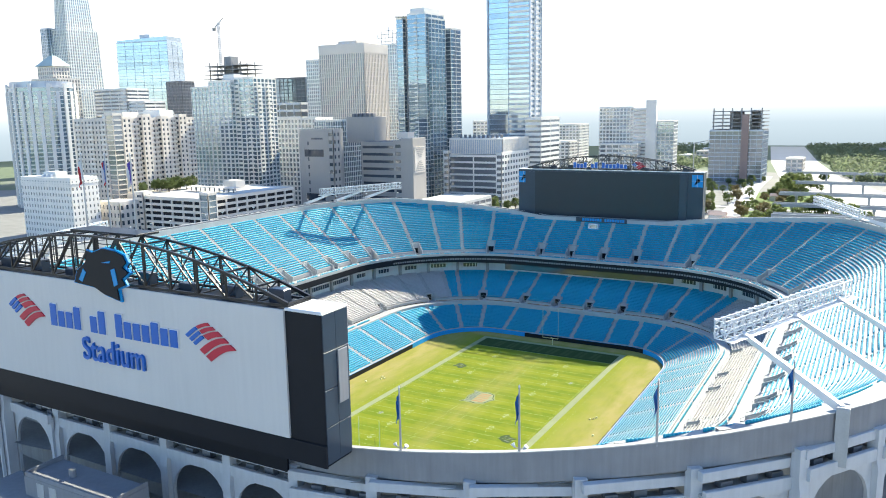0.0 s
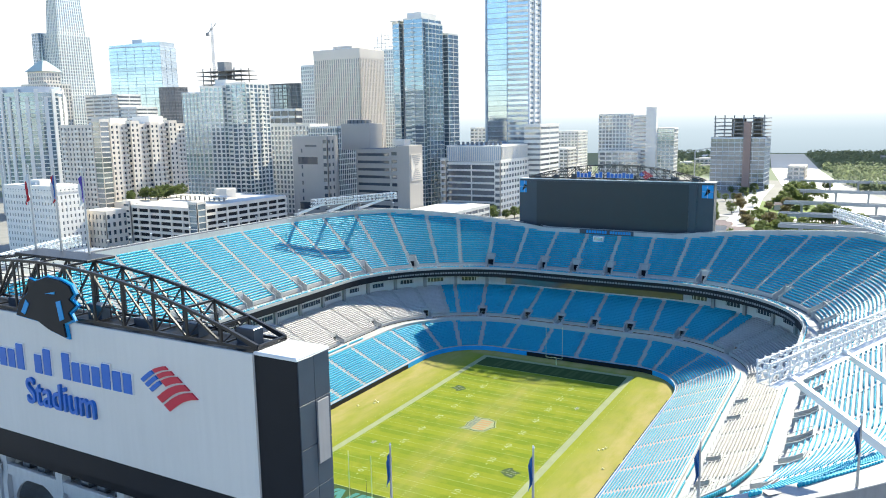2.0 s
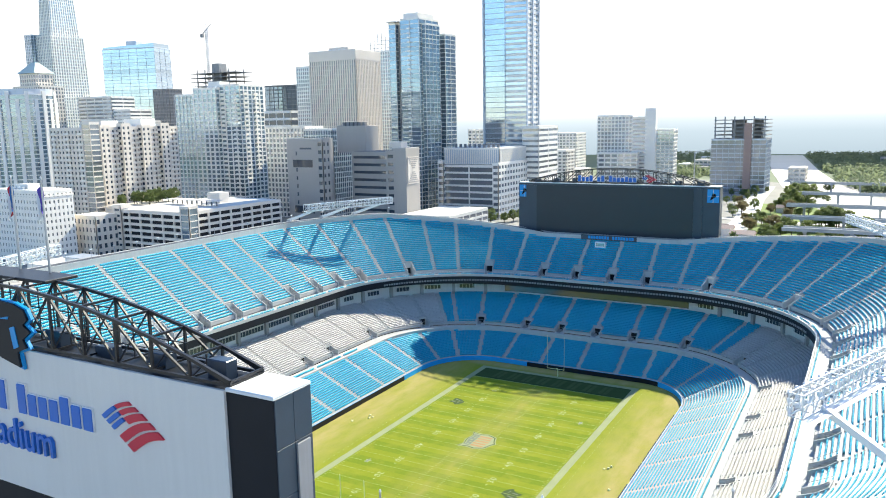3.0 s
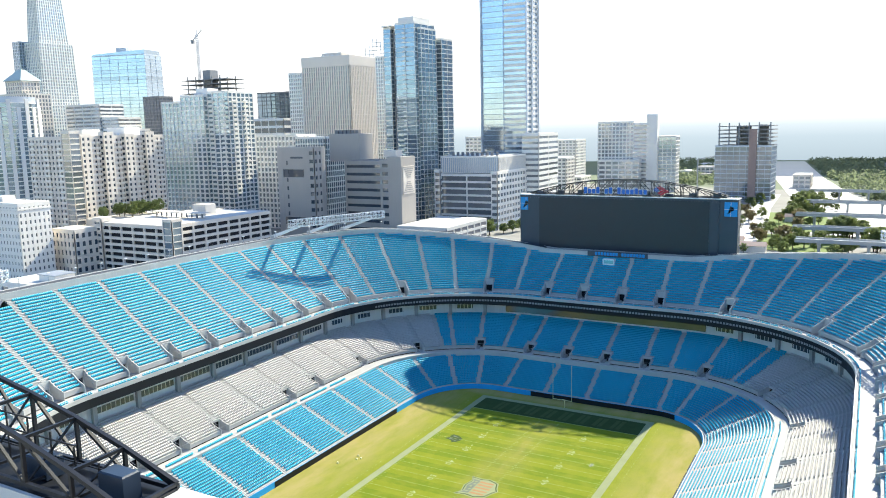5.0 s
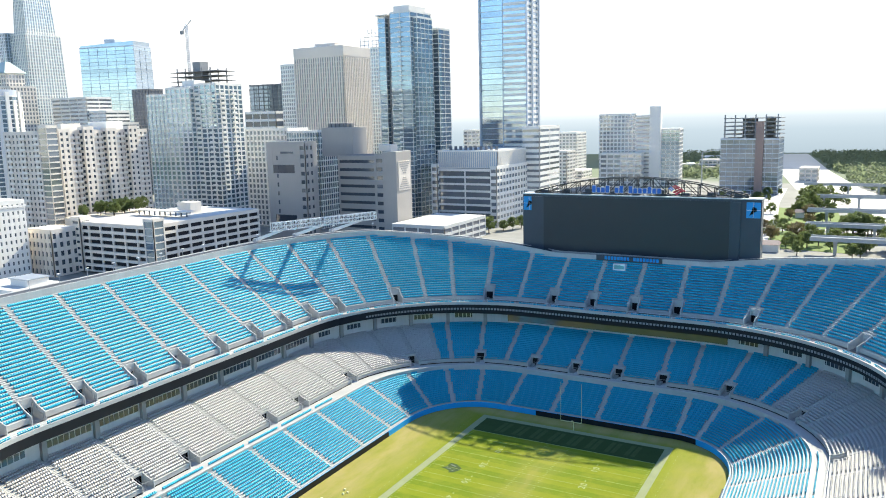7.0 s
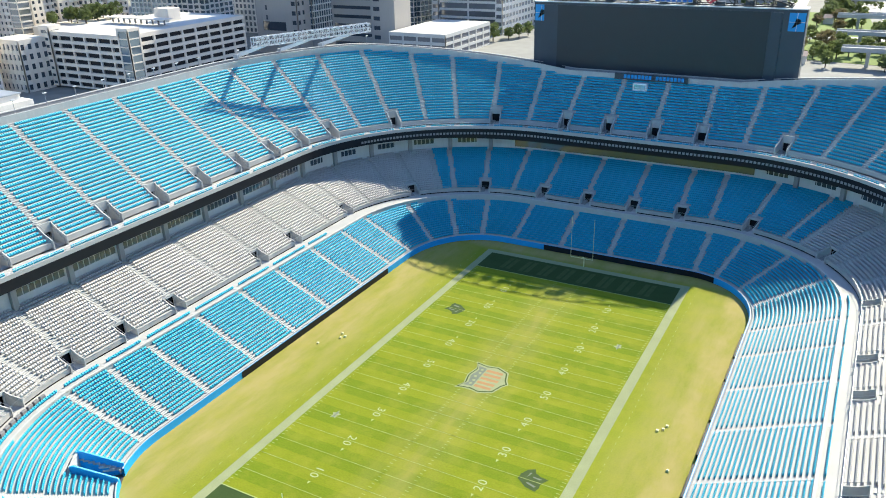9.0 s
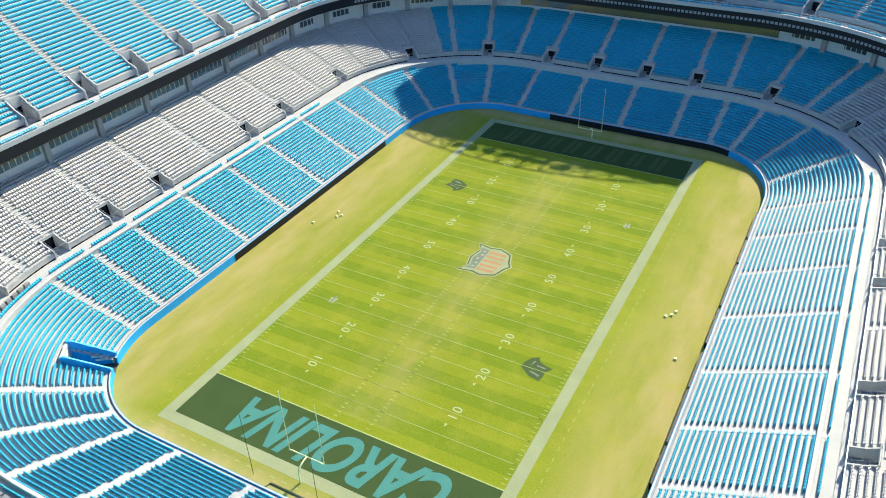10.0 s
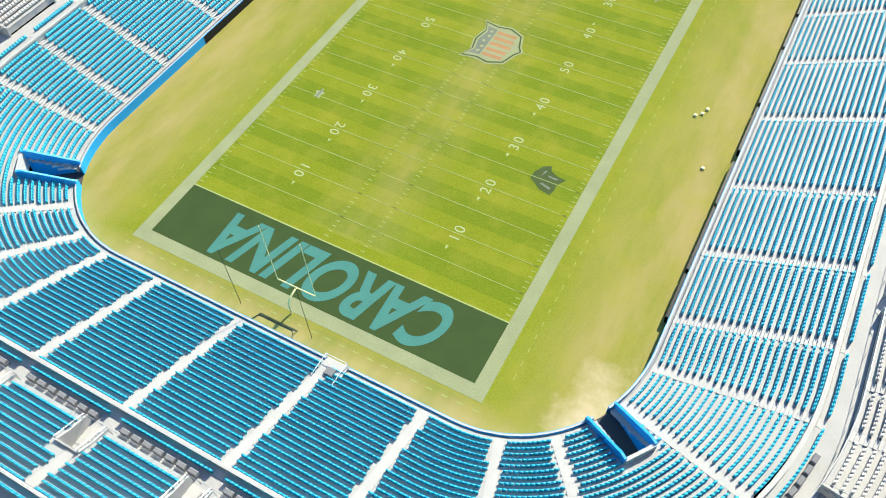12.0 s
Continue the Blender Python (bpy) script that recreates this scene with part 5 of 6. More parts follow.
for k in range(24):
    a = 2 * math.pi * k / 24
    part("fin", Shape().box(-0.3, -1.4, 0, 1.0, 1.4, 96 if k % 2 else 102, Matrix.Translation((cx + rr * math.cos(a), cy + rr * 0.75 * math.sin(a), GROUND_Z)) @ Matrix.Rotation(a, 4, "Z")), M["pale"], t)
o = [(cx + (rr - 3) * math.cos(a), cy + (rr * 0.7) * math.sin(a)) for a in np.linspace(0, 2 * math.pi, 33)[:-1]]
part("crown_ring", Shape().plate(o, 107, 112), M["metal_panel"], t)

# tall stone tower with setbacks
t = thing("office_tower", "tall pale stone office tower tapering in setbacks", "building")
mass(t, -872, -824, 470, 540, 120, floor_h=4, bay=4.4, pier=2.0, spandrel=1.0, wall="pale", glass="glass_blue", taper=1.5)
mass(t, -868, -829, 474, 534, 196, 120, 4, 4.2, 1.9, 1.0, "pale", "glass_blue", taper=2)
mass(t, -863, -835, 480, 528, 300, 196, 4, 4.0, 1.8, 1.0, "pale", "glass_blue", taper=6)
mass(t, -884, -864, 466, 500, 198, floor_h=4, bay=5, pier=1.2, spandrel=0.8, wall="metal_panel", glass="glass_blue", taper=2)
settle(t, -845, 508, 12, -16, 0.83, 0, 0.99)

t = tower("office_tower", "stone office tower with a green copper pyramid roof", -737, -688, 362, 392, 124, floor_h=4, bay=4, pier=1.6, spandrel=1.4, wall="beige", glass="glass_grey")
mass(t, -729, -700, 366, 388, 137, 124, 4, 4, 1.4, 1.2, "beige", "glass_grey")
s = Shape()
s.add([(-731, 364, 138.3), (-698, 364, 138.3), (-698, 390, 138.3), (-731, 390, 138.3), (-718, 375, 150), (-711, 375, 150), (-711, 379, 150), (-718, 379, 150)], [(0, 1, 5, 4), (1, 2, 6, 5), (2, 3, 7, 6), (3, 0, 4, 7), (4, 5, 6, 7), (3, 2, 1, 0)])
part("pyramid_roof", s, M["copper"], t, "green copper pyramid roof")
part("spire", Shape().tube((-714.5, 377, 150), (-714.5, 377, 163), 0.8, 6, 0.1), M["copper"], t)
settle(t, -701, 384, 10, -16, 0.914, 0.2, 1.0)

t = tower("glass_tower", "blue mirror glass office tower with a slanted roof", -789, -697, 514, 556, 172, floor_h=4, bay=15, pier=0.2, spandrel=0.4, wall="metal_panel", glass="glass_sky", taper=2)
part("slanted_top", Shape().add([(-786, 517, 173), (-700, 517, 173), (-700, 553, 173), (-786, 553, 173), (-786, 517, 175), (-700, 517, 178), (-700, 553, 178), (-786, 553, 175)], [(0, 1, 5, 4), (1, 2, 6, 5), (2, 3, 7, 6), (3, 0, 4, 7), (4, 5, 6, 7)]), M["glass_sky"], t)
part("roof_box", Shape().chamfer_box(-752, 525, 176, -735, 540, 182, 0.3), M["metal_panel"], t)
settle(t, -728, 529, 23, -24, 0.833, 13.5, 1.01)

t = tower("office_block", "pale office block with striped ribbon windows", -673, -620, 387, 417, 112, floor_h=3.8, bay=12, pier=0.5, spandrel=2.0, wall="pale", glass="glass_grey")
mass(t, -620, -595, 389, 417, 98, floor_h=3.8, bay=12, pier=0.4, spandrel=2.2, wall="pale", glass="glass_grey")
mass(t, -610, -580, 392, 415, 86, floor_h=3.8, bay=12, pier=0.4, spandrel=2.2, wall="pale", glass="glass_grey")
tower("office_block", "dark slab office tower behind lower blocks", -652, -626, 470, 490, 122, floor_h=3.8, bay=5, pier=0.5, spandrel=1.2, wall="slate", glass="glass_dark")

# beige apartments with balconies
t = thing("apartment_block", "beige apartment block with stacked balconies and projecting bays", "building")
fh = mass(t, -453, -412, 204, 284, 78, floor_h=3.1, bay=3.6, pier=2.0, spandrel=1.5, wall="beige", glass="glass_dark")
for i, y in enumerate((210, 228, 246, 264)):
    mass(t, -413, -408, y, y + 8, 80 if i % 2 else 79, floor_h=3.1, bay=4, pier=2.2, spandrel=1.5, wall="beige", glass="glass_dark")
mass(t, -414, -406, 200, 208, 81, floor_h=3.1, bay=8, pier=0.3, spandrel=0.7, wall="beige", glass="glass_grey")
balconies(t, "x", -411.95, [(219.0, 223.0), (223.6, 227.4), (237, 241), (241.6, 245.4), (255, 259), (259.6, 263.4), (273, 277), (277.6, 282)], GROUND_Z, 78, fh)
balconies(t, "y", 203.95, [(-449, -445), (-436, -431), (-422, -417)], GROUND_Z, 78, fh)
plant_room(t, -445, -425, 225, 240, 79, 83, "beige", 5)
plant_room(t, -440, -422, 258, 272, 79, 84, "pale", 3)
BEIGE = (-426, 231, 83, -67, 0.879, 1.8, 1.028)
settle(t, *BEIGE)
g2 = thing("terrace_garden", "planted terrace with small trees beside the apartments", "garden")
part("terrace_slab", Shape().box(-404, 205, GROUND_Z, -377, 262, 33.0), M["beige"], g2)
settle(g2, *BEIGE)

# apartment tower with crane and open top floors
t = thing("apartment_tower", "white and glass apartment tower with open concrete floors behind", "building")
fh = mass(t, -414, -390, 288, 318, 106, floor_h=3.3, bay=4, pier=1.2, spandrel=0.8, wall="pale", glass="glass_blue")
mass(t, -390, -366, 284, 318, 110, floor_h=3.3, bay=4.8, pier=1.5, spandrel=1.1, wall="pale", glass="glass_blue")
mass(t, -366, -345, 288, 318, 112, floor_h=3.3, bay=5.2, pier=1.2, spandrel=0.9, wall="pale", glass="glass_blue")
balconies(t, "y", 287.9, [(-364, -360), (-352, -347)], GROUND_Z, 110, fh)
balconies(t, "x", -344.9, [(292, 297), (304, 309)], GROUND_Z, 110, fh)
plant_room(t, -384, -372, 296, 308, 111, 116, "pale", 3)
settle(t, -380, 303, 38, -42, 0.881, 3.6, 0.966)
t = thing("tower_under_construction", "concrete tower frame with open floor slabs and a crane", "building")
for k in range(20):
    z = GROUND_Z + 0.5 + k * 4.2 + 40
    part("floor_slab", Shape().box(-474 - (5 if k > 15 else 0), 372, z, -417 + (6 if k > 15 else 0), 400, z + 0.5), M["dark_concrete"], t)
part("core", Shape().box(-453, 380, GROUND_Z, -442, 392, 138), M["dark_concrete"], t)
for x in (-470, -458, -446, -434, -422):
    for y in (374, 398):
        part("column", Shape().box(x - 0.5, y - 0.5, GROUND_Z, x + 0.5, y + 0.5, 132), M["dark_concrete"], t)
FRAME = (-451, 385, -77, 63, 0.919, 0.7, 1.051)
settle(t, *FRAME)
t = thing("tower_crane", "slim steel tower crane with a short raised jib", "crane")
s = Shape()
for k in range(26):
    z = 120 + k * 2
    for dx, dy in ((-0.9, -0.9), (0.9, -0.9), (0.9, 0.9), (-0.9, 0.9)):
        s.tube((-462 + dx, 384 + dy, z), (-462 + dx, 384 + dy, z + 2), 0.32, 4)
    s.tube((-462.9, 383.1, z), (-461.1, 383.1, z + 2), 0.22, 4).tube((-461.1, 383.1, z), (-461.1, 384.9, z + 2), 0.22, 4)
part("mast", s, M["grey_steel"], t)
s = Shape()
s.tube((-469, 384, 167), (-454, 384, 177), 0.5, 4).tube((-469, 384, 167), (-462, 384, 174), 0.2, 4).tube((-462, 384, 172), (-462, 384, 177), 0.3, 4).tube((-462, 384, 177), (-454, 384, 177), 0.15, 4)
part("jib", s, M["grey_steel"], t)
part("counterweight", Shape().chamfer_box(-471, 383, 164.5, -467, 385, 168, 0.2), M["dark_concrete"], t)
settle(t, *FRAME)

tower("glass_tower", "dark glass office tower beside a tan one", -514, -470, 505, 530, 122, floor_h=4, bay=6, pier=0.3, spandrel=0.6, wall="slate", glass="glass_blue")
tower("office_block", "white and dark banded office block", -462, -424, 440, 462, 93, floor_h=7, bay=9, pier=0.8, spandrel=2.4, wall="pale", glass="glass_dark")
tower("office_tower", "pale lattice office tower", -401, -376, 423, 456, 133, floor_h=3.6, bay=2.6, pier=1.0, spandrel=1.2, wall="pale", glass="glass_grey")
t = thing("office_tower", "tan office tower with close vertical ribs", "building")
mass(t, -375, -322, 409, 450, 133, floor_h=4, bay=2.5, pier=1.4, spandrel=0.5, wall="tan", glass="glass_grey", parapet=1.0, proud=0.6)
part("top_band", Shape().chamfer_box(-375.2, 408.8, 133.6, -321.8, 450.2, 141.5, 0.3), M["tan"], t)
plant_room(t, -360, -338, 420, 440, 141.5, 145, "tan", 4)
settle(t, -340, 423, 5, -7, 0.961, 0.3, 1.023)
t = tower("office_tower", "slim white tower with a steel lattice crown", -411, -386, 569, 592, 158, floor_h=4, bay=3.2, pier=1.2, spandrel=1.0, wall="pale", glass="glass_grey")
s = Shape()
for i in range(6):
    for j in range(5):
        x, z = -416 + i * 5, 158 + j * 4
        if (i - 2.5) ** 2 / 9 + (j - 1) ** 2 / 9 < 1.1:
            s.tube((x, 572, z), (x + 5, 572, z), 0.4, 4).tube((x, 572, z), (x, 572, z + 4), 0.4, 4)
part("lattice_crown", s, M["grey_steel"], t, "grey steel lattice crown")

# blue glass apartment tower
t = thing("apartment_tower", "blue glass apartment tower with white floor lines and a stepped top", "building")
mass(t, -249, -241, 352, 390, 150, floor_h=3.3, bay=8, pier=0.25, spandrel=0.5, wall="pale", glass="glass_blue")
mass(t, -241, -234, 356, 390, 148, floor_h=3.3, bay=3.5, pier=1.6, spandrel=0.9, wall="grey_brick", glass="glass_dark")
mass(t, -234, -213, 349, 380, 152, floor_h=3.3, bay=10, pier=0.25, spandrel=0.45, wall="pale", glass="glass_blue")
mass(t, -213, -209, 353, 376, 148, floor_h=3.3, bay=6, pier=0.25, spandrel=0.5, wall="pale", glass="glass_blue")
fh = mass(t, -232, -206, 380, 398, 142, floor_h=3.3, bay=9, pier=0.3, spandrel=0.5, wall="pale", glass="glass_blue")
balconies(t, "x", -212.9, [(377, 380)], GROUND_Z, 140, fh, "pale")
balconies(t, "y", 348.9, [(-226, -222)], GROUND_Z, 148, fh, "pale", 1.0)
part("top_screen", Shape().chamfer_box(-232, 352, 153.4, -216, 376, 157, 0.2), M["pale"], t)
part("top_plate", Shape().box(-250, 350, 151.5, -238, 380, 152.2), M["pale"], t)
settle(t, -228, 375, -14, 14, 0.878, -4.6, 1.053)

# tall mirror glass tower
t = thing("glass_tower", "very tall blue mirror glass office tower with pale floor lines", "building")
mass(t, -196, -158, 410, 436, 250, floor_h=4.2, bay=19, pier=0.5, spandrel=0.45, wall="metal_panel", glass="glass_sky")
mass(t, -176, -157.4, 409.4, 436.6, 225, floor_h=4.2, bay=40, pier=0.0, spandrel=2.0, wall="pale", glass="glass_sky", proud=0.5)
for y in (409, 421, 435):
    part("corner_fin", Shape().box(-157.4, y, GROUND_Z, -156.4, y + 1.6, 252), M["metal_panel"], t)
part("corner_fin", Shape().box(-197.2, 409, GROUND_Z, -196, 436, 252), M["metal_panel"], t)
settle(t, -176, 423, -7, 12, 0.976, 0.4, 1.0)
tower("office_block", "white ribbed annex below the glass tower", -162, -148, 407, 449, 75, floor_h=4.2, bay=20, pier=0.4, spandrel=2.4, wall="pale", glass="glass_grey")

# white office block
t = thing("office_block", "white office block with ribbon windows and a ribbed top screen", "building")
mass(t, -207, -161, 356, 420, 47, floor_h=4.8, bay=23, pier=1.0, spandrel=1.5, wall="pale", glass="glass_grey")
mass(t, -163, -158, 353, 420, 49, floor_h=4.8, bay=5, pier=1.2, spandrel=2.2, wall="pale", glass="glass_grey")
mass(t, -210, -205, 354, 360, 50, floor_h=4.8, bay=5, pier=1.2, spandrel=2.2, wall="pale", glass="glass_grey")
mass(t, -206, -159, 357, 420, 60, 48.6, 12, 1.6, 0.5, 0.8, "pale", "metal_panel", parapet=0.8)
for k in range(10):
    part("roof_fan", Shape().tube((-200 + k * 4, 366, 60.5), (-200 + k * 4, 366, 63.5), 1.1, 10), M["slate"], t)

# grey exchange building
t = thing("office_block", "grey concrete office block with dark ribbon windows and a blank tower", "building")
mass(t, -266, -240, 245, 262, 70, floor_h=31, bay=26, pier=9.0, spandrel=26.0, wall="grey_brick", glass="glass_dark", roof="slate")
mass(t, -240, -235, 244, 252, 70, floor_h=5, bay=5, pier=2.0, spandrel=2.8, wall="grey_brick", glass="glass_dark", roof="slate")
mass(t, -236, -198, 278, 303, 60, floor_h=5.4, bay=38, pier=2.4, spandrel=3.3, wall="grey_brick", glass="glass_dark", roof="slate")
mass(t, -204, -196, 272, 280, 61, floor_h=5.4, bay=8, pier=3.2, spandrel=3.0, wall="grey_brick", glass="glass_dark", roof="slate")
part("blank_wing", Shape().chamfer_box(-197, 270.5, GROUND_Z, -187, 288, 64, 0.2), M["grey_brick"], t, "blank grey wing")
part("relief_panel", Shape().box(-187.0, 272.5, 40, -186.6, 286, 58), M["beige"], t, "square relief panel")
for k in range(6):
    part("relief_bar", Shape().box(-186.6, 273 + k * 0.9, 41 + k * 1.3, -186.4, 285.5 - k * 0.9, 41.6 + k * 1.3), M["grey_brick"], t)
    part("relief_bar", Shape().box(-186.6, 273 + k * 0.9, 57 - k * 1.3, -186.4, 285.5 - k * 0.9, 57.6 - k * 1.3), M["grey_brick"], t)
part("penthouse", Shape().chamfer_box(-257, 290, 60, -232, 306, 79, 0.3), M["grey_brick"], t)
part("plant_box", Shape().chamfer_box(-203, 276, 64, -194, 284, 68, 0.2), M["tan"], t)
for k in range(6):
    part("roof_unit", Shape().chamfer_box(-254 + k * 3.4, 293, 79, -251.6 + k * 3.4, 296, 81.5, 0.2), M["slate"], t)
for k in range(9):
    part("slot_window", Shape().box(-258.6 + 0 * k, 244.9, 16 + k * 5.5, -257.4, 245.1, 18.6 + k * 5.5), M["glass_dark"], t)
part("slot_window", Shape().box(-255, 244.9, 64, -245, 245.1, 65.2), M["glass_dark"], t)

tower("office_block", "white grid office block with a low wing", -358, -300, 307, 330, 78, floor_h=3.9, bay=3.6, pier=1.4, spandrel=1.3, wall="pale", glass="glass_grey")
tower("office_block", "white curtain wall office block beside a grey one", -300, -272, 305, 330, 76, floor_h=3.9, bay=2.4, pier=0.5, spandrel=0.8, wall="pale", glass="glass_blue")

# parking garage
t = thing("parking_garage", "pale concrete parking garage with open decks and a glazed stair", "building")
# black bands in place of glass paint the shade inside the open decks
mass(t, -294, -240, 128, 206, 33.5, 9.0, 3.5, 9, 1.0, 1.5, "beige", "black", "roof", 0.8)
mass(t, -243, -236, 127, 134, 37, 9.0, 3.5, 7, 1.4, 0.5, "beige", "glass_blue")
mass(t, -297, -290, 127, 134, 36, 9.0, 3.5, 7, 2.6, 2.0, "beige", "glass_dark")
for k in range(10):
    part("roof_post", Shape().box(-285 + k * 4, 160, 35.0, -284.4 + k * 4, 160.6, 37.6), M["slate"], t)
part("roof_shelter", Shape().box(-286, 157, 37.6, -246, 164, 38.0), M["beige"], t)
part("stair_head", Shape().chamfer_box(-268, 172, 34, -258, 180, 41, 0.2), M["beige"], t)
t = tower("office_block", "low beige block with square windows", -313, -294, 113, 128, 31, floor_h=4.2, bay=3.4, pier=1.8, spandrel=2.0, wall="beige", glass="glass_dark")
t = tower("hotel_block", "white low hotel block with small windows", -361, -298, 85, 110, 48, floor_h=3.5, bay=3.6, pier=2.2, spandrel=1.8, wall="pale", glass="glass_grey")
part("cornice", Shape().box(-361.5, 84.5, 45.5, -297.5, 110.5, 46.4), M["pale"], t)
plant_room(t, -340, -325, 92, 102, 49.2, 52, "pale", 3)
settle(t, -298, 98, -6, 1, 0.72, 0.8, 0.972)
tower("office_block", "low pale service building with a flat roof", -280, -248, 62, 84, 14, floor_h=4.5, bay=8, pier=3.0, spandrel=2.6, wall="pale", glass="glass_grey")
t = thing("low_annex", "small blue-roofed white annex by the stadium", "building")
part("annex_wall", Shape().box(-262, 70, 14, -250, 80, 18), M["pale"], t)
part("annex_roof", Shape().box(-262.5, 69.5, 18, -249.5, 80.5, 18.5), M["metal_panel"], t)
tower("parking_garage", "low white parking deck beyond the stadium corner", -186, -150, 262, 318, 20, floor_h=4, bay=10, pier=1.0, spandrel=1.6, wall="roof", glass="slate")

# behind the far board
t = thing("office_block", "white office block with a grid of windows and a stair tower", "building")
mass(t, -182, -140, 662, 700, 82, floor_h=4, bay=4, pier=1.3, spandrel=1.4, wall="pale", glass="glass_grey")
mass(t, -140, -124, 660, 700, 80, floor_h=4, bay=16, pier=1.0, spandrel=2.6, wall="pale", glass="glass_grey")
part("stair_tower", Shape().chamfer_box(-124, 655, GROUND_Z, -112, 668, 90, 0.3), M["pale"], t)
mass(t, -112, -92, 664, 700, 66, floor_h=4, bay=5, pier=0.6, spandrel=1.0, wall="pale", glass="glass_sky")
mass(t, -176, -130, 640, 662, 42, floor_h=5, bay=8, pier=1.4, spandrel=2.0, wall="pale", glass="glass_grey")
settle(t, -133, 672, -16, 38, 0.933, 5.6, 1.016)
t = thing("tower_under_construction", "half-glazed tower under construction with open top floors and a hoist", "building")
mass(t, -68, -22, 664, 696, 58, floor_h=4, bay=5, pier=0.3, spandrel=0.8, wall="metal_panel", glass="glass_grey")
for k in range(6):
    z = 58.5 + k * 3.6
    part("floor_slab", Shape().box(-66, 665, z, -22, 696, z + 0.9), M["dark_concrete"], t)
    for x in (-65, -57, -49, -41, -33, -24):
        part("column", Shape().box(x - 0.5, 665.2, z + 0.9, x + 0.5, 666.2, z + 3.6), M["dark_concrete"], t)
part("core", Shape().box(-52, 672, 58, -42, 686, 77), M["dark_concrete"], t)
part("hoist_shaft", Shape().box(-40, 661.5, GROUND_Z, -34, 664, 74), M["rust"], t, "rust red hoist shaft")
part("core", Shape().box(-34, 676, 58, -28, 688, 78), M["dark_concrete"], t)
settle(t, -45, 680, 14, -37, 1.097, -1.1, 1.008)
t = thing("tower_crane", "small distant crane arm over the rooftops", "crane")
part("mast", Shape().tube((-84, 690, GROUND_Z), (-84, 690, 44), 0.8, 4), M["grey_steel"], t)
part("jib", Shape().tube((-84, 690, 44), (-66, 690, 47), 0.6, 4), M["grey_steel"], t)

rng = random.Random(7)
for k in range(42):
    a = rng.uniform(0.02, 1.0)
    d = rng.uniform(560, 1250)
    yaw = radians(rng.uniform(-8, 24))
    x, y = -math.sin(yaw) * d + 60, math.cos(yaw) * d
    if (-200 < x < 20 and y < 760) or (x > 10 and y < 1050):
        continue
    w, dp, h = rng.uniform(14, 45), rng.uniform(14, 40), rng.uniform(5, 14)
    tower("low_building", "low pale roofed building in the distance", x - w / 2, x + w / 2, y - dp / 2, y + dp / 2, GROUND_Z + h, floor_h=4.5, bay=6, pier=1.5, spandrel=2.0, wall=rng.choice(("pale", "beige", "grey_brick")), glass="glass_grey", roof=rng.choice(("roof", "roof", "slate")))
for x0, x1, y0, y1, top in ((110, 145, 1250, 1290, 46), (-300, -262, 820, 860, 62), (-258, -232, 700, 730, 44), (-330, -300, 640, 670, 70)):
    tower("office_block", "pale mid-rise block in the distance", x0, x1, y0, y1, top, floor_h=4, bay=5, pier=1.5, spandrel=1.8, wall="pale", glass="glass_grey")

# ---------------------------------------------------------------- roads, ramps, park


def ribbon(name, pts, w, z, mat, label, category="road", t=0.25):
    s = Shape()
    n = len(pts)
    L, R = [], []
    for i, (x, y) in enumerate(pts):
        a, b = Vector(pts[max(0, i - 1)]), Vector(pts[min(n - 1, i + 1)])
        d = (b - a).normalized()
        L.append((x - d.y * w / 2, y + d.x * w / 2))
        R.append((x + d.y * w / 2, y - d.x * w / 2))
    for i in range(n - 1):
        q = [(*L[i], z), (*R[i], z), (*R[i + 1], z), (*L[i + 1], z)]
        s.add(q + [(x, y, z - t) for x, y, _ in q], [(0, 1, 2, 3), (0, 4, 5, 1), (2, 6, 7, 3), (4, 7, 6, 5)])
    return obj(name, s, mat, label, category, kind="structure")


ribbon("road", [(160, 150), (125, 330), (85, 500), (32, 700), (-6, 950), (-48, 1300), (-60, 1400)], 58, GROUND_Z + 0.3, M["road"], "wide sunlit concrete motorway running to the horizon")
ribbon("road", [(8, 300), (6, 420), (-6, 560), (-12, 700)], 16, GROUND_Z + 0.3, M["road"], "pale street beside the park")
ribbon("road", [(-330, 200), (-120, 225), (60, 250), (220, 262)], 14, GROUND_Z + 0.28, M["asphalt"], "dark street behind the far stand")
ribbon("road", [(-30, 420), (60, 405), (150, 395)], 9, GROUND_Z + 0.32, M["road"], "pale street crossing the park")
for k in range(24):
    a = k / 23
    x, y = 122 - 120 * a, 335 + 560 * a
    ribbon("lane_line", [(x, y), (x - 2.6, y + 12)], 0.5, GROUND_Z + 0.42, M["flag_white"], "white lane line on the motorway", "road marking", 0.02)
for k, (y, x0, x1) in enumerate(((655, 14, 190), (545, 24, 190), (446, 30, 190), (372, 34, 200), (316, 40, 210))):
    t = thing("highway_ramp", "elevated concrete highway ramp on single piers", "bridge", "highway ramps")
    part("deck", Shape().box(x0, y - 4.5, 15.6, x1, y + 4.5, 16.8), M["concrete"], t)
    for sy in (-1, 1):
        part("barrier", Shape().box(x0, y + sy * 4.5 - 0.15, 16.8, x1, y + sy * 4.5 + 0.15, 17.7), M["road"], t)
    for x in np.arange(x0 + 12, x1, 24):
        s = Shape().box(x - 0.8, y - 0.8, GROUND_Z, x + 0.8, y + 0.8, 14.6).box(x - 1.0, y - 4, 14.6, x + 1.0, y + 4, 15.6)
        part("pier", s, M["concrete"], t)
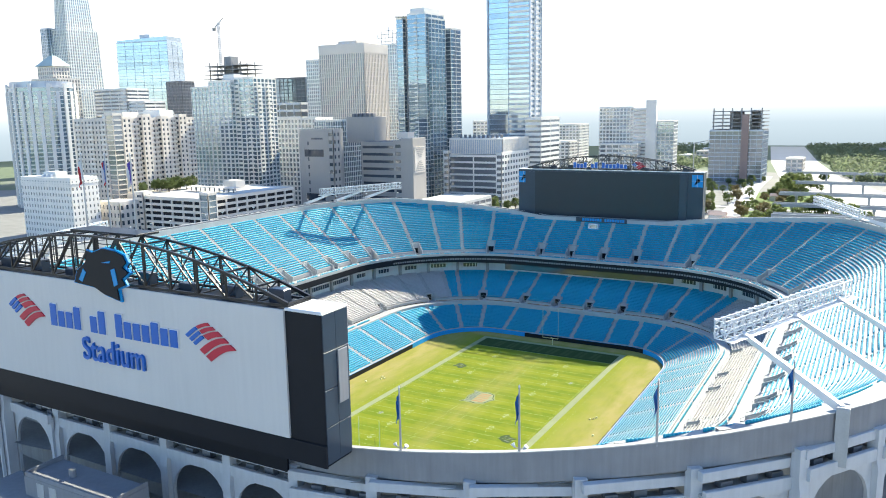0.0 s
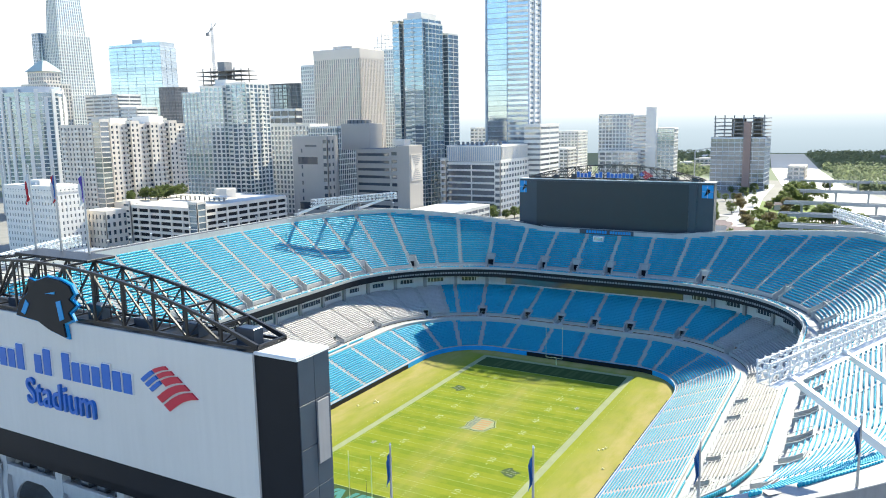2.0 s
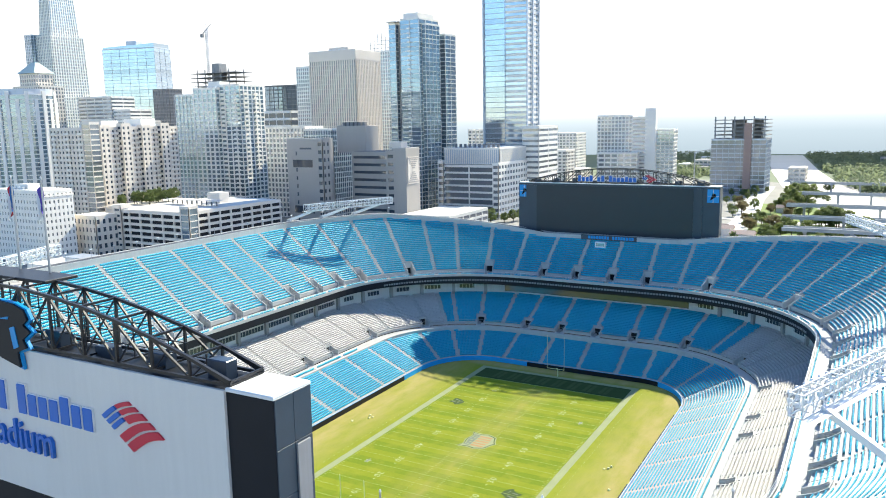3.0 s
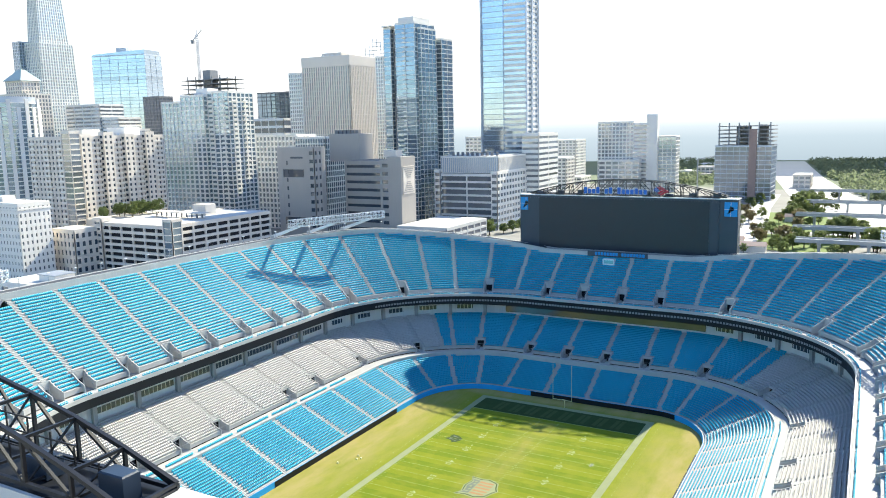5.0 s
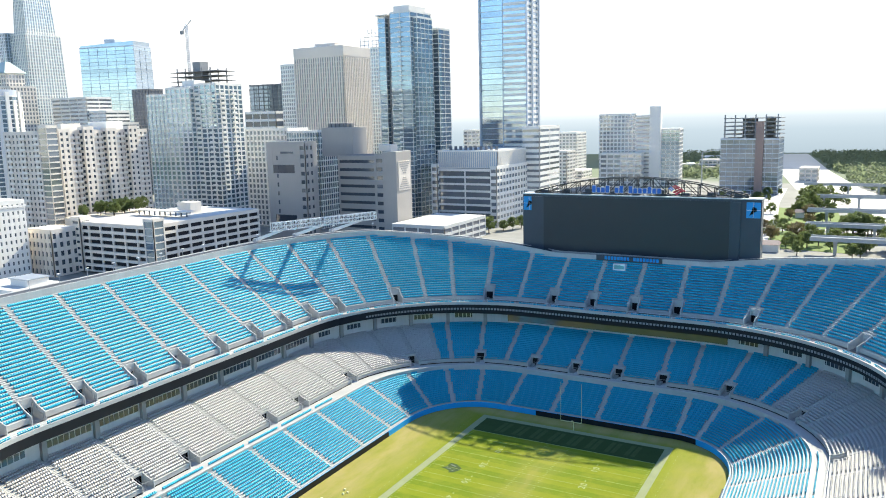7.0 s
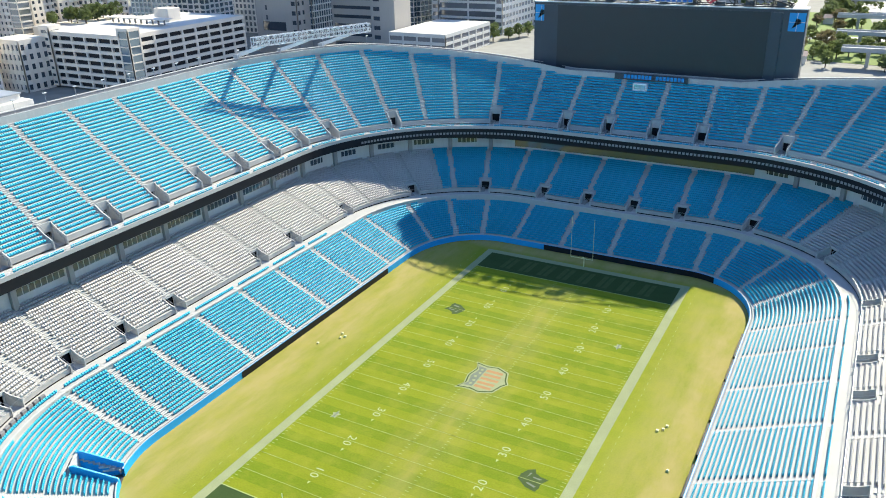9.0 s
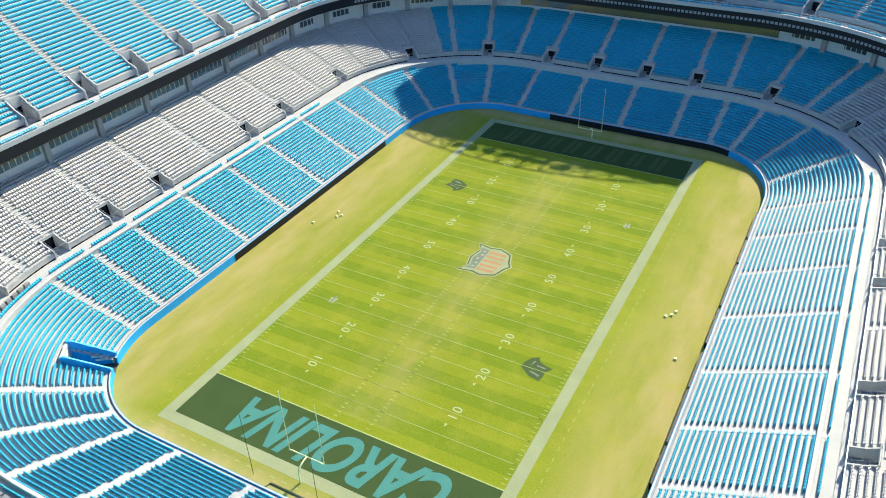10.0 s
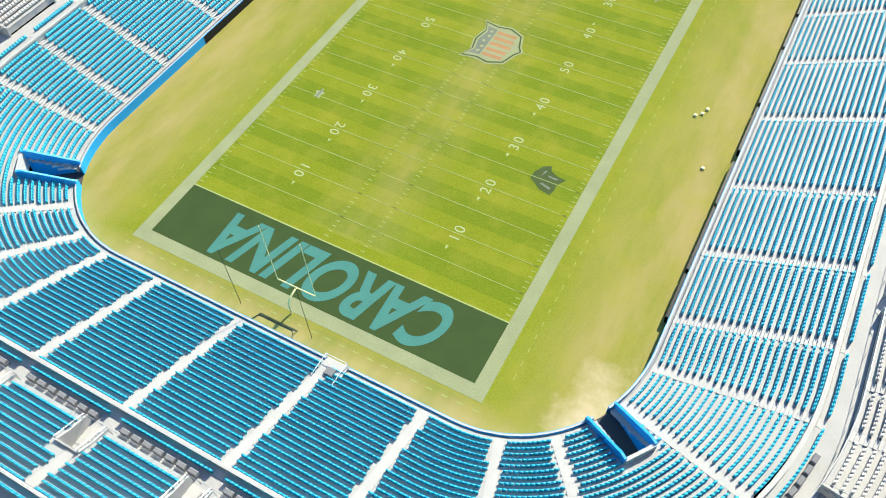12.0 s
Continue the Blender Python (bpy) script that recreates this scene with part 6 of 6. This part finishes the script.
for o in ([(12, 330), (60, 322), (70, 392), (14, 398)], [(10, 420), (56, 410), (46, 520), (4, 530)], [(180, 420), (330, 420), (320, 700), (140, 700)]):
    flat_s = Shape().plate(o, GROUND_Z + 0.02, GROUND_Z + 0.15)
    obj("lawn", flat_s, M["lawn"], "sunlit yellow-green park lawn", "lawn", kind="structure")
for x, y, w, d, h in ((6, 332, 10, 8, 5), (18, 318, 14, 8, 4), (24, 470, 6, 6, 4), (2, 344, 8, 5, 4)):
    t = thing("park_building", "small pink-roofed building at the edge of the park", "building")
    part("wall", Shape().box(x - w / 2, y - d / 2, GROUND_Z, x + w / 2, y + d / 2, GROUND_Z + h), M["beige"], t)
    part("roof", Shape().add([(x - w / 2 - .5, y - d / 2 - .5, GROUND_Z + h), (x + w / 2 + .5, y - d / 2 - .5, GROUND_Z + h), (x + w / 2 + .5, y + d / 2 + .5, GROUND_Z + h), (x - w / 2 - .5, y + d / 2 + .5, GROUND_Z + h), (x - w / 2, y, GROUND_Z + h + 2), (x + w / 2, y, GROUND_Z + h + 2)], [(0, 1, 5, 4), (2, 3, 4, 5), (1, 2, 5), (3, 0, 4), (3, 2, 1, 0)]), M["rust"], t)

# ---------------------------------------------------------------- trees


def leaf_cloud(clumps, seed, leaves=110, size=0.22):
    """Crown of many small leaf blades scattered over clumps (x, y, z, r)."""
    r = np.random.RandomState(seed)
    v, f = [], []
    for cx0, cy0, cz0, cr in clumps:
        d = r.normal(size=(leaves, 3))
        d /= np.linalg.norm(d, axis=1)[:, None]
        c = np.array([cx0, cy0, cz0]) + d * cr * (0.55 + 0.5 * r.rand(leaves, 1))
        for p, nd in zip(c, d):
            a = np.cross(nd, r.normal(size=3))
            a /= np.linalg.norm(a) + 1e-6
            b = np.cross(nd + 0.5 * r.normal(size=3), a)
            b /= np.linalg.norm(b) + 1e-6
            s2 = size * cr * (0.6 + 0.7 * r.rand())
            k = len(v)
            v += [tuple(p - a * s2), tuple(p + b * s2 * 0.7), tuple(p + a * s2), tuple(p - b * s2 * 0.7)]
            f.append((k, k + 1, k + 2, k + 3))
    sh = Shape()
    sh.v, sh.f = v, f
    return sh


def tree(at, h, w, seed, brown=False, label=""):
    r = random.Random(seed)
    t = thing("tree", label or ("broad leafy green tree in full leaf" if not brown else "tree with reddish brown autumn leaves"), "tree", "trees", at)
    s = Shape()
    s.tube((0, 0, 0), (0.1 * h * r.uniform(-.3, .3), 0, h * 0.45), 0.035 * h, 7, 0.02 * h)
    for k in range(5):
        a = r.uniform(0, 6.28)
        s.tube((0, 0, h * r.uniform(0.25, 0.45)), (w * 0.35 * math.cos(a), w * 0.35 * math.sin(a), h * r.uniform(0.55, 0.8)), 0.014 * h, 5, 0.005 * h)
    part("trunk", s, M["bark"], t)
    clumps = []
    for k in range(60):
        a, q = r.uniform(0, 6.28), r.random() ** 0.5
        z = r.uniform(0.3, 1.0)
        wide = math.sin(math.pi * min(1, max(0.08, (z - 0.22) / 0.85))) ** 0.6
        clumps.append((w * 0.46 * q * wide * math.cos(a), w * 0.46 * q * wide * math.sin(a), h * z * 0.94, w * r.uniform(0.07, 0.13)))
    part("crown", leaf_cloud(clumps, seed), M["leaf_brown" if brown else "leaf"], t)
    return t


proto = [tree((-166, 322, GROUND_Z), 12, 12, 1), tree((-158, 326, GROUND_Z), 10, 9, 2), tree((30, 360, GROUND_Z), 11, 11, 3, True), tree((20, 392, GROUND_Z), 9, 8, 4)]
rng = random.Random(11)
spots = [(-176, 326), (-171, 316), (-163, 315), (-152, 330), (-147, 338), (-143, 348), (-150, 344), (-140, 356), (-178, 334)]
spots += [(12, 372), (14, 384), (9, 398), (16, 350), (26, 345), (34, 352), (40, 360), (48, 356), (56, 350), (62, 345), (44, 345), (52, 362), (36, 336), (60, 332), (66, 326)]
spots += [(-4, 430), (-2, 450), (-6, 470), (2, 486), (12, 440), (20, 455), (28, 470), (36, 440), (34, 490), (24, 505), (40, 520), (30, 540), (18, 560), (36, 570), (26, 600), (14, 620), (30, 640)]
spots += [(-14, 600), (-18, 640), (-10, 560), (-22, 520), (-26, 480), (-20, 450), (-16, 418)]
for k in range(90):
    y = rng.uniform(300, 660)
    x = rng.uniform(-30, 70) - (y - 300) * 0.06
    if abs(x - 6) > 9 and abs(y - 405) > 9:
        spots.append((x, y))
for x, y in spots:
    b = proto[rng.choice((0, 1, 1, 3, 3, 0, 2)) if x > -100 else rng.choice((0, 1))]
    copy_thing(b, Matrix.Translation((x + rng.uniform(-2, 2), y + rng.uniform(-2, 2), GROUND_Z)) @ Matrix.Rotation(rng.uniform(0, 6.28), 4, "Z") @ Matrix.Scale(rng.uniform(0.5, 0.95), 4))
# groves beside the ramps and along the park
for gx, gy, gw, gd, count in ((66, 392, 22, 20, 12), (30, 545, 16, 60, 16), (84, 340, 14, 14, 5)):
    for k in range(count):
        x, y = gx + rng.uniform(-gw / 2, gw / 2), gy + rng.uniform(-gd / 2, gd / 2)
        copy_thing(proto[rng.choice((0, 0, 1, 3))], Matrix.Translation((x, y, GROUND_Z)) @ Matrix.Rotation(rng.uniform(0, 6.28), 4, "Z") @ Matrix.Scale(rng.uniform(0.85, 1.25), 4))
# terrace trees by the apartments
for k in range(16):
    c = copy_thing(proto[k % 2], Matrix.Translation((-320 + rng.uniform(0, 18), 146 + rng.uniform(0, 36), 33.6)) @ Matrix.Scale(rng.uniform(0.5, 0.8), 4))
# woods
wood = []
for k in range(4200):
    d = 620 + 760 * rng.random() ** 0.8
    yaw = radians(rng.uniform(-26, 14))
    x, y = -math.sin(yaw) * d + 60, math.cos(yaw) * d
    roadx = -6 - (y - 950) * 0.135 if y > 700 else 32 - (y - 700) * 0.25
    if abs(x - roadx) < 33 + 0.004 * y or (x < 40 and y < 800) or (x > 40 and y < 640):
        continue
    if noise.noise(Vector((x / 160, y / 160, 3))) < -0.34:
        continue
    wood.append((x, y, GROUND_Z + rng.uniform(2, 6), rng.uniform(4, 7)))
sh = leaf_cloud(wood, 5, 44, 0.26)
obj("woods", sh, M["far_leaf"], "hazy green woodland spreading to the horizon", "woods", kind="stuff")

# ---------------------------------------------------------------- arched outer facade
us_o = np.linspace(0, RING, 1600)
pts_o = np.array([rim_r(u, OUT)[:2] for u in us_o])
s_o = np.r_[0, np.cumsum(np.linalg.norm(np.diff(pts_o, axis=0), axis=1))]
BAY = s_o[-1] / round(s_o[-1] / 13.2)
first = float(np.interp(end_u(2.9, False), us_o, s_o)) % BAY


def arch_panel(w, z0, z1, half, spring, rise, m):
    """A wall panel with an arched opening through it."""
    s = Shape()
    n = 12
    for y0, y1 in ((0.0, 0.45),):
        inner = [(half * math.cos(math.pi * k / n), spring + rise * math.sin(math.pi * k / n)) for k in range(n + 1)]
        ring = []
        for k in range(n + 1):
            x = inner[k][0] / half * (w / 2)
            ring.append((x, z1))
        for k in range(n):
            a, b, c, d = inner[k], inner[k + 1], ring[k + 1], ring[k]
            p = [m @ Vector((x, y, z)) for y in (y0, y1) for x, z in (a, b, c, d)]
            s.add(p, [(0, 1, 2, 3), (7, 6, 5, 4), (0, 4, 5, 1)])
        for sx in (-1, 1):
            xa, xb = sorted((sx * half, sx * w / 2))
            s.box(xa, y0, z0, xb, y1, spring, m)
            p = [m @ Vector(q) for q in ((sx * half, y0, spring), (sx * w / 2, y0, spring), (sx * w / 2, y0, z1), (sx * half, y1, spring), (sx * w / 2, y1, spring), (sx * w / 2, y1, z1))]
            s.add(p, [(0, 1, 2), (3, 5, 4), (1, 4, 5, 2)])
    return s


nbay = int(round(s_o[-1] / BAY))
for k in range(nbay):
    sm = (first + (k + 0.5) * BAY) % s_o[-1]
    sp0 = (first + k * BAY) % s_o[-1]
    um, up = float(np.interp(sm, s_o, us_o)), float(np.interp(sp0, s_o, us_o))
    top = min(rim_z(up), rim_z(um)) - 3.2
    b = thing("facade_bay", "white precast arch bay of the stadium's outer wall", "facade", "facade bays")
    _, _, nx, ny, _, _ = station(um)
    c = rim_r(um, OUT)
    m = Matrix.Translation((c.x, c.y, 0)) @ Matrix(((-ny, -nx, 0, 0), (nx, -ny, 0, 0), (0, 0, 1, 0), (0, 0, 0, 1)))
    part("arch_panel", arch_panel(12.4, GROUND_Z, top - 3.0, 5.45, top - 8.9, 5.2, m @ Matrix.Translation((0, -0.2, 0))), M["facade"], b)
    part("spandrel", Shape().chamfer_box(-6.2, -0.7, top - 3.6, 6.2, 0.0, top - 2.0, 0.08, m), M["facade"], b)
    part("ledge", Shape().box(-6.2, -0.2, top - 3.0, 6.2, 2.5, top - 2.7, m), M["concrete"], b)
    part("beam", Shape().chamfer_box(-6.5, -0.35, top - 0.9, 6.5, 0.6, top + 0.3, 0.06, m), M["facade"], b)
    for i in range(3):
        x = -4 + i * 3.6 + (k % 3) * 0.4
        part("equipment_case", Shape().chamfer_box(x, 0.6, top - 2.7, x + 1.6, 1.8, top - 1.8 + 0.3 * (i % 2), 0.05, m), M["slate"], b)
    q = rim_r(up, OUT)
    _, _, nx, ny, _, _ = station(up)
    mp = Matrix.Translation((q.x, q.y, 0)) @ Matrix(((-ny, -nx, 0, 0), (nx, -ny, 0, 0), (0, 0, 1, 0), (0, 0, 0, 1)))
    tp = rim_z(up) - 3.2
    s = Shape()
    s.box(-0.75, -1.0, GROUND_Z, 0.75, 0.6, tp - 5.0, mp)
    prof = [(-1.0, tp - 5.0), (0.6, tp - 5.0), (0.6, tp + 0.4), (-0.75, tp + 0.4), (-0.75, tp - 3.4)]
    p = [mp @ Vector((x, y, z)) for x in (-0.75, 0.75) for y, z in prof]
    s.add(p, [(4, 3, 2, 1, 0), (5, 6, 7, 8, 9)] + [(i, (i + 1) % 5, 5 + (i + 1) % 5, 5 + i) for i in range(5)])
    part("pier", s, M["facade"], b, "stepped white concrete pier")

# service block in front of the near facade
t = thing("service_block", "grey flat-roofed service block before the outer wall", "building")
part("body", Shape().chamfer_box(-14, -130, GROUND_Z, 11, -121, 26.6, 0.15), M["block_grey"], t)
part("upper_body", Shape().chamfer_box(-10, -127.5, 26.6, 9, -121.2, 29.6, 0.15), M["block_grey"], t)
s = Shape()
s.box(-10, -127.5, 29.6, 9, -127.2, 30.2).box(8.7, -127.5, 29.6, 9, -121.2, 30.2).box(-10, -127.5, 29.6, -9.7, -121.2, 30.2)
part("parapet", s, M["block_grey"], t)
for x in (-7, -4.2):
    part("louvre", Shape().box(x, -127.6, 26.9, x + 1.6, -127.5, 29.1), M["concrete"], t)
part("roof_vent", Shape().tube((-3, -124.5, 29.6), (-3, -124.5, 30.8), 0.5, 8), M["grey_steel"], t)
part("side_block", Shape().chamfer_box(-21, -129, GROUND_Z, -14.2, -121.5, 25.4, 0.1), M["block_grey"], t)

# ---------------------------------------------------------------- flag poles


def flag_pole(at, h, mats, label, lamp=False, size=(0.6, 2.9), droop=True):
    t = thing("flag_pole", label, "flag pole", "flag poles", at)
    part("pole", Shape().tube((0, 0, -0.6), (0, 0, h), 0.16, 8, 0.09), M["grey_steel"], t)
    part("finial", Shape().tube((0, 0, h), (0, 0, h + 0.25), 0.14, 8, 0.05), M["white_steel"], t)
    w, d = size
    n, k = 6, 8
    v, f = [], []
    for i in range(n + 1):
        for j in range(k + 1):
            a, b = i / n, j / k
            v.append((-w * a * (0.75 + 0.25 * math.sin(5 * b + 2)), 0.22 * math.sin(9 * a + 4 * b), h - 0.5 - d * b - (0.5 * d * a if droop else 0.15 * d * a)))
    for i in range(n):
        for j in range(k):
            p = i * (k + 1) + j
            f.append((p, p + 1, p + k + 2, p + k + 1))
    half = len(f) // len(mats)
    for q, mname in enumerate(mats):
        s = Shape()
        s.add(v, f[q * half:(q + 1) * half])
        part("flag", s, M[mname], t, "hanging cloth flag")
    if lamp:
        for sx in (-1, 1):
            part("lamp", Shape().tube((sx * 0.6, 0, 0.4), (sx * 0.9, 0, 0.8), 0.12, 8, 0.28), M["white_steel"], t, "white floodlight")
        part("lamp_bracket", Shape().tube((-0.7, 0, 0.35), (0.7, 0, 0.35), 0.06, 6), M["grey_steel"], t)
    return t


for u, zt, lamp in ((491.5, 47.5, True), (500.3, 49.0, True), (509.2, 50.2, False), (517.9, 51.7, False)):
    p = rim_r(u, OUT - 0.2)
    p.z += 0.7
    flag_pole(p, zt - p.z, ["flag_blue"], "grey flag pole with a limp blue flag", lamp)
for x, mats, lab in ((-9.6, ["flag_white", "flag_red"], "red and white"), (-4.2, ["flag_blue", "flag_red", "flag_white"], "striped red, white and blue"), (1.4, ["flag_purple", "flag_white"], "purple and white")):
    flag_pole((x, -113.4, 64.5), 11.0, mats, f"flag pole with a limp {lab} flag", False, (1.2, 3.2))

# ---------------------------------------------------------------- rails, rim lamps and small stand details
for k in range(70):
    u = RING * k / 70
    p = rim_r(u, OUT * 0.5)
    if p.y < -60 or p.y > 95:
        continue
    t = thing("rim_lamp", "small grey lamp post on the rim walkway", "lamp post", "rim lamps", (p.x, p.y, p.z - 0.2))
    part("post", Shape().tube((0, 0, 0), (0, 0, 3.4), 0.07, 6), M["grey_steel"], t)
    part("lamp", Shape().chamfer_box(-0.15, -0.45, 3.4, 0.15, 0.45, 3.6, 0.04), M["white_steel"], t)
s = Shape()
for i in range(len(FINE)):
    a, b = FINE[i], FINE[(i + 1) % len(FINE)]
    for dz in (0.45, 0.9):
        s.tube(at_ring(a, FRONT_S, FRONT_E, 24.7 + dz + dip(a)), at_ring(b, FRONT_S, FRONT_E, 24.7 + dz + dip(b)), 0.035, 4)
    s.tube(at_ring(a, FRONT_S, FRONT_E, 24.7 + dip(a)), at_ring(a, FRONT_S, FRONT_E, 25.6 + dip(a)), 0.035, 4)
obj("deck_rail", s, M["white_steel"], "thin white rail along the upper deck's front", "railing", kind="structure")
s = Shape()
for i in range(len(FINE)):
    a, b = FINE[i], FINE[(i + 1) % len(FINE)]
    s.tube(at_ring(a, MID_S - 0.2, MID_E - 0.2, 10.3), at_ring(b, MID_S - 0.2, MID_E - 0.2, 10.3), 0.04, 4)
    s.tube(at_ring(a, MID_S - 0.2, MID_E - 0.2, 9.3), at_ring(a, MID_S - 0.2, MID_E - 0.2, 10.3), 0.035, 4)
obj("tier_rail", s, M["grey_steel"], "thin steel rail before the middle tier", "railing", kind="structure")
# white folding chairs and dark box seats along the cross aisle
us_b, s_b = ring_len(35.2, MID_E - 0.9)
box_mesh = Shape().chamfer_box(-0.55, -0.25, 0, 0.55, 0.3, 0.75, 0.08).mesh("box_seat", M["slate"])
order = np.sort([np.interp(a % RING, us_b, s_b) for a in LOW_AISLES])
made = 0
for k, s0 in enumerate(np.arange(0, s_b[-1], 1.45)):
    if np.abs(order - s0).min() < 1.6:
        continue
    u = float(np.interp(s0, s_b, us_b))
    p = at_ring(u, 35.2, MID_E - 0.9, 8.31)
    if p.y > -50 or made >= 90:
        continue
    made += 1
    o = tagged(new("box_seat", box_mesh), "dark grey box seat along the cross aisle", "seat", "box seats")
    o.matrix_basis = local(u, 35.2, MID_E - 0.9, 8.31)
# corner platform at the near end wall
t = thing("camera_platform", "small white camera platform at the field wall", "platform")
m = local(end_u(9.6, False), 20.0, 19.2, 0)
part("platform_deck", Shape().chamfer_box(-1.5, -0.6, 1.9, 1.5, 2.6, 2.1, 0.03, m), M["stair"], t)
for x, y in ((-1.4, -0.5), (1.4, -0.5), (1.4, 2.5), (-1.4, 2.5)):
    part("leg", Shape().box(x - 0.1, y - 0.1, 0, x + 0.1, y + 0.1, 1.9, m), M["stair"], t)
    part("rail_post", Shape().box(x - 0.05, y - 0.05, 2.1, x + 0.05, y + 0.05, 3.0, m), M["white_steel"], t)
s = Shape()
for a, b in (((-1.4, -0.5), (1.4, -0.5)), ((1.4, -0.5), (1.4, 2.5)), ((-1.4, 2.5), (-1.4, -0.5))):
    s.tube(m @ Vector((*a, 3.0)), m @ Vector((*b, 3.0)), 0.05, 5)
part("rail", s, M["white_steel"], t)
part("equipment_case", Shape().chamfer_box(-0.6, 0.6, 2.1, 0.5, 1.6, 2.6, 0.05, m), M["slate"], t)

# ---------------------------------------------------------------- parked cars behind the far stand


def car(x, y, turn, mat, label):
    t = thing("car", label, "car", "parked cars", (x, y, GROUND_Z + 0.3))
    t.rotation_euler[2] = turn
    prof = [(-2.2, 0.3), (2.2, 0.3), (2.25, 0.75), (1.1, 0.92), (-2.1, 0.95)]
    side = Matrix(((1, 0, 0, 0), (0, 0, -1, 0.9), (0, 1, 0, 0), (0, 0, 0, 1)))
    part("body", Shape().plate(prof, 0.0, 1.8, side), mat, t)
    part("cabin", Shape().plate([(-1.9, 0.95), (0.9, 0.92), (0.3, 1.45), (-1.4, 1.45)], 0.15, 1.65, side), M["glass_dark"], t, "dark glazed cabin")
    for wx in (-1.4, 1.4):
        for wy in (-0.82, 0.82):
            part("wheel", Shape().tube((wx, wy - 0.1, 0.32), (wx, wy + 0.1, 0.32), 0.32, 10), M["black"], t)


CAR_PAINT = (("flag_white", "white"), ("slate", "grey"), ("white_steel", "pale silver"), ("panel_dark", "dark blue"), ("flag_white", "white"), ("sign_red", "red"))
for k in range(12):
    mname, word = CAR_PAINT[k % 6]
    cxx = -132 + k * 12.5 + 3 * math.sin(k * 2.3)
    car(cxx, 225 + (cxx + 120) * 25 / 180 + (3 if k % 2 else -3), math.atan2(25, 180) + (math.pi if k % 2 else 0), M[mname], f"{word} car standing on the street behind the stand")
